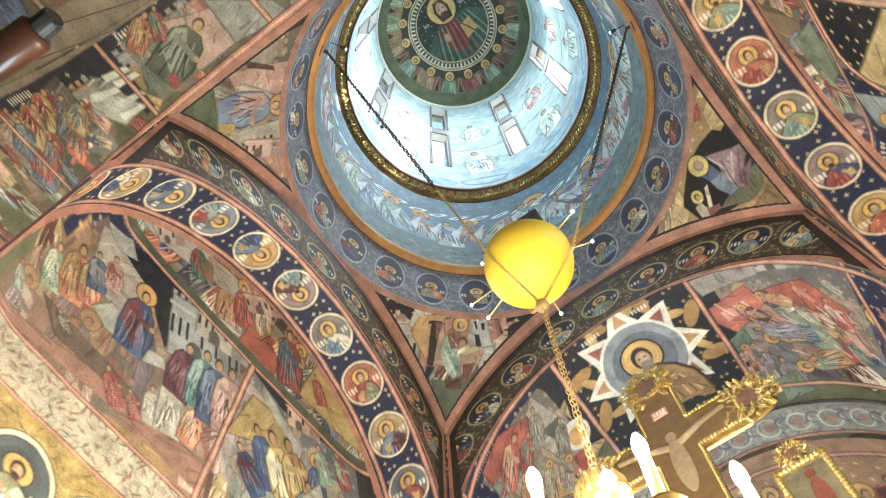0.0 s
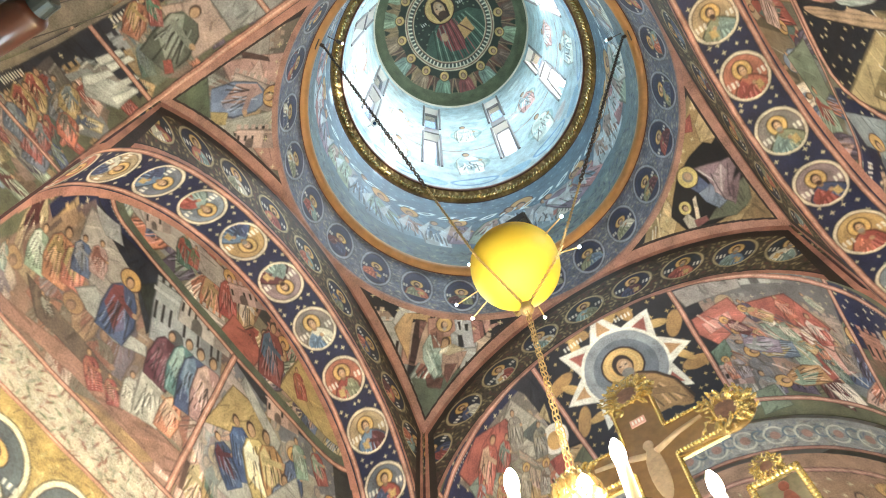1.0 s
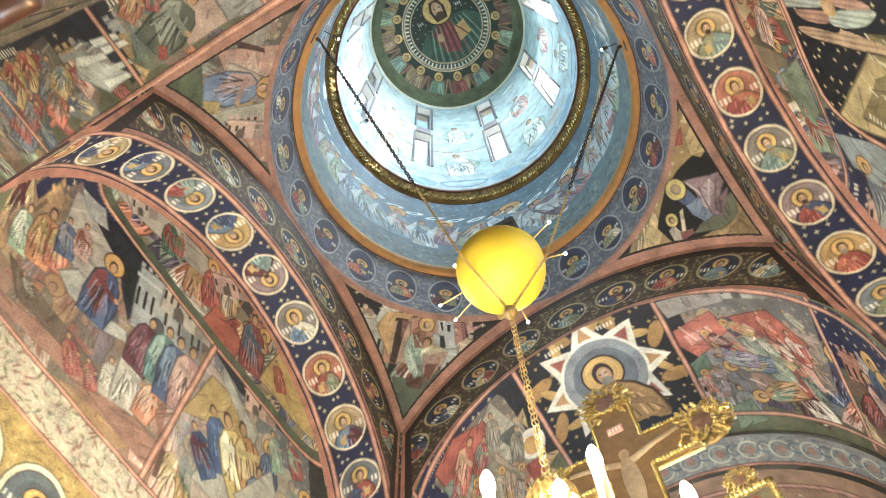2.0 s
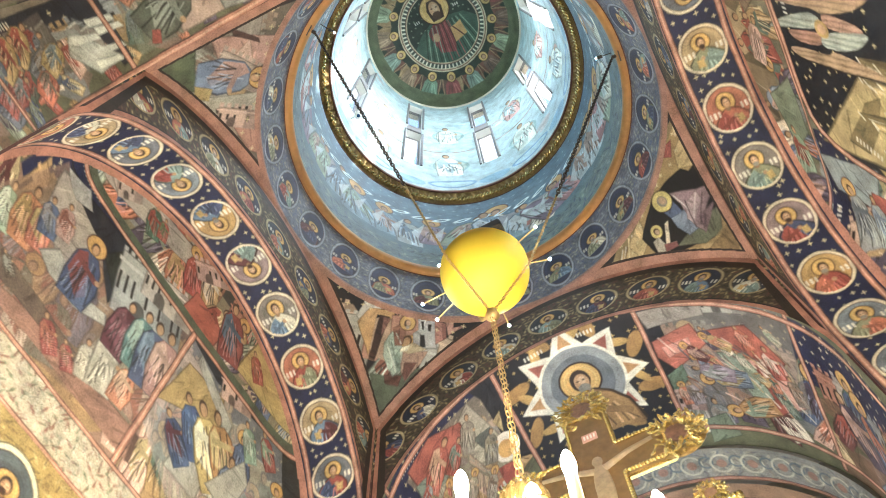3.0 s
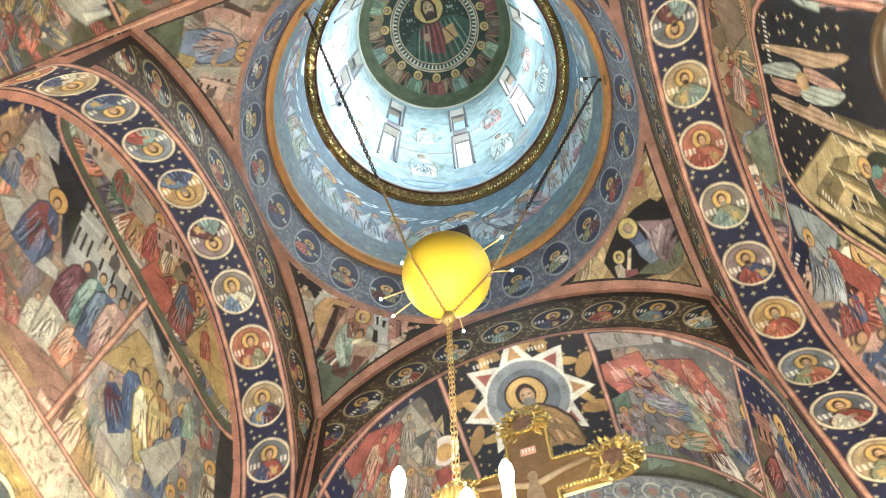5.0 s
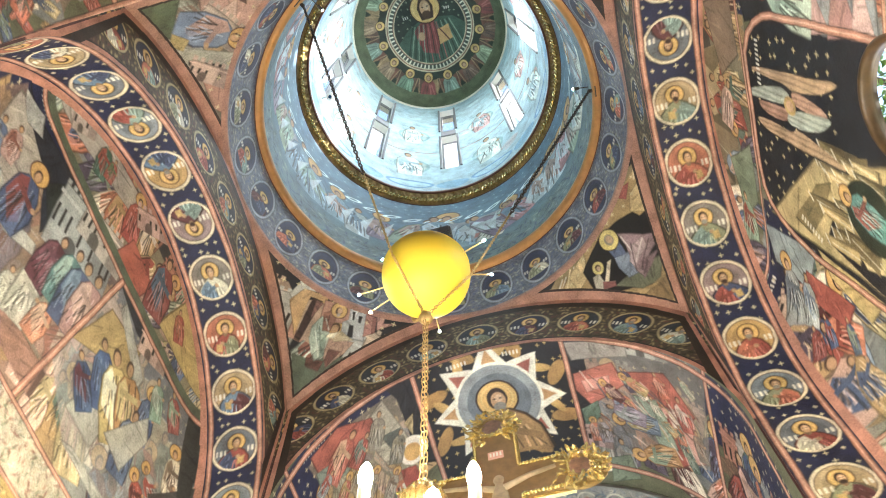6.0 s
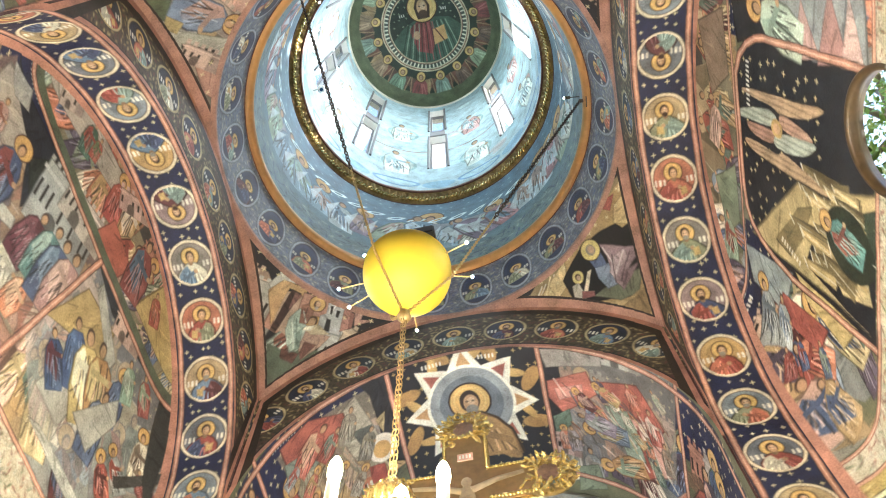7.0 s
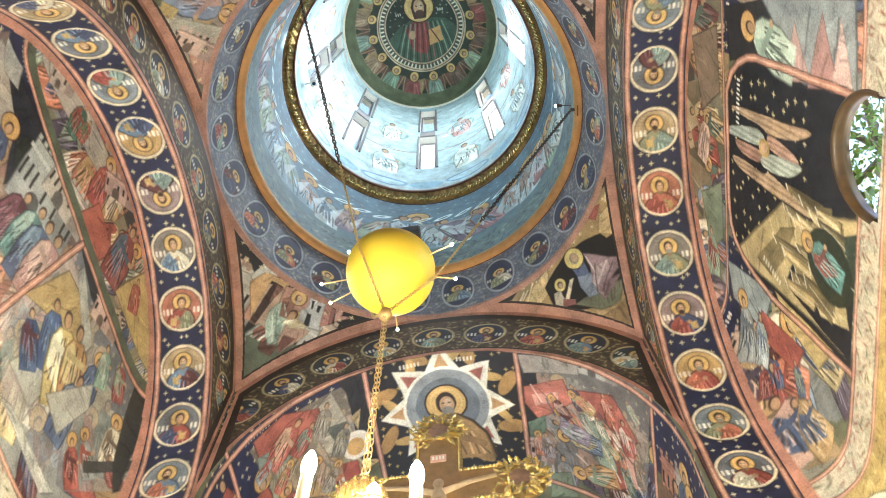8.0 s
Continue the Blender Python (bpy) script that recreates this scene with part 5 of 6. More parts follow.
def cap():
    r = 1.585 * np.sin(spread(0.002, math.pi / 2, 0.011))
    ph = np.linspace(-math.pi, math.pi, 520)
    P, R = np.meshgrid(ph, r, indexing="ij")
    x, y = R * np.sin(P), R * np.cos(P)
    z = 19.75 + 0.92 * np.sqrt(np.maximum(1 - (R / 1.586) ** 2, 0))
    # flattened so that the rim band shows its full width
    m = Mural(x, -y, lin("3c4a38"), 55)
    r = m.r
    m.ell(0, 0, 1.62, 1.62, lin("646c4a"))
    m.ell(0, 0, 1.37, 1.37, lin("2f3d30"))
    for k in range(16):
        a = k * 2 * math.pi / 16 + 0.1
        d = np.array((math.cos(a), math.sin(a)))
        e = np.array((-d[1], d[0]))
        robe = r.choice([lin("94403a"), lin("6f8f74"), lin("a88450"), lin("7a5a48"), lin("8f9f7c"), lin("9a7a58"), lin("7d9484")])
        for sg in (-1, 1):
            w = [d * 1.12 + e * sg * 0.06, d * 1.08 + e * sg * 0.2, d * 1.22 + e * sg * 0.25, d * 1.36 + e * sg * 0.2, d * 1.3 + e * sg * 0.1]
            m.poly(w, r.choice([lin("7d4a34"), lin("9a7a4a"), lin("6a4a3a")]))
            m.seg(*w[1], *w[3], 0.02, lin("b08a5a"), 0.7)
        body = [d * 1.1 + e * 0.07, d * 1.18 + e * 0.14, d * 1.38 + e * 0.17, d * 1.38 - e * 0.17, d * 1.18 - e * 0.14, d * 1.1 - e * 0.07]
        m.poly(body, robe)
        for q in (-0.09, -0.03, 0.04, 0.1):
            m.seg(*(d * 1.2 + e * q * 0.6), *(d * 1.37 + e * q * 1.3), 0.022, robe * (1.7 if q > 0 else 0.4) + 0.03, 0.8)
        m.ell(*(d * 1.06), 0.105, 0.105, lin("3f2414"))
        m.ell(*(d * 1.06), 0.092, 0.092, lin("d0a545"))
        m.ell(*(d * 1.07), 0.05, 0.055, lin("4f3220"))
        m.ell(*(d * 1.075), 0.037, 0.042, SKIN)
    for rr, cc in ((0.95, lin("c9b48c")), (0.925, lin("7c3a2c")), (0.905, lin("d3c39c")), (0.885, lin("4c584c")), (0.80, lin("7c3a2c")), (0.785, lin("c9b48c")), (0.765, lin("2c3b33"))):
        m.ell(0, 0, rr, rr, cc)
    for k in range(64):
        a = k * 2 * math.pi / 64
        m.seg(0.82 * math.cos(a), 0.82 * math.sin(a), 0.87 * math.cos(a), 0.87 * math.sin(a), 0.03, lin("d8cfb4"))
    m.clip = np.hypot(m.u, m.v) < 0.76
    m.stars(-0.7, -0.7, 0.7, 0.7, 0.14, lin("8d9a7a"))
    # plain half-length robed shape
    m.poly([(-0.74, -0.2), (-0.5, 0.02), (-0.2, 0.16), (0.2, 0.16), (0.55, 0.1), (0.76, -0.1), (0.6, -0.8), (-0.6, -0.8)], lin("3f5f4c"))
    m.poly([(-0.36, -0.02), (-0.14, 0.14), (0.12, 0.12), (0.16, -0.3), (0.05, -0.6), (-0.26, -0.5)], lin("8d2f30"))
    for k in range(18):
        x0 = -0.68 + k * 0.08
        m.seg(x0, -0.72, x0 * 0.6 + 0.04, 0.06, 0.02, (lin("8aa88c") if abs(x0) > 0.25 else lin("b8544c")) if k % 2 else lin("1f3028"), 0.75)
    m.poly([(0.12, -0.42), (0.42, -0.34), (0.4, -0.04), (0.14, -0.1)], lin("c9943f"))
    m.seg(0.2, -0.1, 0.34, -0.36, 0.03, lin("6a3a20"))
    m.ell(-0.22, -0.16, 0.07, 0.09, SKIN)
    m.ell(0, 0.4, 0.33, 0.33, lin("4a2414"))
    m.ell(0, 0.4, 0.305, 0.305, lin("d6a845"))
    m.ell(0, 0.4, 0.27, 0.27, lin("e0bb66"), 0, 0.02, 0.8)
    m.poly([(-0.17, 0.42), (-0.1, 0.6), (0.1, 0.6), (0.17, 0.42), (0.13, 0.16), (-0.13, 0.16)], lin("4a2c1a"))
    m.ell(0, 0.4, 0.11, 0.165, lin("c8935f"))
    m.ell(0.02, 0.43, 0.06, 0.08, lin("dcb083"), alpha=0.8)
    m.ell(0, 0.26, 0.095, 0.09, lin("5a3824"))
    for ex in (-0.05, 0.05):
        m.ell(ex, 0.43, 0.022, 0.014, DARK)
    m.words(-0.5, 0.3, 3)
    m.words(0.4, 0.3, 3)
    sheet("dome_cap", x, y, z, m.c, inside=(0, 0, 17), label="dark green painted dome crown with a round medallion", category="dome")


cap()


def revolve(name, pts, mat, n=360, ripple=None, label="", category="moulding"):
    """A solid ring from a closed profile of (radius, z); ripple(angle, index) moves the radius."""
    me = bpy.data.meshes.new(name)
    k = len(pts)
    v = []
    for i in range(n):
        a = 2 * math.pi * i / n
        for j, (r, z) in enumerate(pts):
            d = ripple(a, j) if ripple else 0
            v.append(((r + d) * math.sin(a), (r + d) * math.cos(a), z + d * 0.6))
    f = [(i * k + j, i * k + (j + 1) % k, (i + 1) % n * k + (j + 1) % k, (i + 1) % n * k + j) for i in range(n) for j in range(k)]
    me.from_pydata(v, [], f)
    bm = bmesh.new()
    bm.from_mesh(me)
    bmesh.ops.recalc_face_normals(bm, faces=bm.faces)
    bm.to_mesh(me)
    bm.free()
    me.materials.append(mat)
    me.shade_smooth()
    return tagged(new(name, me), label, category, kind="structure")


revolve("trim_ochre_ring", [(2.070, 11.990), (2.030, 11.975), (1.990, 11.995), (1.967, 12.050), (1.975, 12.110), (2.015, 12.140), (2.155, 12.140), (2.155, 11.990)], ORANGE, label="ochre painted tie ring round the dome's foot")
revolve("trim_gilt_cornice", [(1.975, 14.535), (1.950, 14.535), (1.945, 14.595), (1.910, 14.610), (1.880, 14.635), (1.850, 14.675), (1.835, 14.725), (1.810, 14.735), (1.805, 14.785), (2.080, 14.785), (2.080, 14.535)],
        DARKGILT, n=1440, ripple=lambda a, j: 0.03 * math.sin(a * 96 + j * 1.7) if j in (4, 5) else (0.006 * math.sin(a * 180) if j in (3, 6) else 0), label="carved gilded cornice ring with rope pattern")
revolve("trim_crown_ring", [(1.590, 19.700), (1.565, 19.710), (1.555, 19.740), (1.570, 19.770), (1.620, 19.780), (1.620, 19.700)], material("pale_moulding", (0.6, 0.58, 0.48), 0.6), label="pale plaster moulding under the dome crown")
DARKLINE = material("dark_line_paint", (0.11, 0.04, 0.025), 0.6)
revolve("trim_cornice_lower_line", [(1.970, 14.520), (1.942, 14.520), (1.942, 14.535), (1.970, 14.535)], DARKLINE, n=180, label="dark painted line under the gilded cornice")
revolve("trim_cornice_upper_line", [(1.820, 14.720), (1.798, 14.725), (1.792, 14.755), (1.820, 14.765)], DARKLINE, n=180, label="dark painted line over the gilded cornice")
revolve("trim_ring_line", [(2.085, 11.975), (2.053, 11.975), (2.053, 11.992), (2.085, 11.992)], DARKLINE, n=180, label="dark painted line under the ochre ring")


def cornice_rope():
    """Slanted carved lumps all round the cornice."""
    rng = random.Random(8)
    n, v, f = 230, [], []
    ringv = [(0.0, 0.0, 0.034)] + [(0.016 * math.cos(t) * q, 0.02 * math.sin(t) * q, h) for h, q in ((0.018, 0.85), (-0.018, 0.85)) for t in (i * math.pi / 3 for i in range(6))] + [(0.0, 0.0, -0.034)]
    ringf = [(0, 1 + i, 1 + (i + 1) % 6) for i in range(6)] + [(1 + i, 7 + i, 7 + (i + 1) % 6, 1 + (i + 1) % 6) for i in range(6)] + [(13, 7 + (i + 1) % 6, 7 + i) for i in range(6)]
    for k in range(n):
        a = 2 * math.pi * k / n
        place = Matrix.Translation((1.885 * math.sin(a), 1.885 * math.cos(a), 14.62)) @ Matrix.Rotation(-a, 4, "Z") @ Matrix.Rotation(0.75, 4, "X") @ Matrix.Rotation(0.75 + rng.uniform(-0.1, 0.1), 4, "Y") @ Matrix.Diagonal((1.2, 1.2, 1.5, 1))
        f += [tuple(i + len(v) for i in q) for q in ringf]
        v += [tuple(place @ Vector(p)) for p in ringv]
    me = bpy.data.meshes.new("rope")
    me.from_pydata(v, [], f)
    me.materials.append(GILT)
    me.shade_smooth()
    tagged(new("trim_cornice_rope", me), "carved gold rope round the cornice", "moulding", kind="structure")


cornice_rope()


# ---- plain walls that close the place ----
def box_bm(bm, x0, y0, z0, x1, y1, z1):
    m = Matrix.Translation(((x0 + x1) / 2, (y0 + y1) / 2, (z0 + z1) / 2)) @ Matrix.Diagonal((abs(x1 - x0), abs(y1 - y0), abs(z1 - z0), 1))
    bmesh.ops.create_cube(bm, size=1, matrix=m)


def part(name, bm, mat, parent=None, label="", smooth=False):
    me = bpy.data.meshes.new(name)
    bm.to_mesh(me)
    bm.free()
    me.materials.append(mat)
    if smooth:
        me.shade_smooth()
    ob = new(name, me)
    if parent is not None:
        ob.parent = parent
    if label:
        ob["label"] = label
    return ob


def walls(name, boxes, mat=PLASTER, label="plain plastered masonry wall"):
    bm = bmesh.new()
    for b in boxes:
        box_bm(bm, *b)
    return tagged(part(name, bm, mat), label, "wall", kind="structure")


walls("floor", [(-5, -10, 0.45, 5, 8, 0.65)], STONE, "pale stone church floor")
for nm, sg in (("north", -1), ("south", 1)):
    a, b = sorted((sg * 3.22, sg * 3.7))
    hole = [(a, -2.5, 0, b, 2.5, 3.0), (a, -2.5, 6.2, b, 2.5, 7.0), (a, -2.5, 3.0, b, -0.8, 6.2), (a, 0.8, 3.0, b, 2.5, 6.2)]
    walls("wall_apse_" + nm, hole)
    a, b = sorted((sg * 4.2, sg * 4.5))
    if sg < 0:
        walls("wall_outer_" + nm, [(a, -10, 7.0, b, 8, 12.4), (a, -10, 0, b, -8, 7), (a, 3, 0, b, 8, 7)])
    else:
        walls("wall_outer_" + nm, [(a, -10, 11.8, b, 8, 12.4), (a, -10, 7.0, b, -1.6, 11.8), (a, 1.6, 7.0, b, 8, 11.8), (a, -10, 0, b, -8, 7), (a, 3, 0, b, 8, 7)])
    a, b = sorted((sg * 2.2, sg * 2.9))
    walls("wall_nave_" + nm, [(a, -9.6, 0, b, -6.8, 8.0), (a, -5.2, 0, b, -2.8, 8.0), (a, -6.8, 0, b, -5.2, 3.0), (a, -6.8, 6.2, b, -5.2, 8.0)])
    a, b = sorted((sg * 2.2, sg * 4.2))
    walls("pier_west_" + nm, [(a, -2.8, 0, b, -2.22, 6.3)])
    walls("pier_east_" + nm, [(a, 2.22, 0, b, 3.2, 6.3)])
    walls("wall_east_" + nm, [(a, 3.2, 0, b, 7.4, 8.0)])
walls("wall_west", [(-4.5, -9.9, 0, 4.5, -9.4, 12.4)])
walls("wall_altar", [(-4.5, 7.2, 0, 4.5, 7.6, 12.4)])


def roof():
    n = 64
    v, f = [], []
    for z in (12.4, 12.7):
        for i in range(n):
            a = 2 * math.pi * i / n
            v.append((2.15 * math.sin(a), 2.15 * math.cos(a), z))
        for i in range(n):
            a = 2 * math.pi * i / n
            k = 1 / max(abs(math.sin(a)), abs(math.cos(a)))
            v.append((4.5 * k * math.sin(a), (9.9 if math.cos(a) < 0 else 7.6) * k * math.cos(a), z))
    for b in (0, 2 * n):
        for i in range(n):
            j = (i + 1) % n
            f.append((b + i, b + j, b + n + j, b + n + i))
    me = bpy.data.meshes.new("roof")
    me.from_pydata(v, [], f)
    me.materials.append(PLASTER)
    tagged(new("roof", me), "plain roof slab round the drum", "roof", kind="structure")


roof()
revolve("drum_outer_wall", [(2.1, 12.02), (2.1, 14.85), (2.4, 14.85), (2.4, 12.02)], PLASTER, n=96, label="outer masonry of the lower drum", category="wall")
revolve("dome_outer_shell", [(1.680, 19.650), (1.620, 20.350), (1.220, 20.850), (0.040, 21.150), (0.040, 21.350), (1.420, 21.050), (1.870, 20.450), (1.920, 19.650)], PLASTER, n=96, label="outer masonry of the dome crown", category="wall")


# outer ring of the window drum, pierced like the inside, with splayed reveals
def outer_drum():
    v, f = [], []

    def quad(p):
        f.append(tuple(range(len(v), len(v) + 4)))
        v.extend(p)

    def pt(a, r, z):
        return (r * math.sin(a), r * math.cos(a), z)
    def ro(z):
        return drum_r(z) + 0.17
    levels = [14.72, WIN_Z[0][0], WIN_Z[0][1], WIN_Z[1][0], WIN_Z[1][1], 19.84]
    for n in range(8):
        c = n * math.pi / 4 + WIN_A
        for i in range(5):
            z0, z1 = levels[i], levels[i + 1]
            cuts = [c - math.pi / 8, c - math.pi / 16, c - WIN_W, c, c + WIN_W, c + math.pi / 16, c + math.pi / 8]
            for a, b in zip(cuts, cuts[1:]):
                if i in (1, 3) and abs((a + b) / 2 - c) < WIN_W:
                    continue
                quad([pt(a, ro(z0), z0), pt(b, ro(z0), z0), pt(b, ro(z1), z1), pt(a, ro(z1), z1)])
        for z0, z1 in WIN_Z:
            for a in (c - WIN_W, c + WIN_W):
                quad([pt(a, drum_r(z0), z0), pt(a, ro(z0), z0), pt(a, ro(z1), z1), pt(a, drum_r(z1), z1)])
            for z in (z0, z1):
                quad([pt(c - WIN_W, drum_r(z), z), pt(c + WIN_W, drum_r(z), z), pt(c + WIN_W, ro(z), z), pt(c - WIN_W, ro(z), z)])
    me = bpy.data.meshes.new("drum_reveals")
    me.from_pydata(v, [], f)
    me.materials.append(WHITEPAINT)
    tagged(new("wall_drum_reveals", me), "white plaster window reveals and outer drum wall", "wall", kind="structure")


outer_drum()


# ---- mesh helpers ----
def tube_bm(bm, pts, radii, seg=10, caps=True):
    pts = [Vector(p) for p in pts]
    if not isinstance(radii, (list, tuple)):
        radii = [radii] * len(pts)
    rings = []
    up = Vector((0, 0, 1))
    for i, p in enumerate(pts):
        d = (pts[min(i + 1, len(pts) - 1)] - pts[max(i - 1, 0)]).normalized()
        a = d.cross(up if abs(d.z) < 0.95 else Vector((1, 0, 0))).normalized()
        b = d.cross(a)
        rings.append([bm.verts.new(p + radii[i] * (math.cos(t) * a + math.sin(t) * b)) for t in (2 * math.pi * k / seg for k in range(seg))])
    for r0, r1 in zip(rings, rings[1:]):
        for k in range(seg):
            bm.faces.new((r0[k], r0[(k + 1) % seg], r1[(k + 1) % seg], r1[k]))
    if caps:
        bm.faces.new(rings[0][::-1])
        bm.faces.new(rings[-1])


def lathe_bm(bm, prof, centre=(0, 0, 0), seg=24):
    """A turned solid about the upright through centre, from (radius, z) pairs that start and end on the axis."""
    c = Vector(centre)
    rings = []
    for r, z in prof:
        if r < 1e-5:
            rings.append([bm.verts.new(c + Vector((0, 0, z)))])
        else:
            rings.append([bm.verts.new(c + Vector((r * math.cos(t), r * math.sin(t), z))) for t in (2 * math.pi * k / seg for k in range(seg))])
    for a, b in zip(rings, rings[1:]):
        for k in range(seg):
            j = (k + 1) % seg
            if len(a) == 1 and len(b) > 1:
                bm.faces.new((a[0], b[k], b[j]))
            elif len(b) == 1 and len(a) > 1:
                bm.faces.new((a[k], b[0], a[j]))
            elif len(a) > 1:
                bm.faces.new((a[k], b[k], b[j], a[j]))
    bmesh.ops.recalc_face_normals(bm, faces=bm.faces)


def ball_bm(bm, c, r, seg=12, squash=(1, 1, 1), turn=None):
    m = Matrix.Translation(c) @ (turn if turn is not None else Matrix()) @ Matrix.Diagonal((*squash, 1))
    bmesh.ops.create_uvsphere(bm, u_segments=seg, v_segments=max(5, seg // 2 + 1), radius=r, matrix=m)


def bevel_box(x0, y0, z0, x1, y1, z1, w=0.004):
    bm = bmesh.new()
    box_bm(bm, x0, y0, z0, x1, y1, z1)
    bmesh.ops.bevel(bm, geom=bm.edges[:], offset=w, segments=2, affect="EDGES")
    return bm


def thing(name, at, label, category, group=""):
    ob = new(name)
    ob.location = at
    return tagged(ob, label, category, group)


def link_mesh(length, width, wire):
    """One oval chain link along z."""
    bm = bmesh.new()
    n, s = 12, 5
    rings = []
    for i in range(n):
        a = 2 * math.pi * i / n
        c = Vector((0.5 * (width - wire) * math.cos(a), 0, 0.5 * (length - wire) * math.sin(a)))
        o = Vector((math.cos(a), 0, math.sin(a)))
        rings.append([bm.verts.new(c + 0.5 * wire * (math.cos(t) * o + math.sin(t) * Vector((0, 1, 0)))) for t in (2 * math.pi * k / s for k in range(s))])
    for i in range(n):
        for k in range(s):
            bm.faces.new((rings[i][k], rings[i][(k + 1) % s], rings[(i + 1) % n][(k + 1) % s], rings[(i + 1) % n][k]))
    me = bpy.data.meshes.new("link")
    bm.to_mesh(me)
    bm.free()
    me.shade_smooth()
    return me


def chain(label, pts, length, width, wire, mat):
    """A hanging chain of separate links along a broken line."""
    me = link_mesh(length, width, wire)
    v0 = np.array([v.co[:] for v in me.vertices])
    f0 = [tuple(p.vertices) for p in me.polygons]
    bpy.data.meshes.remove(me)
    verts, faces, n = [], [], 0
    rng = random.Random(4)
    for a, b in zip(pts, pts[1:]):
        a, b = Vector(a), Vector(b)
        d = b - a
        q = d.to_track_quat("Z", "Y").to_matrix()
        k = max(1, int(d.length / (length - 1.7 * wire)))
        for i in range(k):
            turn = np.array(q @ Matrix.Rotation((n % 2) * math.pi / 2 + 0.5 + rng.uniform(-0.2, 0.2), 3, "Z"))
            c = a + d * ((i + 0.5) / k)
            faces += [tuple(j + len(verts) for j in f) for f in f0]
            verts += (v0 @ turn.T + np.array(c)).tolist()
            n += 1
    me = bpy.data.meshes.new("chain")
    me.from_pydata(verts, [], faces)
    me.materials.append(mat)
    me.shade_smooth()
    return tagged(new("hanging_chain", me), label, "chain", "chains of the chandelier")


# ---- yellow globe on three chains ----
GC, GR, JOINT = Vector((0, 0, 7.5)), 0.345, Vector((0, 0, 6.86))
BR = [(-1.0, -1.62), (1.96, 0.174), (-0.98, 1.62)]
OLDGILT = material("dull_gold_and_lit_chain", (0.5, 0.36, 0.16), 0.4, 0.8, scale=60, vary=0.3)
for bx, by in BR:
    u = Vector((bx, by, 0)).normalized()
    c = GC + 0.335 * (u * math.cos(radians(-24)) + Vector((0, 0, math.sin(radians(-24)))))
    top = u * 1.93 + Vector((0, 0, 12.04))
    mid = c + (top - c) * 0.22
    # one chain in two tones: candlelight from below put into the lower run's gold
    chain("dark iron chain running up to the dome ring", [top, mid], 0.075, 0.042, 0.012, IRON)
    chain("thin gold chain passing round the yellow globe, toned as lit from below", [mid, c, JOINT], 0.04, 0.026, 0.008, OLDGILT)
    hook = thing("wall_bracket", (u.x * 1.955, u.y * 1.955, 12.05), "dark iron bracket fixed to the ochre dome ring", "bracket", "chain brackets")
    bm = bmesh.new()
    tube_bm(bm, [u * 0.09, u * -0.03], 0.022, 8)
    part("bar", bm, IRON, hook)
    bm = bmesh.new()
    bmesh.ops.create_cube(bm, size=1, matrix=Matrix.Translation(u * 0.055 + Vector((0, 0, 0))) @ u.to_track_quat("X", "Z").to_matrix().to_4x4() @ Matrix.Diagonal((0.03, 0.13, 0.13, 1)))
    part("plate", bm, IRON, hook)

globe = thing("hanging_globe", GC, "bright yellow hanging globe with small white lights on rods", "globe")
globe.scale = (0.893, 0.893, 0.893)
bm = bmesh.new()
bmesh.ops.create_uvsphere(bm, u_segments=64, v_segments=40, radius=GR)
for v in bm.verts:
    v.co *= 1 + 0.006 * noise.noise(v.co * 4)
part("sphere", bm, YELLOW, globe, "smooth yellow sphere with faint seam", True)
bm = bmesh.new()
tube_bm(bm, [(0.347 * math.cos(a) * math.cos(radians(12)), 0.347 * math.sin(a) * math.cos(radians(12)), 0.347 * 0.2 + 0.02 * math.sin(a)) for a in np.linspace(0, 2 * math.pi, 60)], 0.0035, 6, False)
part("seam", bm, material("ochre_seam", (0.72, 0.42, 0.02), 0.4), globe)
bm = bmesh.new()
tube_bm(bm, [(0, 0, 0.33), (0.03, 0, 0.7)], 0.012, 8)
part("stem", bm, IRON, globe)
part("driver_box", bevel_box(-0.06, -0.06, 0.66, 0.22, 0.1, 0.80, 0.01), material("black_plastic", (0.02, 0.02, 0.022), 0.5), globe, "black plastic box over the globe")
for x, y, z in ((-0.55, 0.02, -0.01), (-0.51, 0.19, -0.01), (0.5, -0.16, -0.01), (0.49, 0.13, -0.01), (-0.03, 0.5, -0.01), (-0.37, -0.03, 0.46)):
    d = Vector((x, y, z))
    bm = bmesh.new()
    tube_bm(bm, [d.normalized() * 0.335, d], 0.0065, 8)
    rod = part("rod", bm, OLDGILT, globe)
    bm = bmesh.new()
    ball_bm(bm, d, 0.010, 10)
    part("led", bm, LED, rod, "glowing white point lamp")

joint = thing("chain_joint", JOINT, "gold ring joining the three chains under the globe", "ring")
bm = bmesh.new()
lathe_bm(bm, [(0, 0.05), (0.02, 0.045), (0.035, 0.02), (0.03, -0.01), (0.045, -0.03), (0.02, -0.06), (0, -0.065)], seg=20)
part("knob", bm, OLDGILT, joint, "", True)
for a in range(2):
    u = Vector((0.008 * math.cos(a * math.pi), 0.008 * math.sin(a * math.pi), 0))
    chain("thin gold chain carrying the chandelier", [JOINT + u * 0.8 - Vector((0, 0, 0.05)), Vector((0, 0, 5.12)) + u * 1.1], 0.062, 0.032, 0.0065, OLDGILT)

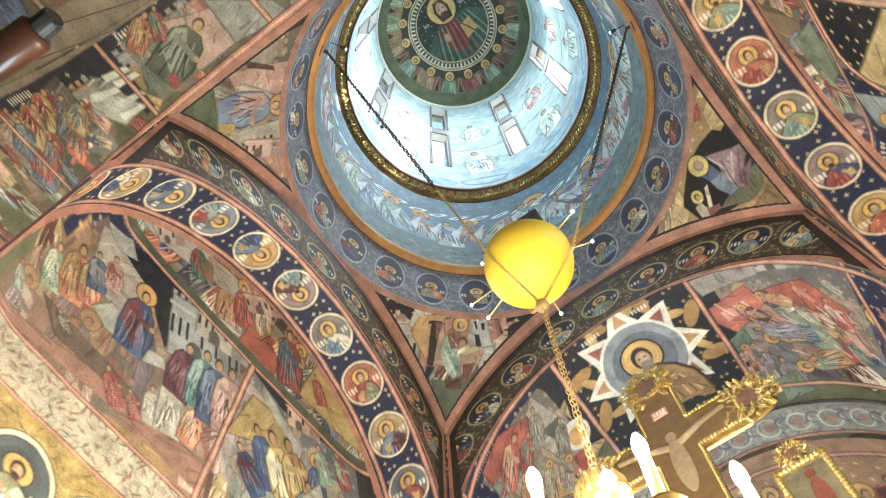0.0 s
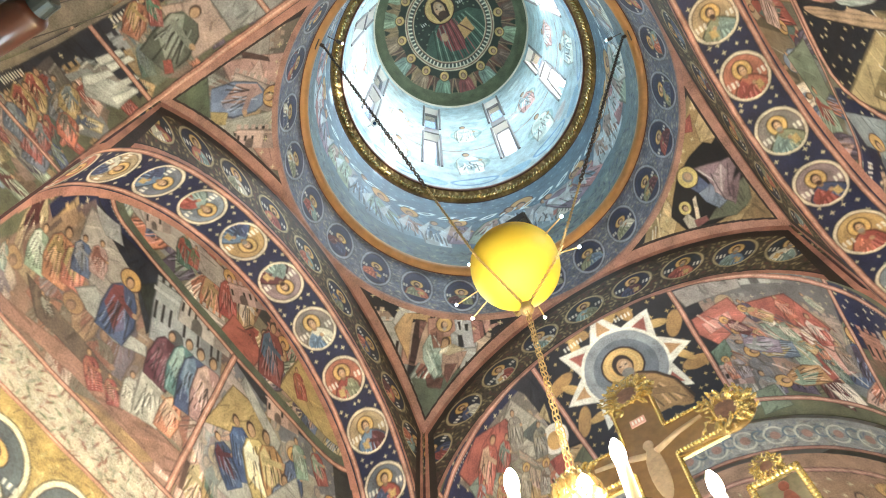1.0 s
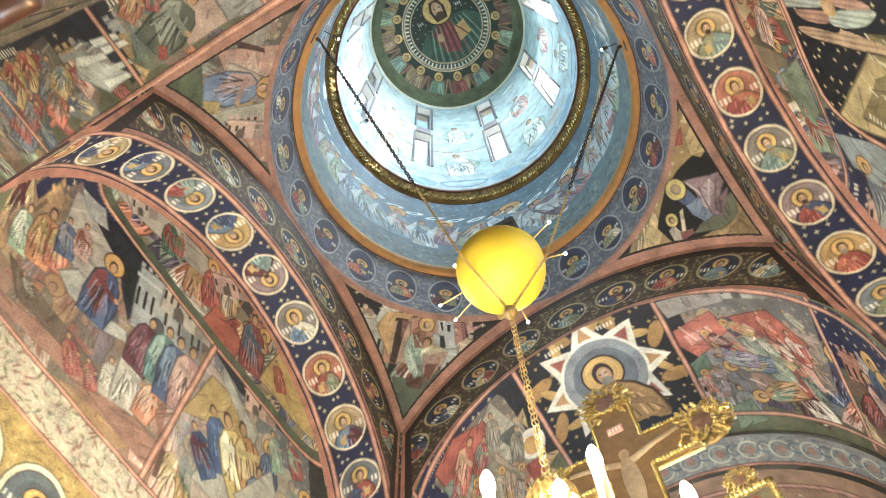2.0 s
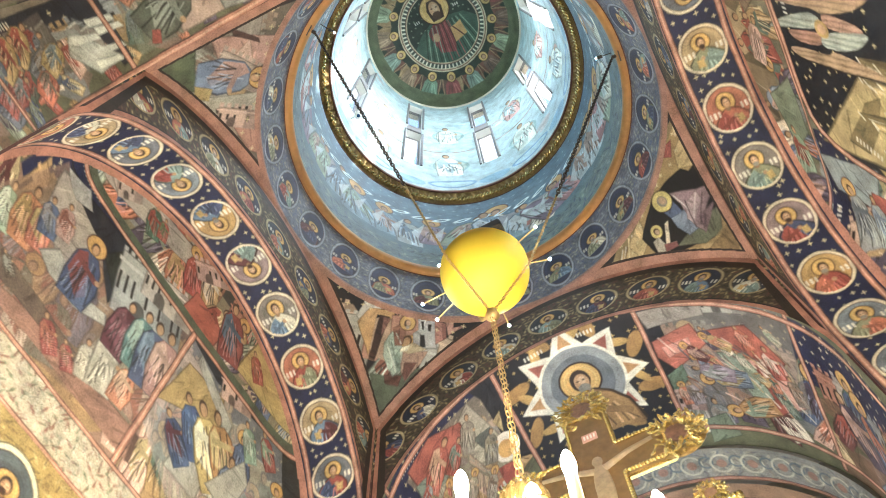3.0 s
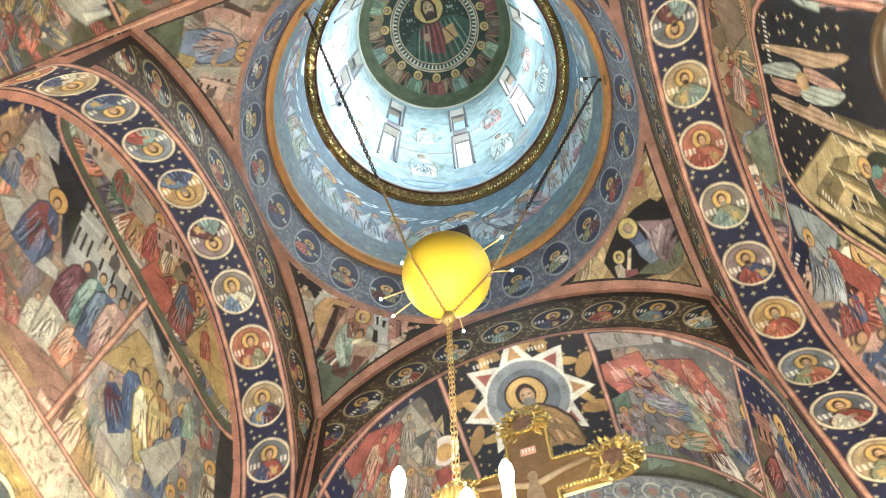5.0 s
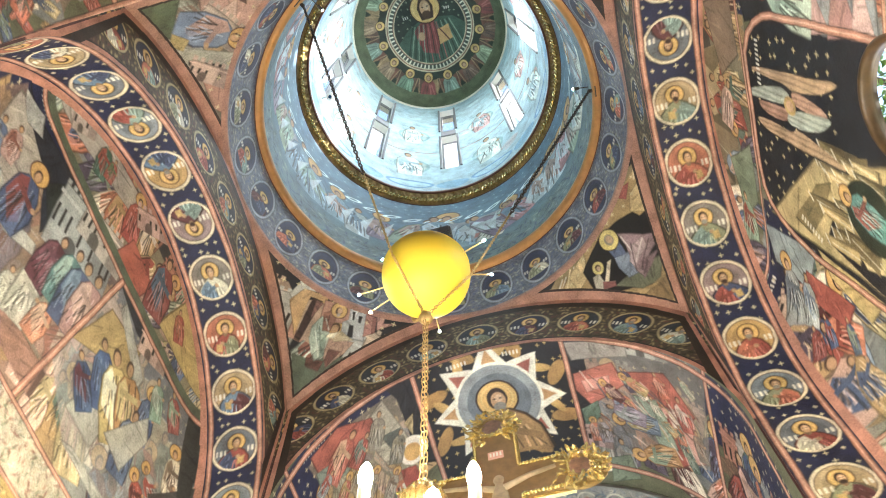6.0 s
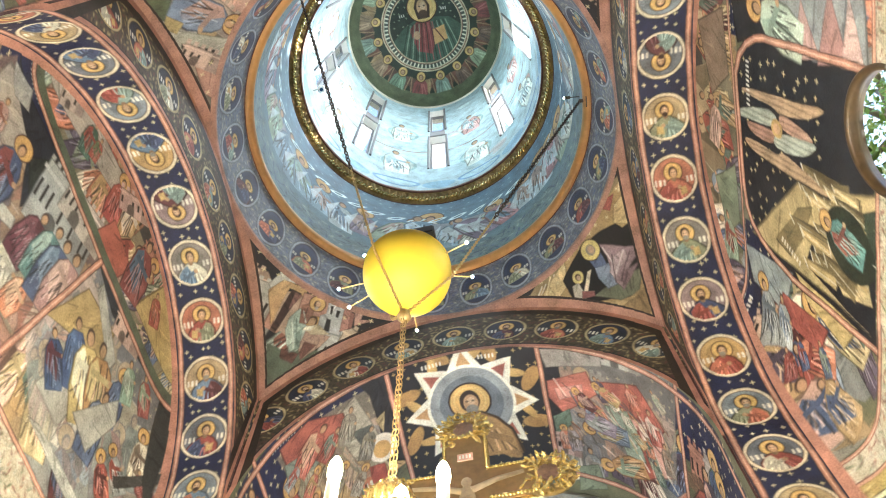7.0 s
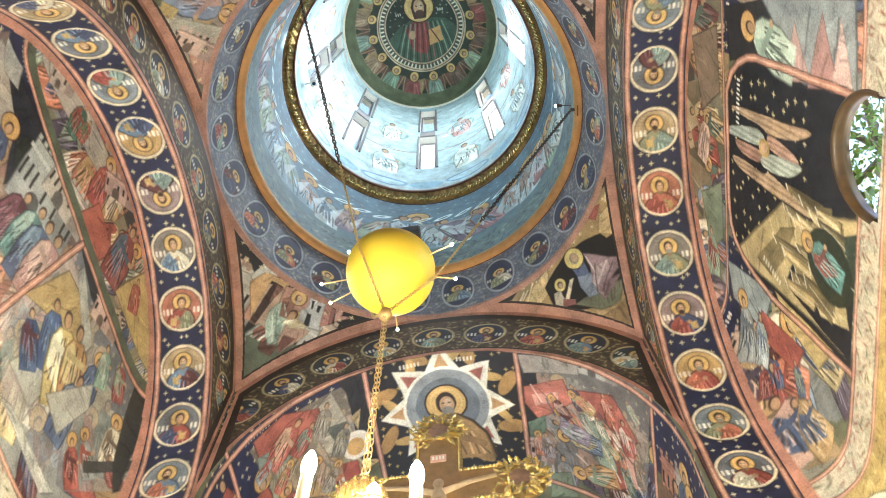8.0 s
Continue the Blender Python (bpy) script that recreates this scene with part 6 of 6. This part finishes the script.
# ---- chandelier ----
lamp = thing("chandelier", (0, 0, 4.22), "polished brass chandelier with nine lit candle bulbs", "chandelier")
lamp.scale = (0.84, 0.84, 1.1)
bm = bmesh.new()
lathe_bm(bm, [(0, 0.84), (0.05, 0.83), (0.1, 0.78), (0.13, 0.7), (0.09, 0.66), (0.04, 0.62), (0.035, 0.45), (0.08, 0.38), (0.11, 0.28), (0.06, 0.18), (0.04, 0.08), (0.12, 0.02), (0.16, -0.08), (0.12, -0.2), (0.04, -0.27), (0, -0.3)], seg=32)
part("stem", bm, BRASS, lamp, "", True)
bm = bmesh.new()
for k in range(14):
    a = 2 * math.pi * k / 14
    ball_bm(bm, (0.12 * math.cos(a), 0.12 * math.sin(a), 0.76), 0.04, 8, (0.5, 0.9, 1.6), Matrix.Rotation(a, 4, "Z"))
    ball_bm(bm, (0.08 * math.cos(a + 0.2), 0.08 * math.sin(a + 0.2), 0.83), 0.03, 8, (0.5, 0.9, 1.6), Matrix.Rotation(a, 4, "Z"))
part("crown", bm, BRASS, lamp, "leafy brass crown", True)
for k in range(9):
    a = radians(-95 + 40 * k)
    u = Vector((math.cos(a), math.sin(a), 0))
    bm = bmesh.new()
    pts = [u * (0.1 + 0.54 * t) + Vector((0, 0, 0.02 - 0.16 * math.sin(math.pi * t) - 0.02 * t)) for t in (i / 11 for i in range(12))]
    tube_bm(bm, pts, [0.02 - 0.006 * t for t in (i / 11 for i in range(12))], 10)
    arm = part("arm", bm, BRASS, lamp, "", True)
    c = u * 0.655 + Vector((0, 0, 0.0))
    bm = bmesh.new()
    lathe_bm(bm, [(0, 0), (0.025, 0.0), (0.05, 0.02), (0.095, 0.05), (0.1, 0.058), (0.092, 0.056), (0.04, 0.035), (0, 0.03)], c, 28)
    part("drip_pan", bm, BRASS, arm, "", True)
    bm = bmesh.new()
    lathe_bm(bm, [(0, 0.03), (0.027, 0.03), (0.026, 0.31), (0.022, 0.316), (0, 0.316)], c, 20)
    part("candle", bm, CANDLE, arm, "cream candle sleeve", True)
    bm = bmesh.new()
    lathe_bm(bm, [(0, 0.31), (0.016, 0.312), (0.028, 0.335), (0.031, 0.36), (0.026, 0.395), (0.012, 0.425), (0, 0.435)], c, 20)
    part("bulb", bm, BULB, arm, "glowing flame-shaped bulb", True)
# second tier of bulbs close to the stem
for k in range(4):
    a = radians(-60 + 90 * k)
    u = Vector((math.cos(a), math.sin(a), 0))
    bm = bmesh.new()
    tube_bm(bm, [u * 0.04 + Vector((0, 0, 0.5)), u * 0.12 + Vector((0, 0, 0.47)), u * 0.2 + Vector((0, 0, 0.52))], 0.013, 8)
    arm = part("upper_arm", bm, BRASS, lamp, "", True)
    bm = bmesh.new()
    lathe_bm(bm, [(0, 0), (0.03, 0.01), (0.085, 0.045), (0.09, 0.052), (0.03, 0.03), (0, 0.025)], u * 0.2 + Vector((0, 0, 0.52)), 24)
    part("drip_pan", bm, BRASS, arm, "", True)
    bm = bmesh.new()
    lathe_bm(bm, [(0, 0.02), (0.02, 0.03), (0.04, 0.07), (0.042, 0.1), (0.03, 0.15), (0, 0.19)], u * 0.2 + Vector((0, 0, 0.53)), 20)
    part("bulb", bm, BULB, arm, "glowing flame-shaped bulb", True)
for k in range(4):
    a = radians(-72 + 90 * k)
    d = bpy.data.lights.new("candle_light", "POINT")
    d.energy, d.color, d.shadow_soft_size = CANDLE_W, (1.0, 0.86, 0.66), 0.05
    o = new("candle_light", d)
    o.location = (0.55 * math.cos(a), 0.55 * math.sin(a), 4.66)

# ---- iconostasis with its cross ----
WOODP = material("brown_painted_panel", (0.2, 0.12, 0.05), 0.4, 0.2, scale=14, vary=0.35, bump=0.15)
screen = walls("wall_iconostasis", [(-2.2, 2.24, 0, 2.2, 2.42, 6.3)], GILT, "gilded wooden icon screen wall")
CROSS = Vector((0.0, 2.31, 6.3))
cross = thing("crucifix", CROSS, "carved gilded cross with leafy lobes over the icon screen", "cross")
cross.scale = (0.9, 0.9, 0.935)


def cross_outline(hw, grow=0.0):
    """Outline of the cross board in x, z, from its foot."""
    w, g = hw, grow
    return [(-w - g, 0), (w + g, 0), (w + g, 1.87 - w - g), (0.66 + g, 1.87 - w - g), (0.66 + g, 1.87 + w + g), (w + g, 1.87 + w + g), (w + g, 2.62 + g), (-w - g, 2.62 + g), (-w - g, 1.87 + w + g), (-0.66 - g, 1.87 + w + g), (-0.66 - g, 1.87 - w - g), (-w - g, 1.87 - w - g)]


def slab(out, y0, y1):
    bm = bmesh.new()
    a = [bm.verts.new((x, y0, z)) for x, z in out]
    b = [bm.verts.new((x, y1, z)) for x, z in out]
    bm.faces.new(a)
    bm.faces.new(b[::-1])
    for k in range(len(out)):
        j = (k + 1) % len(out)
        bm.faces.new((a[k], b[k], b[j], a[j]))
    bmesh.ops.recalc_face_normals(bm, faces=bm.faces)
    return bm


part("board", slab(cross_outline(0.2), -0.02, 0.03), WOODP, cross, "brown painted cross board")
part("backing", slab(cross_outline(0.2, 0.035), 0.035, 0.07), GILT, cross)
# twisted gold edging
out = cross_outline(0.2, 0.012)
for k in range(1, len(out)):
    (x0, z0), (x1, z1) = out[k], out[(k + 1) % len(out)]
    bm = bmesh.new()
    n = max(3, int(math.hypot(x1 - x0, z1 - z0) / 0.034))
    for i in range(n):
        t = (i + 0.5) / n
        ball_bm(bm, (x0 + (x1 - x0) * t, -0.03, z0 + (z1 - z0) * t), 0.021, 8, (1.0, 1.0, 1.0))
    part("edging", bm, GILT, cross, "beaded gold edging", True)


bm = bmesh.new()
top = [(-1.3, 0.0), (-0.8, 0.42), (-0.2, 0.62), (0.25, 0.45), (0.5, 0.6), (0.9, 0.35), (1.35, 0.0)]
outline = top + [(x, -z) for x, z in top[-2:0:-1]]
fv = [bm.verts.new((x, -0.12 + 0.22 * abs(z), z)) for x, z in outline]
ridge, back = bm.verts.new((0.1, -0.48, 0)), bm.verts.new((0.0, 0.22, 0))
for k in range(len(fv)):
    bm.faces.new((fv[k], fv[(k + 1) % len(fv)], ridge))
    bm.faces.new((fv[(k + 1) % len(fv)], fv[k], back))
bmesh.ops.recalc_face_normals(bm, faces=bm.faces)
LEAF_MESH = bpy.data.meshes.new("leaf")
bm.to_mesh(LEAF_MESH)
bm.free()
LEAF_MESH.materials.append(GILT)


def lobe(cx, cz, r, parent, seed, open_to):
    """A leafy carved gold wreath round a small painted disc."""
    rng = random.Random(seed)
    bm = bmesh.new()
    lathe = [(0, 0.0), (r * 0.42, 0.0), (r * 0.42, 0.03), (0, 0.03)]
    lathe_bm(bm, lathe, seg=28)
    bmesh.ops.rotate(bm, verts=bm.verts[:], cent=(0, 0, 0), matrix=Matrix.Rotation(math.pi / 2, 3, "X"))
    bmesh.ops.translate(bm, verts=bm.verts[:], vec=(cx, -0.01, cz))
    disc = part("medallion", bm, material("lobe_paint", (0.17, 0.09, 0.06), 0.5, scale=22, vary=0.8), parent, "small painted medallion")
    bm = bmesh.new()
    tube_bm(bm, [(cx + 0.75 * r * math.cos(t), 0.0, cz + 0.75 * r * math.sin(t)) for t in (2 * math.pi * k / 40 for k in range(41))], 0.3 * r, 6, False)
    for v in bm.verts:
        v.co.y = 0.02 + v.co.y * 0.25
    wreath = part("carved_wreath", bm, DARKGILT, parent, "leafy carved gold wreath", True)
    for ring, (rr, n, ln) in enumerate(((0.46, 16, 0.11), (0.62, 20, 0.12), (0.78, 24, 0.13), (0.93, 28, 0.13), (1.07, 30, 0.11))):
        for k in range(n):
            a = 2 * math.pi * (k + 0.5 * ring) / n + rng.uniform(-0.14, 0.14)
            if abs((a - open_to + math.pi) % (2 * math.pi) - math.pi) < 0.42 and ring > 1:
                continue
            rr2 = rr * rng.uniform(0.92, 1.06)
            leaf = new("leaf", LEAF_MESH)
            leaf.parent = wreath
            size = ln * r * rng.uniform(0.85, 1.25)
            leaf.matrix_local = (Matrix.Translation((cx + rr2 * r * math.cos(a), -0.025 - 0.03 * (ring in (1, 2, 3)) + rng.uniform(-0.015, 0.015), cz + rr2 * r * math.sin(a)))
                                 @ Matrix.Rotation(-a + rng.uniform(-0.7, 0.7), 4, "Y") @ Matrix.Rotation(rng.uniform(-1.1, 1.1), 4, "X") @ Matrix.Rotation(rng.uniform(-0.8, 0.8), 4, "Z") @ Matrix.Diagonal((size, size, size, 1)))
    return disc


lobe(0, 2.76, 0.265, cross, 1, -math.pi / 2)
lobe(0.78, 1.87, 0.265, cross, 2, math.pi)
lobe(-0.78, 1.87, 0.265, cross, 3, 0)
# plain pale form on the board and a small plate above it
FORM = material("pale_painted_form", (0.3, 0.23, 0.15), 0.5, scale=18, vary=0.4)
bm = bmesh.new()
ball_bm(bm, (0, -0.022, 1.55), 0.12, 16, (0.75, 0.1, 3.0))
ball_bm(bm, (0, -0.022, 1.93), 0.06, 12, (0.9, 0.2, 1.2))
for sg in (-1, 1):
    tube_bm(bm, [(sg * 0.05, -0.025, 1.8), (sg * 0.3, -0.025, 1.9), (sg * 0.56, -0.025, 1.95)], [0.035, 0.028, 0.02], 8)
part("painted_form", bm, FORM, cross, "plain pale painted shape", True)
part("plate", bevel_box(-0.08, -0.032, 2.25, 0.08, -0.02, 2.36), material("plate_paint", (0.62, 0.36, 0.3), 0.5), cross)
bm = bmesh.new()
for k in range(4):
    box_bm(bm, -0.06 + k * 0.034, -0.036, 2.28, -0.042 + k * 0.034, -0.03, 2.33)
part("plate_marks", bm, WHITEPAINT, cross)

# framed side icon beside the cross
icon = thing("framed_icon", (0.74, 2.31, 6.3), "small gold-framed icon panel standing on the icon screen", "icon")
icon.scale = (0.9, 0.9, 0.95)
part("panel", bevel_box(-0.17, -0.02, 0.22, 0.17, 0.02, 0.84), material("icon_paint", (0.13, 0.12, 0.08), 0.45, scale=9, vary=0.8), icon, "dim painted panel")
bm = bmesh.new()
ball_bm(bm, (0.03, -0.022, 0.5), 0.1, 14, (0.7, 0.1, 2.2))
ball_bm(bm, (0.03, -0.022, 0.76), 0.045, 10, (1, 0.2, 1.2))
part("painted_form", bm, material("icon_red", (0.16, 0.05, 0.035), 0.5, scale=20, vary=0.6), icon, "", True)
for x0, z0, x1, z1 in ((-0.2, 0.2, -0.2, 0.88), (0.2, 0.2, 0.2, 0.88), (-0.2, 0.88, 0.2, 0.88), (-0.2, 0.2, 0.2, 0.2)):
    bm = bmesh.new()
    n = max(3, int(math.hypot(x1 - x0, z1 - z0) / 0.04))
    for i in range(n + 1):
        ball_bm(bm, (x0 + (x1 - x0) * i / n, -0.03, z0 + (z1 - z0) * i / n), 0.034, 8)
    part("frame_bar", bm, GILT, icon, "", True)
lobe(0, 1.0, 0.13, icon, 7, -math.pi / 2)
part("foot", bevel_box(-0.06, -0.02, 0, 0.06, 0.02, 0.2), GILT, icon)

# ---- drum windows ----
for n in range(8):
    c = n * math.pi / 4 + WIN_A
    turn = Matrix.Rotation(-c, 4, "Z")
    win = new("window_%d" % (n + 1))
    win.matrix_world = turn
    tagged(win, "narrow white-framed drum window in two lights", "window", kind="structure")
    for z0, z1 in WIN_Z:
        r = (drum_r(z0) + drum_r(z1)) / 2 + 0.08
        bm = bmesh.new()
        hw2 = r * math.tan(WIN_W) - 0.004
        box_bm(bm, -hw2, r, z0, -hw2 + 0.035, r + 0.05, z1)
        box_bm(bm, hw2 - 0.035, r, z0, hw2, r + 0.05, z1)
        box_bm(bm, -hw2 + 0.035, r, z0, hw2 - 0.035, r + 0.05, z0 + 0.04)
        box_bm(bm, -hw2 + 0.035, r, z1 - 0.04, hw2 - 0.035, r + 0.05, z1)
        fr = part("window_frame", bm, FRAME, win)
        bm = bmesh.new()
        box_bm(bm, -hw2 + 0.035, r + 0.02, z0 + 0.04, hw2 - 0.035, r + 0.026, z1 - 0.04)
        pane = part("pane", bm, GLASS, fr)
        pane.visible_shadow = False
        # architrave standing just proud of the painted drum
        for sg in (-1, 1):
            bm = bmesh.new()
            ra, rb = drum_r(z0) - 0.012, drum_r(z1) - 0.012
            w0, w1 = drum_r(z0) * math.sin(WIN_W), drum_r(z1) * math.sin(WIN_W)
            tube_bm(bm, [(sg * (w0 + 0.02), ra * math.cos(WIN_W), z0), (sg * (w1 + 0.02), rb * math.cos(WIN_W), z1)], 0.022, 6)
            part("architrave", bm, FRAME, win)

    zm, w = (WIN_Z[0][1] + WIN_Z[1][0]) / 2, drum_r(17.8) * math.sin(WIN_W)
    part("transom", bevel_box(-w, drum_r(17.8) - 0.02, zm - 0.17, w, drum_r(17.8) + 0.03, zm + 0.17, 0.01), FRAME, win, "grey painted panel between the two lights")

# ---- half-round window of the south side apse ----
RIM = material("brown_window_rim", (0.06, 0.037, 0.017), 0.4, scale=14, vary=0.4)
win = new("window_9")
win.location = (3.15, -0.41, 7.31)
win.scale = (1.1, 1.1, 1.1)
tagged(win, "half-round window with brown splayed rim", "window", kind="structure")
bm = bmesh.new()
n = 40
rings = []
for dx, r in ((-0.005, 0.40), (-0.015, 0.385), (0.0, 0.36), (0.06, 0.355), (0.07, 0.42), (0.03, 0.42)):
    rings.append([bm.verts.new((dx + 0.02 - (r * math.sin(math.pi * k / n)) * (0.131 if dx < 0.02 else 0.08), r * math.cos(math.pi * k / n), r * math.sin(math.pi * k / n) - 0.06 * (k in (0, n)))) for k in range(n + 1)])
for a, b in zip(rings, rings[1:]):
    for k in range(n):
        bm.faces.new((a[k], a[k + 1], b[k + 1], b[k]))
part("window_frame", bm, RIM, win, "brown painted splayed rim", True)
bm = bmesh.new()
v = [bm.verts.new((0.055 - 0.35 * 0.08 * math.sin(math.pi * k / n), 0.35 * math.cos(math.pi * k / n), 0.35 * math.sin(math.pi * k / n))) for k in range(n + 1)]
bm.faces.new(v)
pane = part("pane", bm, GLASS, win)
pane.visible_shadow = False

# ---- tree outside the half-round window ----
tree = thing("tree", (6.9, 2.3, 0), "leafy green tree outside the window", "tree")
bm = bmesh.new()
tube_bm(bm, [(0, 0, -0.2), (0.05, 0.1, 4), (-0.1, 0, 8), (-0.4, -0.2, 12), (-0.6, -0.3, 16)], [0.3, 0.25, 0.2, 0.13, 0.04], 12)
rng = random.Random(9)
tips = []
for k in range(16):
    z = 8 + k * 0.5
    a = k * 2.4
    l = rng.uniform(1.6, 3.2)
    p0 = Vector((-0.1 - 0.06 * (z - 8), 0, z))
    p1 = p0 + Vector((l * math.cos(a), l * math.sin(a), rng.uniform(0.5, 1.5)))
    tube_bm(bm, [p0, (p0 + p1) / 2 + Vector((0, 0, 0.2)), p1], [0.08, 0.05, 0.015], 6)
    tips += [p0.lerp(p1, t) for t in (0.4, 0.6, 0.8, 1.0)]
part("trunk", bm, BARK, tree, "", True)
vs, fs = [], []
for k in range(9000):
    p = rng.choice(tips) + Vector((rng.gauss(0, 0.5), rng.gauss(0, 0.5), rng.gauss(0, 0.45)))
    e = Euler((rng.uniform(0, 6.3), rng.uniform(0, 6.3), rng.uniform(0, 6.3))).to_matrix()
    s = rng.uniform(0.05, 0.1)
    i = len(vs)
    vs += [tuple(p + e @ Vector(q)) for q in ((-s, 0, 0), (0, -s * 0.5, s * 0.1), (s, 0, 0), (0, s * 0.5, s * 0.1))]
    fs.append((i, i + 1, i + 2, i + 3))
me = bpy.data.meshes.new("crown")
me.from_pydata(vs, [], fs)
me.materials.append(LEAF)
crown = new("crown", me)
crown.parent = tree
walls("ground", [(-400, -400, -0.6, 400, 400, -0.25)], material("grass_ground", (0.07, 0.1, 0.04), 0.9, scale=0.5, vary=0.4), "green ground round the church")

# ---- small fittings in the dome ----
for x, y, z in ((-0.87, -1.55, 12.3), (1.80, 0.16, 12.3)):
    u = Vector((x, y, 0)).normalized()
    s = thing("spot_lamp", (x, y, z), "small lit spot lamp by the chain bracket", "lamp", "spot lamps in the dome")
    bm = bmesh.new()
    tube_bm(bm, [u * 0.05, u * -0.02], 0.02, 10)
    body = part("housing", bm, IRON, s)
    bm = bmesh.new()
    tube_bm(bm, [u * 0.05, u * 0.16 + Vector((0, 0, -0.02))], 0.006, 6)
    part("arm", bm, IRON, s)
    bm = bmesh.new()
    ball_bm(bm, u * -0.022, 0.013, 10)
    part("led", bm, LED, body, "glowing white point lamp")
cambox = thing("security_camera", (-1.66, -0.03, 15.35), "small white camera on a drum wall bracket", "camera")
bm = bmesh.new()
tube_bm(bm, [(-0.1, 0, 0.02), (0.06, 0, 0.0)], 0.012, 8)
part("arm", bm, WHITEPAINT, cambox)
part("housing", bevel_box(0.0, -0.05, -0.05, 0.09, 0.05, 0.04, 0.008), WHITEPAINT, cambox)
bm = bmesh.new()
tube_bm(bm, [(0.045, 0, -0.05), (0.045, 0, -0.062)], 0.028, 12)
part("lens", bm, material("blue_lens", (0.03, 0.08, 0.16), 0.2), cambox, "dark blue glass lens")

# brown lacquered lamp hung over the nave
nave = thing("nave_lamp", (-0.9, -2.85, 6.3), "glossy brown lacquered cylinder lamp hung over the nave", "lamp")
nave.scale = (0.7, 0.7, 0.7)
bm = bmesh.new()
tube_bm(bm, [(-0.16, 0, 0), (-0.19, 0, 0), (-0.2, 0, 0), (-1.0, -0.06, 0), (-1.02, -0.06, 0)], [0.1, 0.128, 0.135, 0.135, 0.12], 32)
part("body", bm, BROWN, nave, "", True)
bm = bmesh.new()
tube_bm(bm, [(-0.02, 0, 0), (-0.03, 0, 0), (-0.155, 0, 0)], [0.07, 0.085, 0.09], 24)
part("end_cap", bm, material("dark_metal_cap", (0.03, 0.04, 0.04), 0.35, 0.5), nave)
for dx in (-0.25, -0.85):
    bm = bmesh.new()
    tube_bm(bm, [(dx, -0.03, 0.12), (dx, -0.03, 3.0)], 0.006, 6)
    part("hanger", bm, IRON, nave)
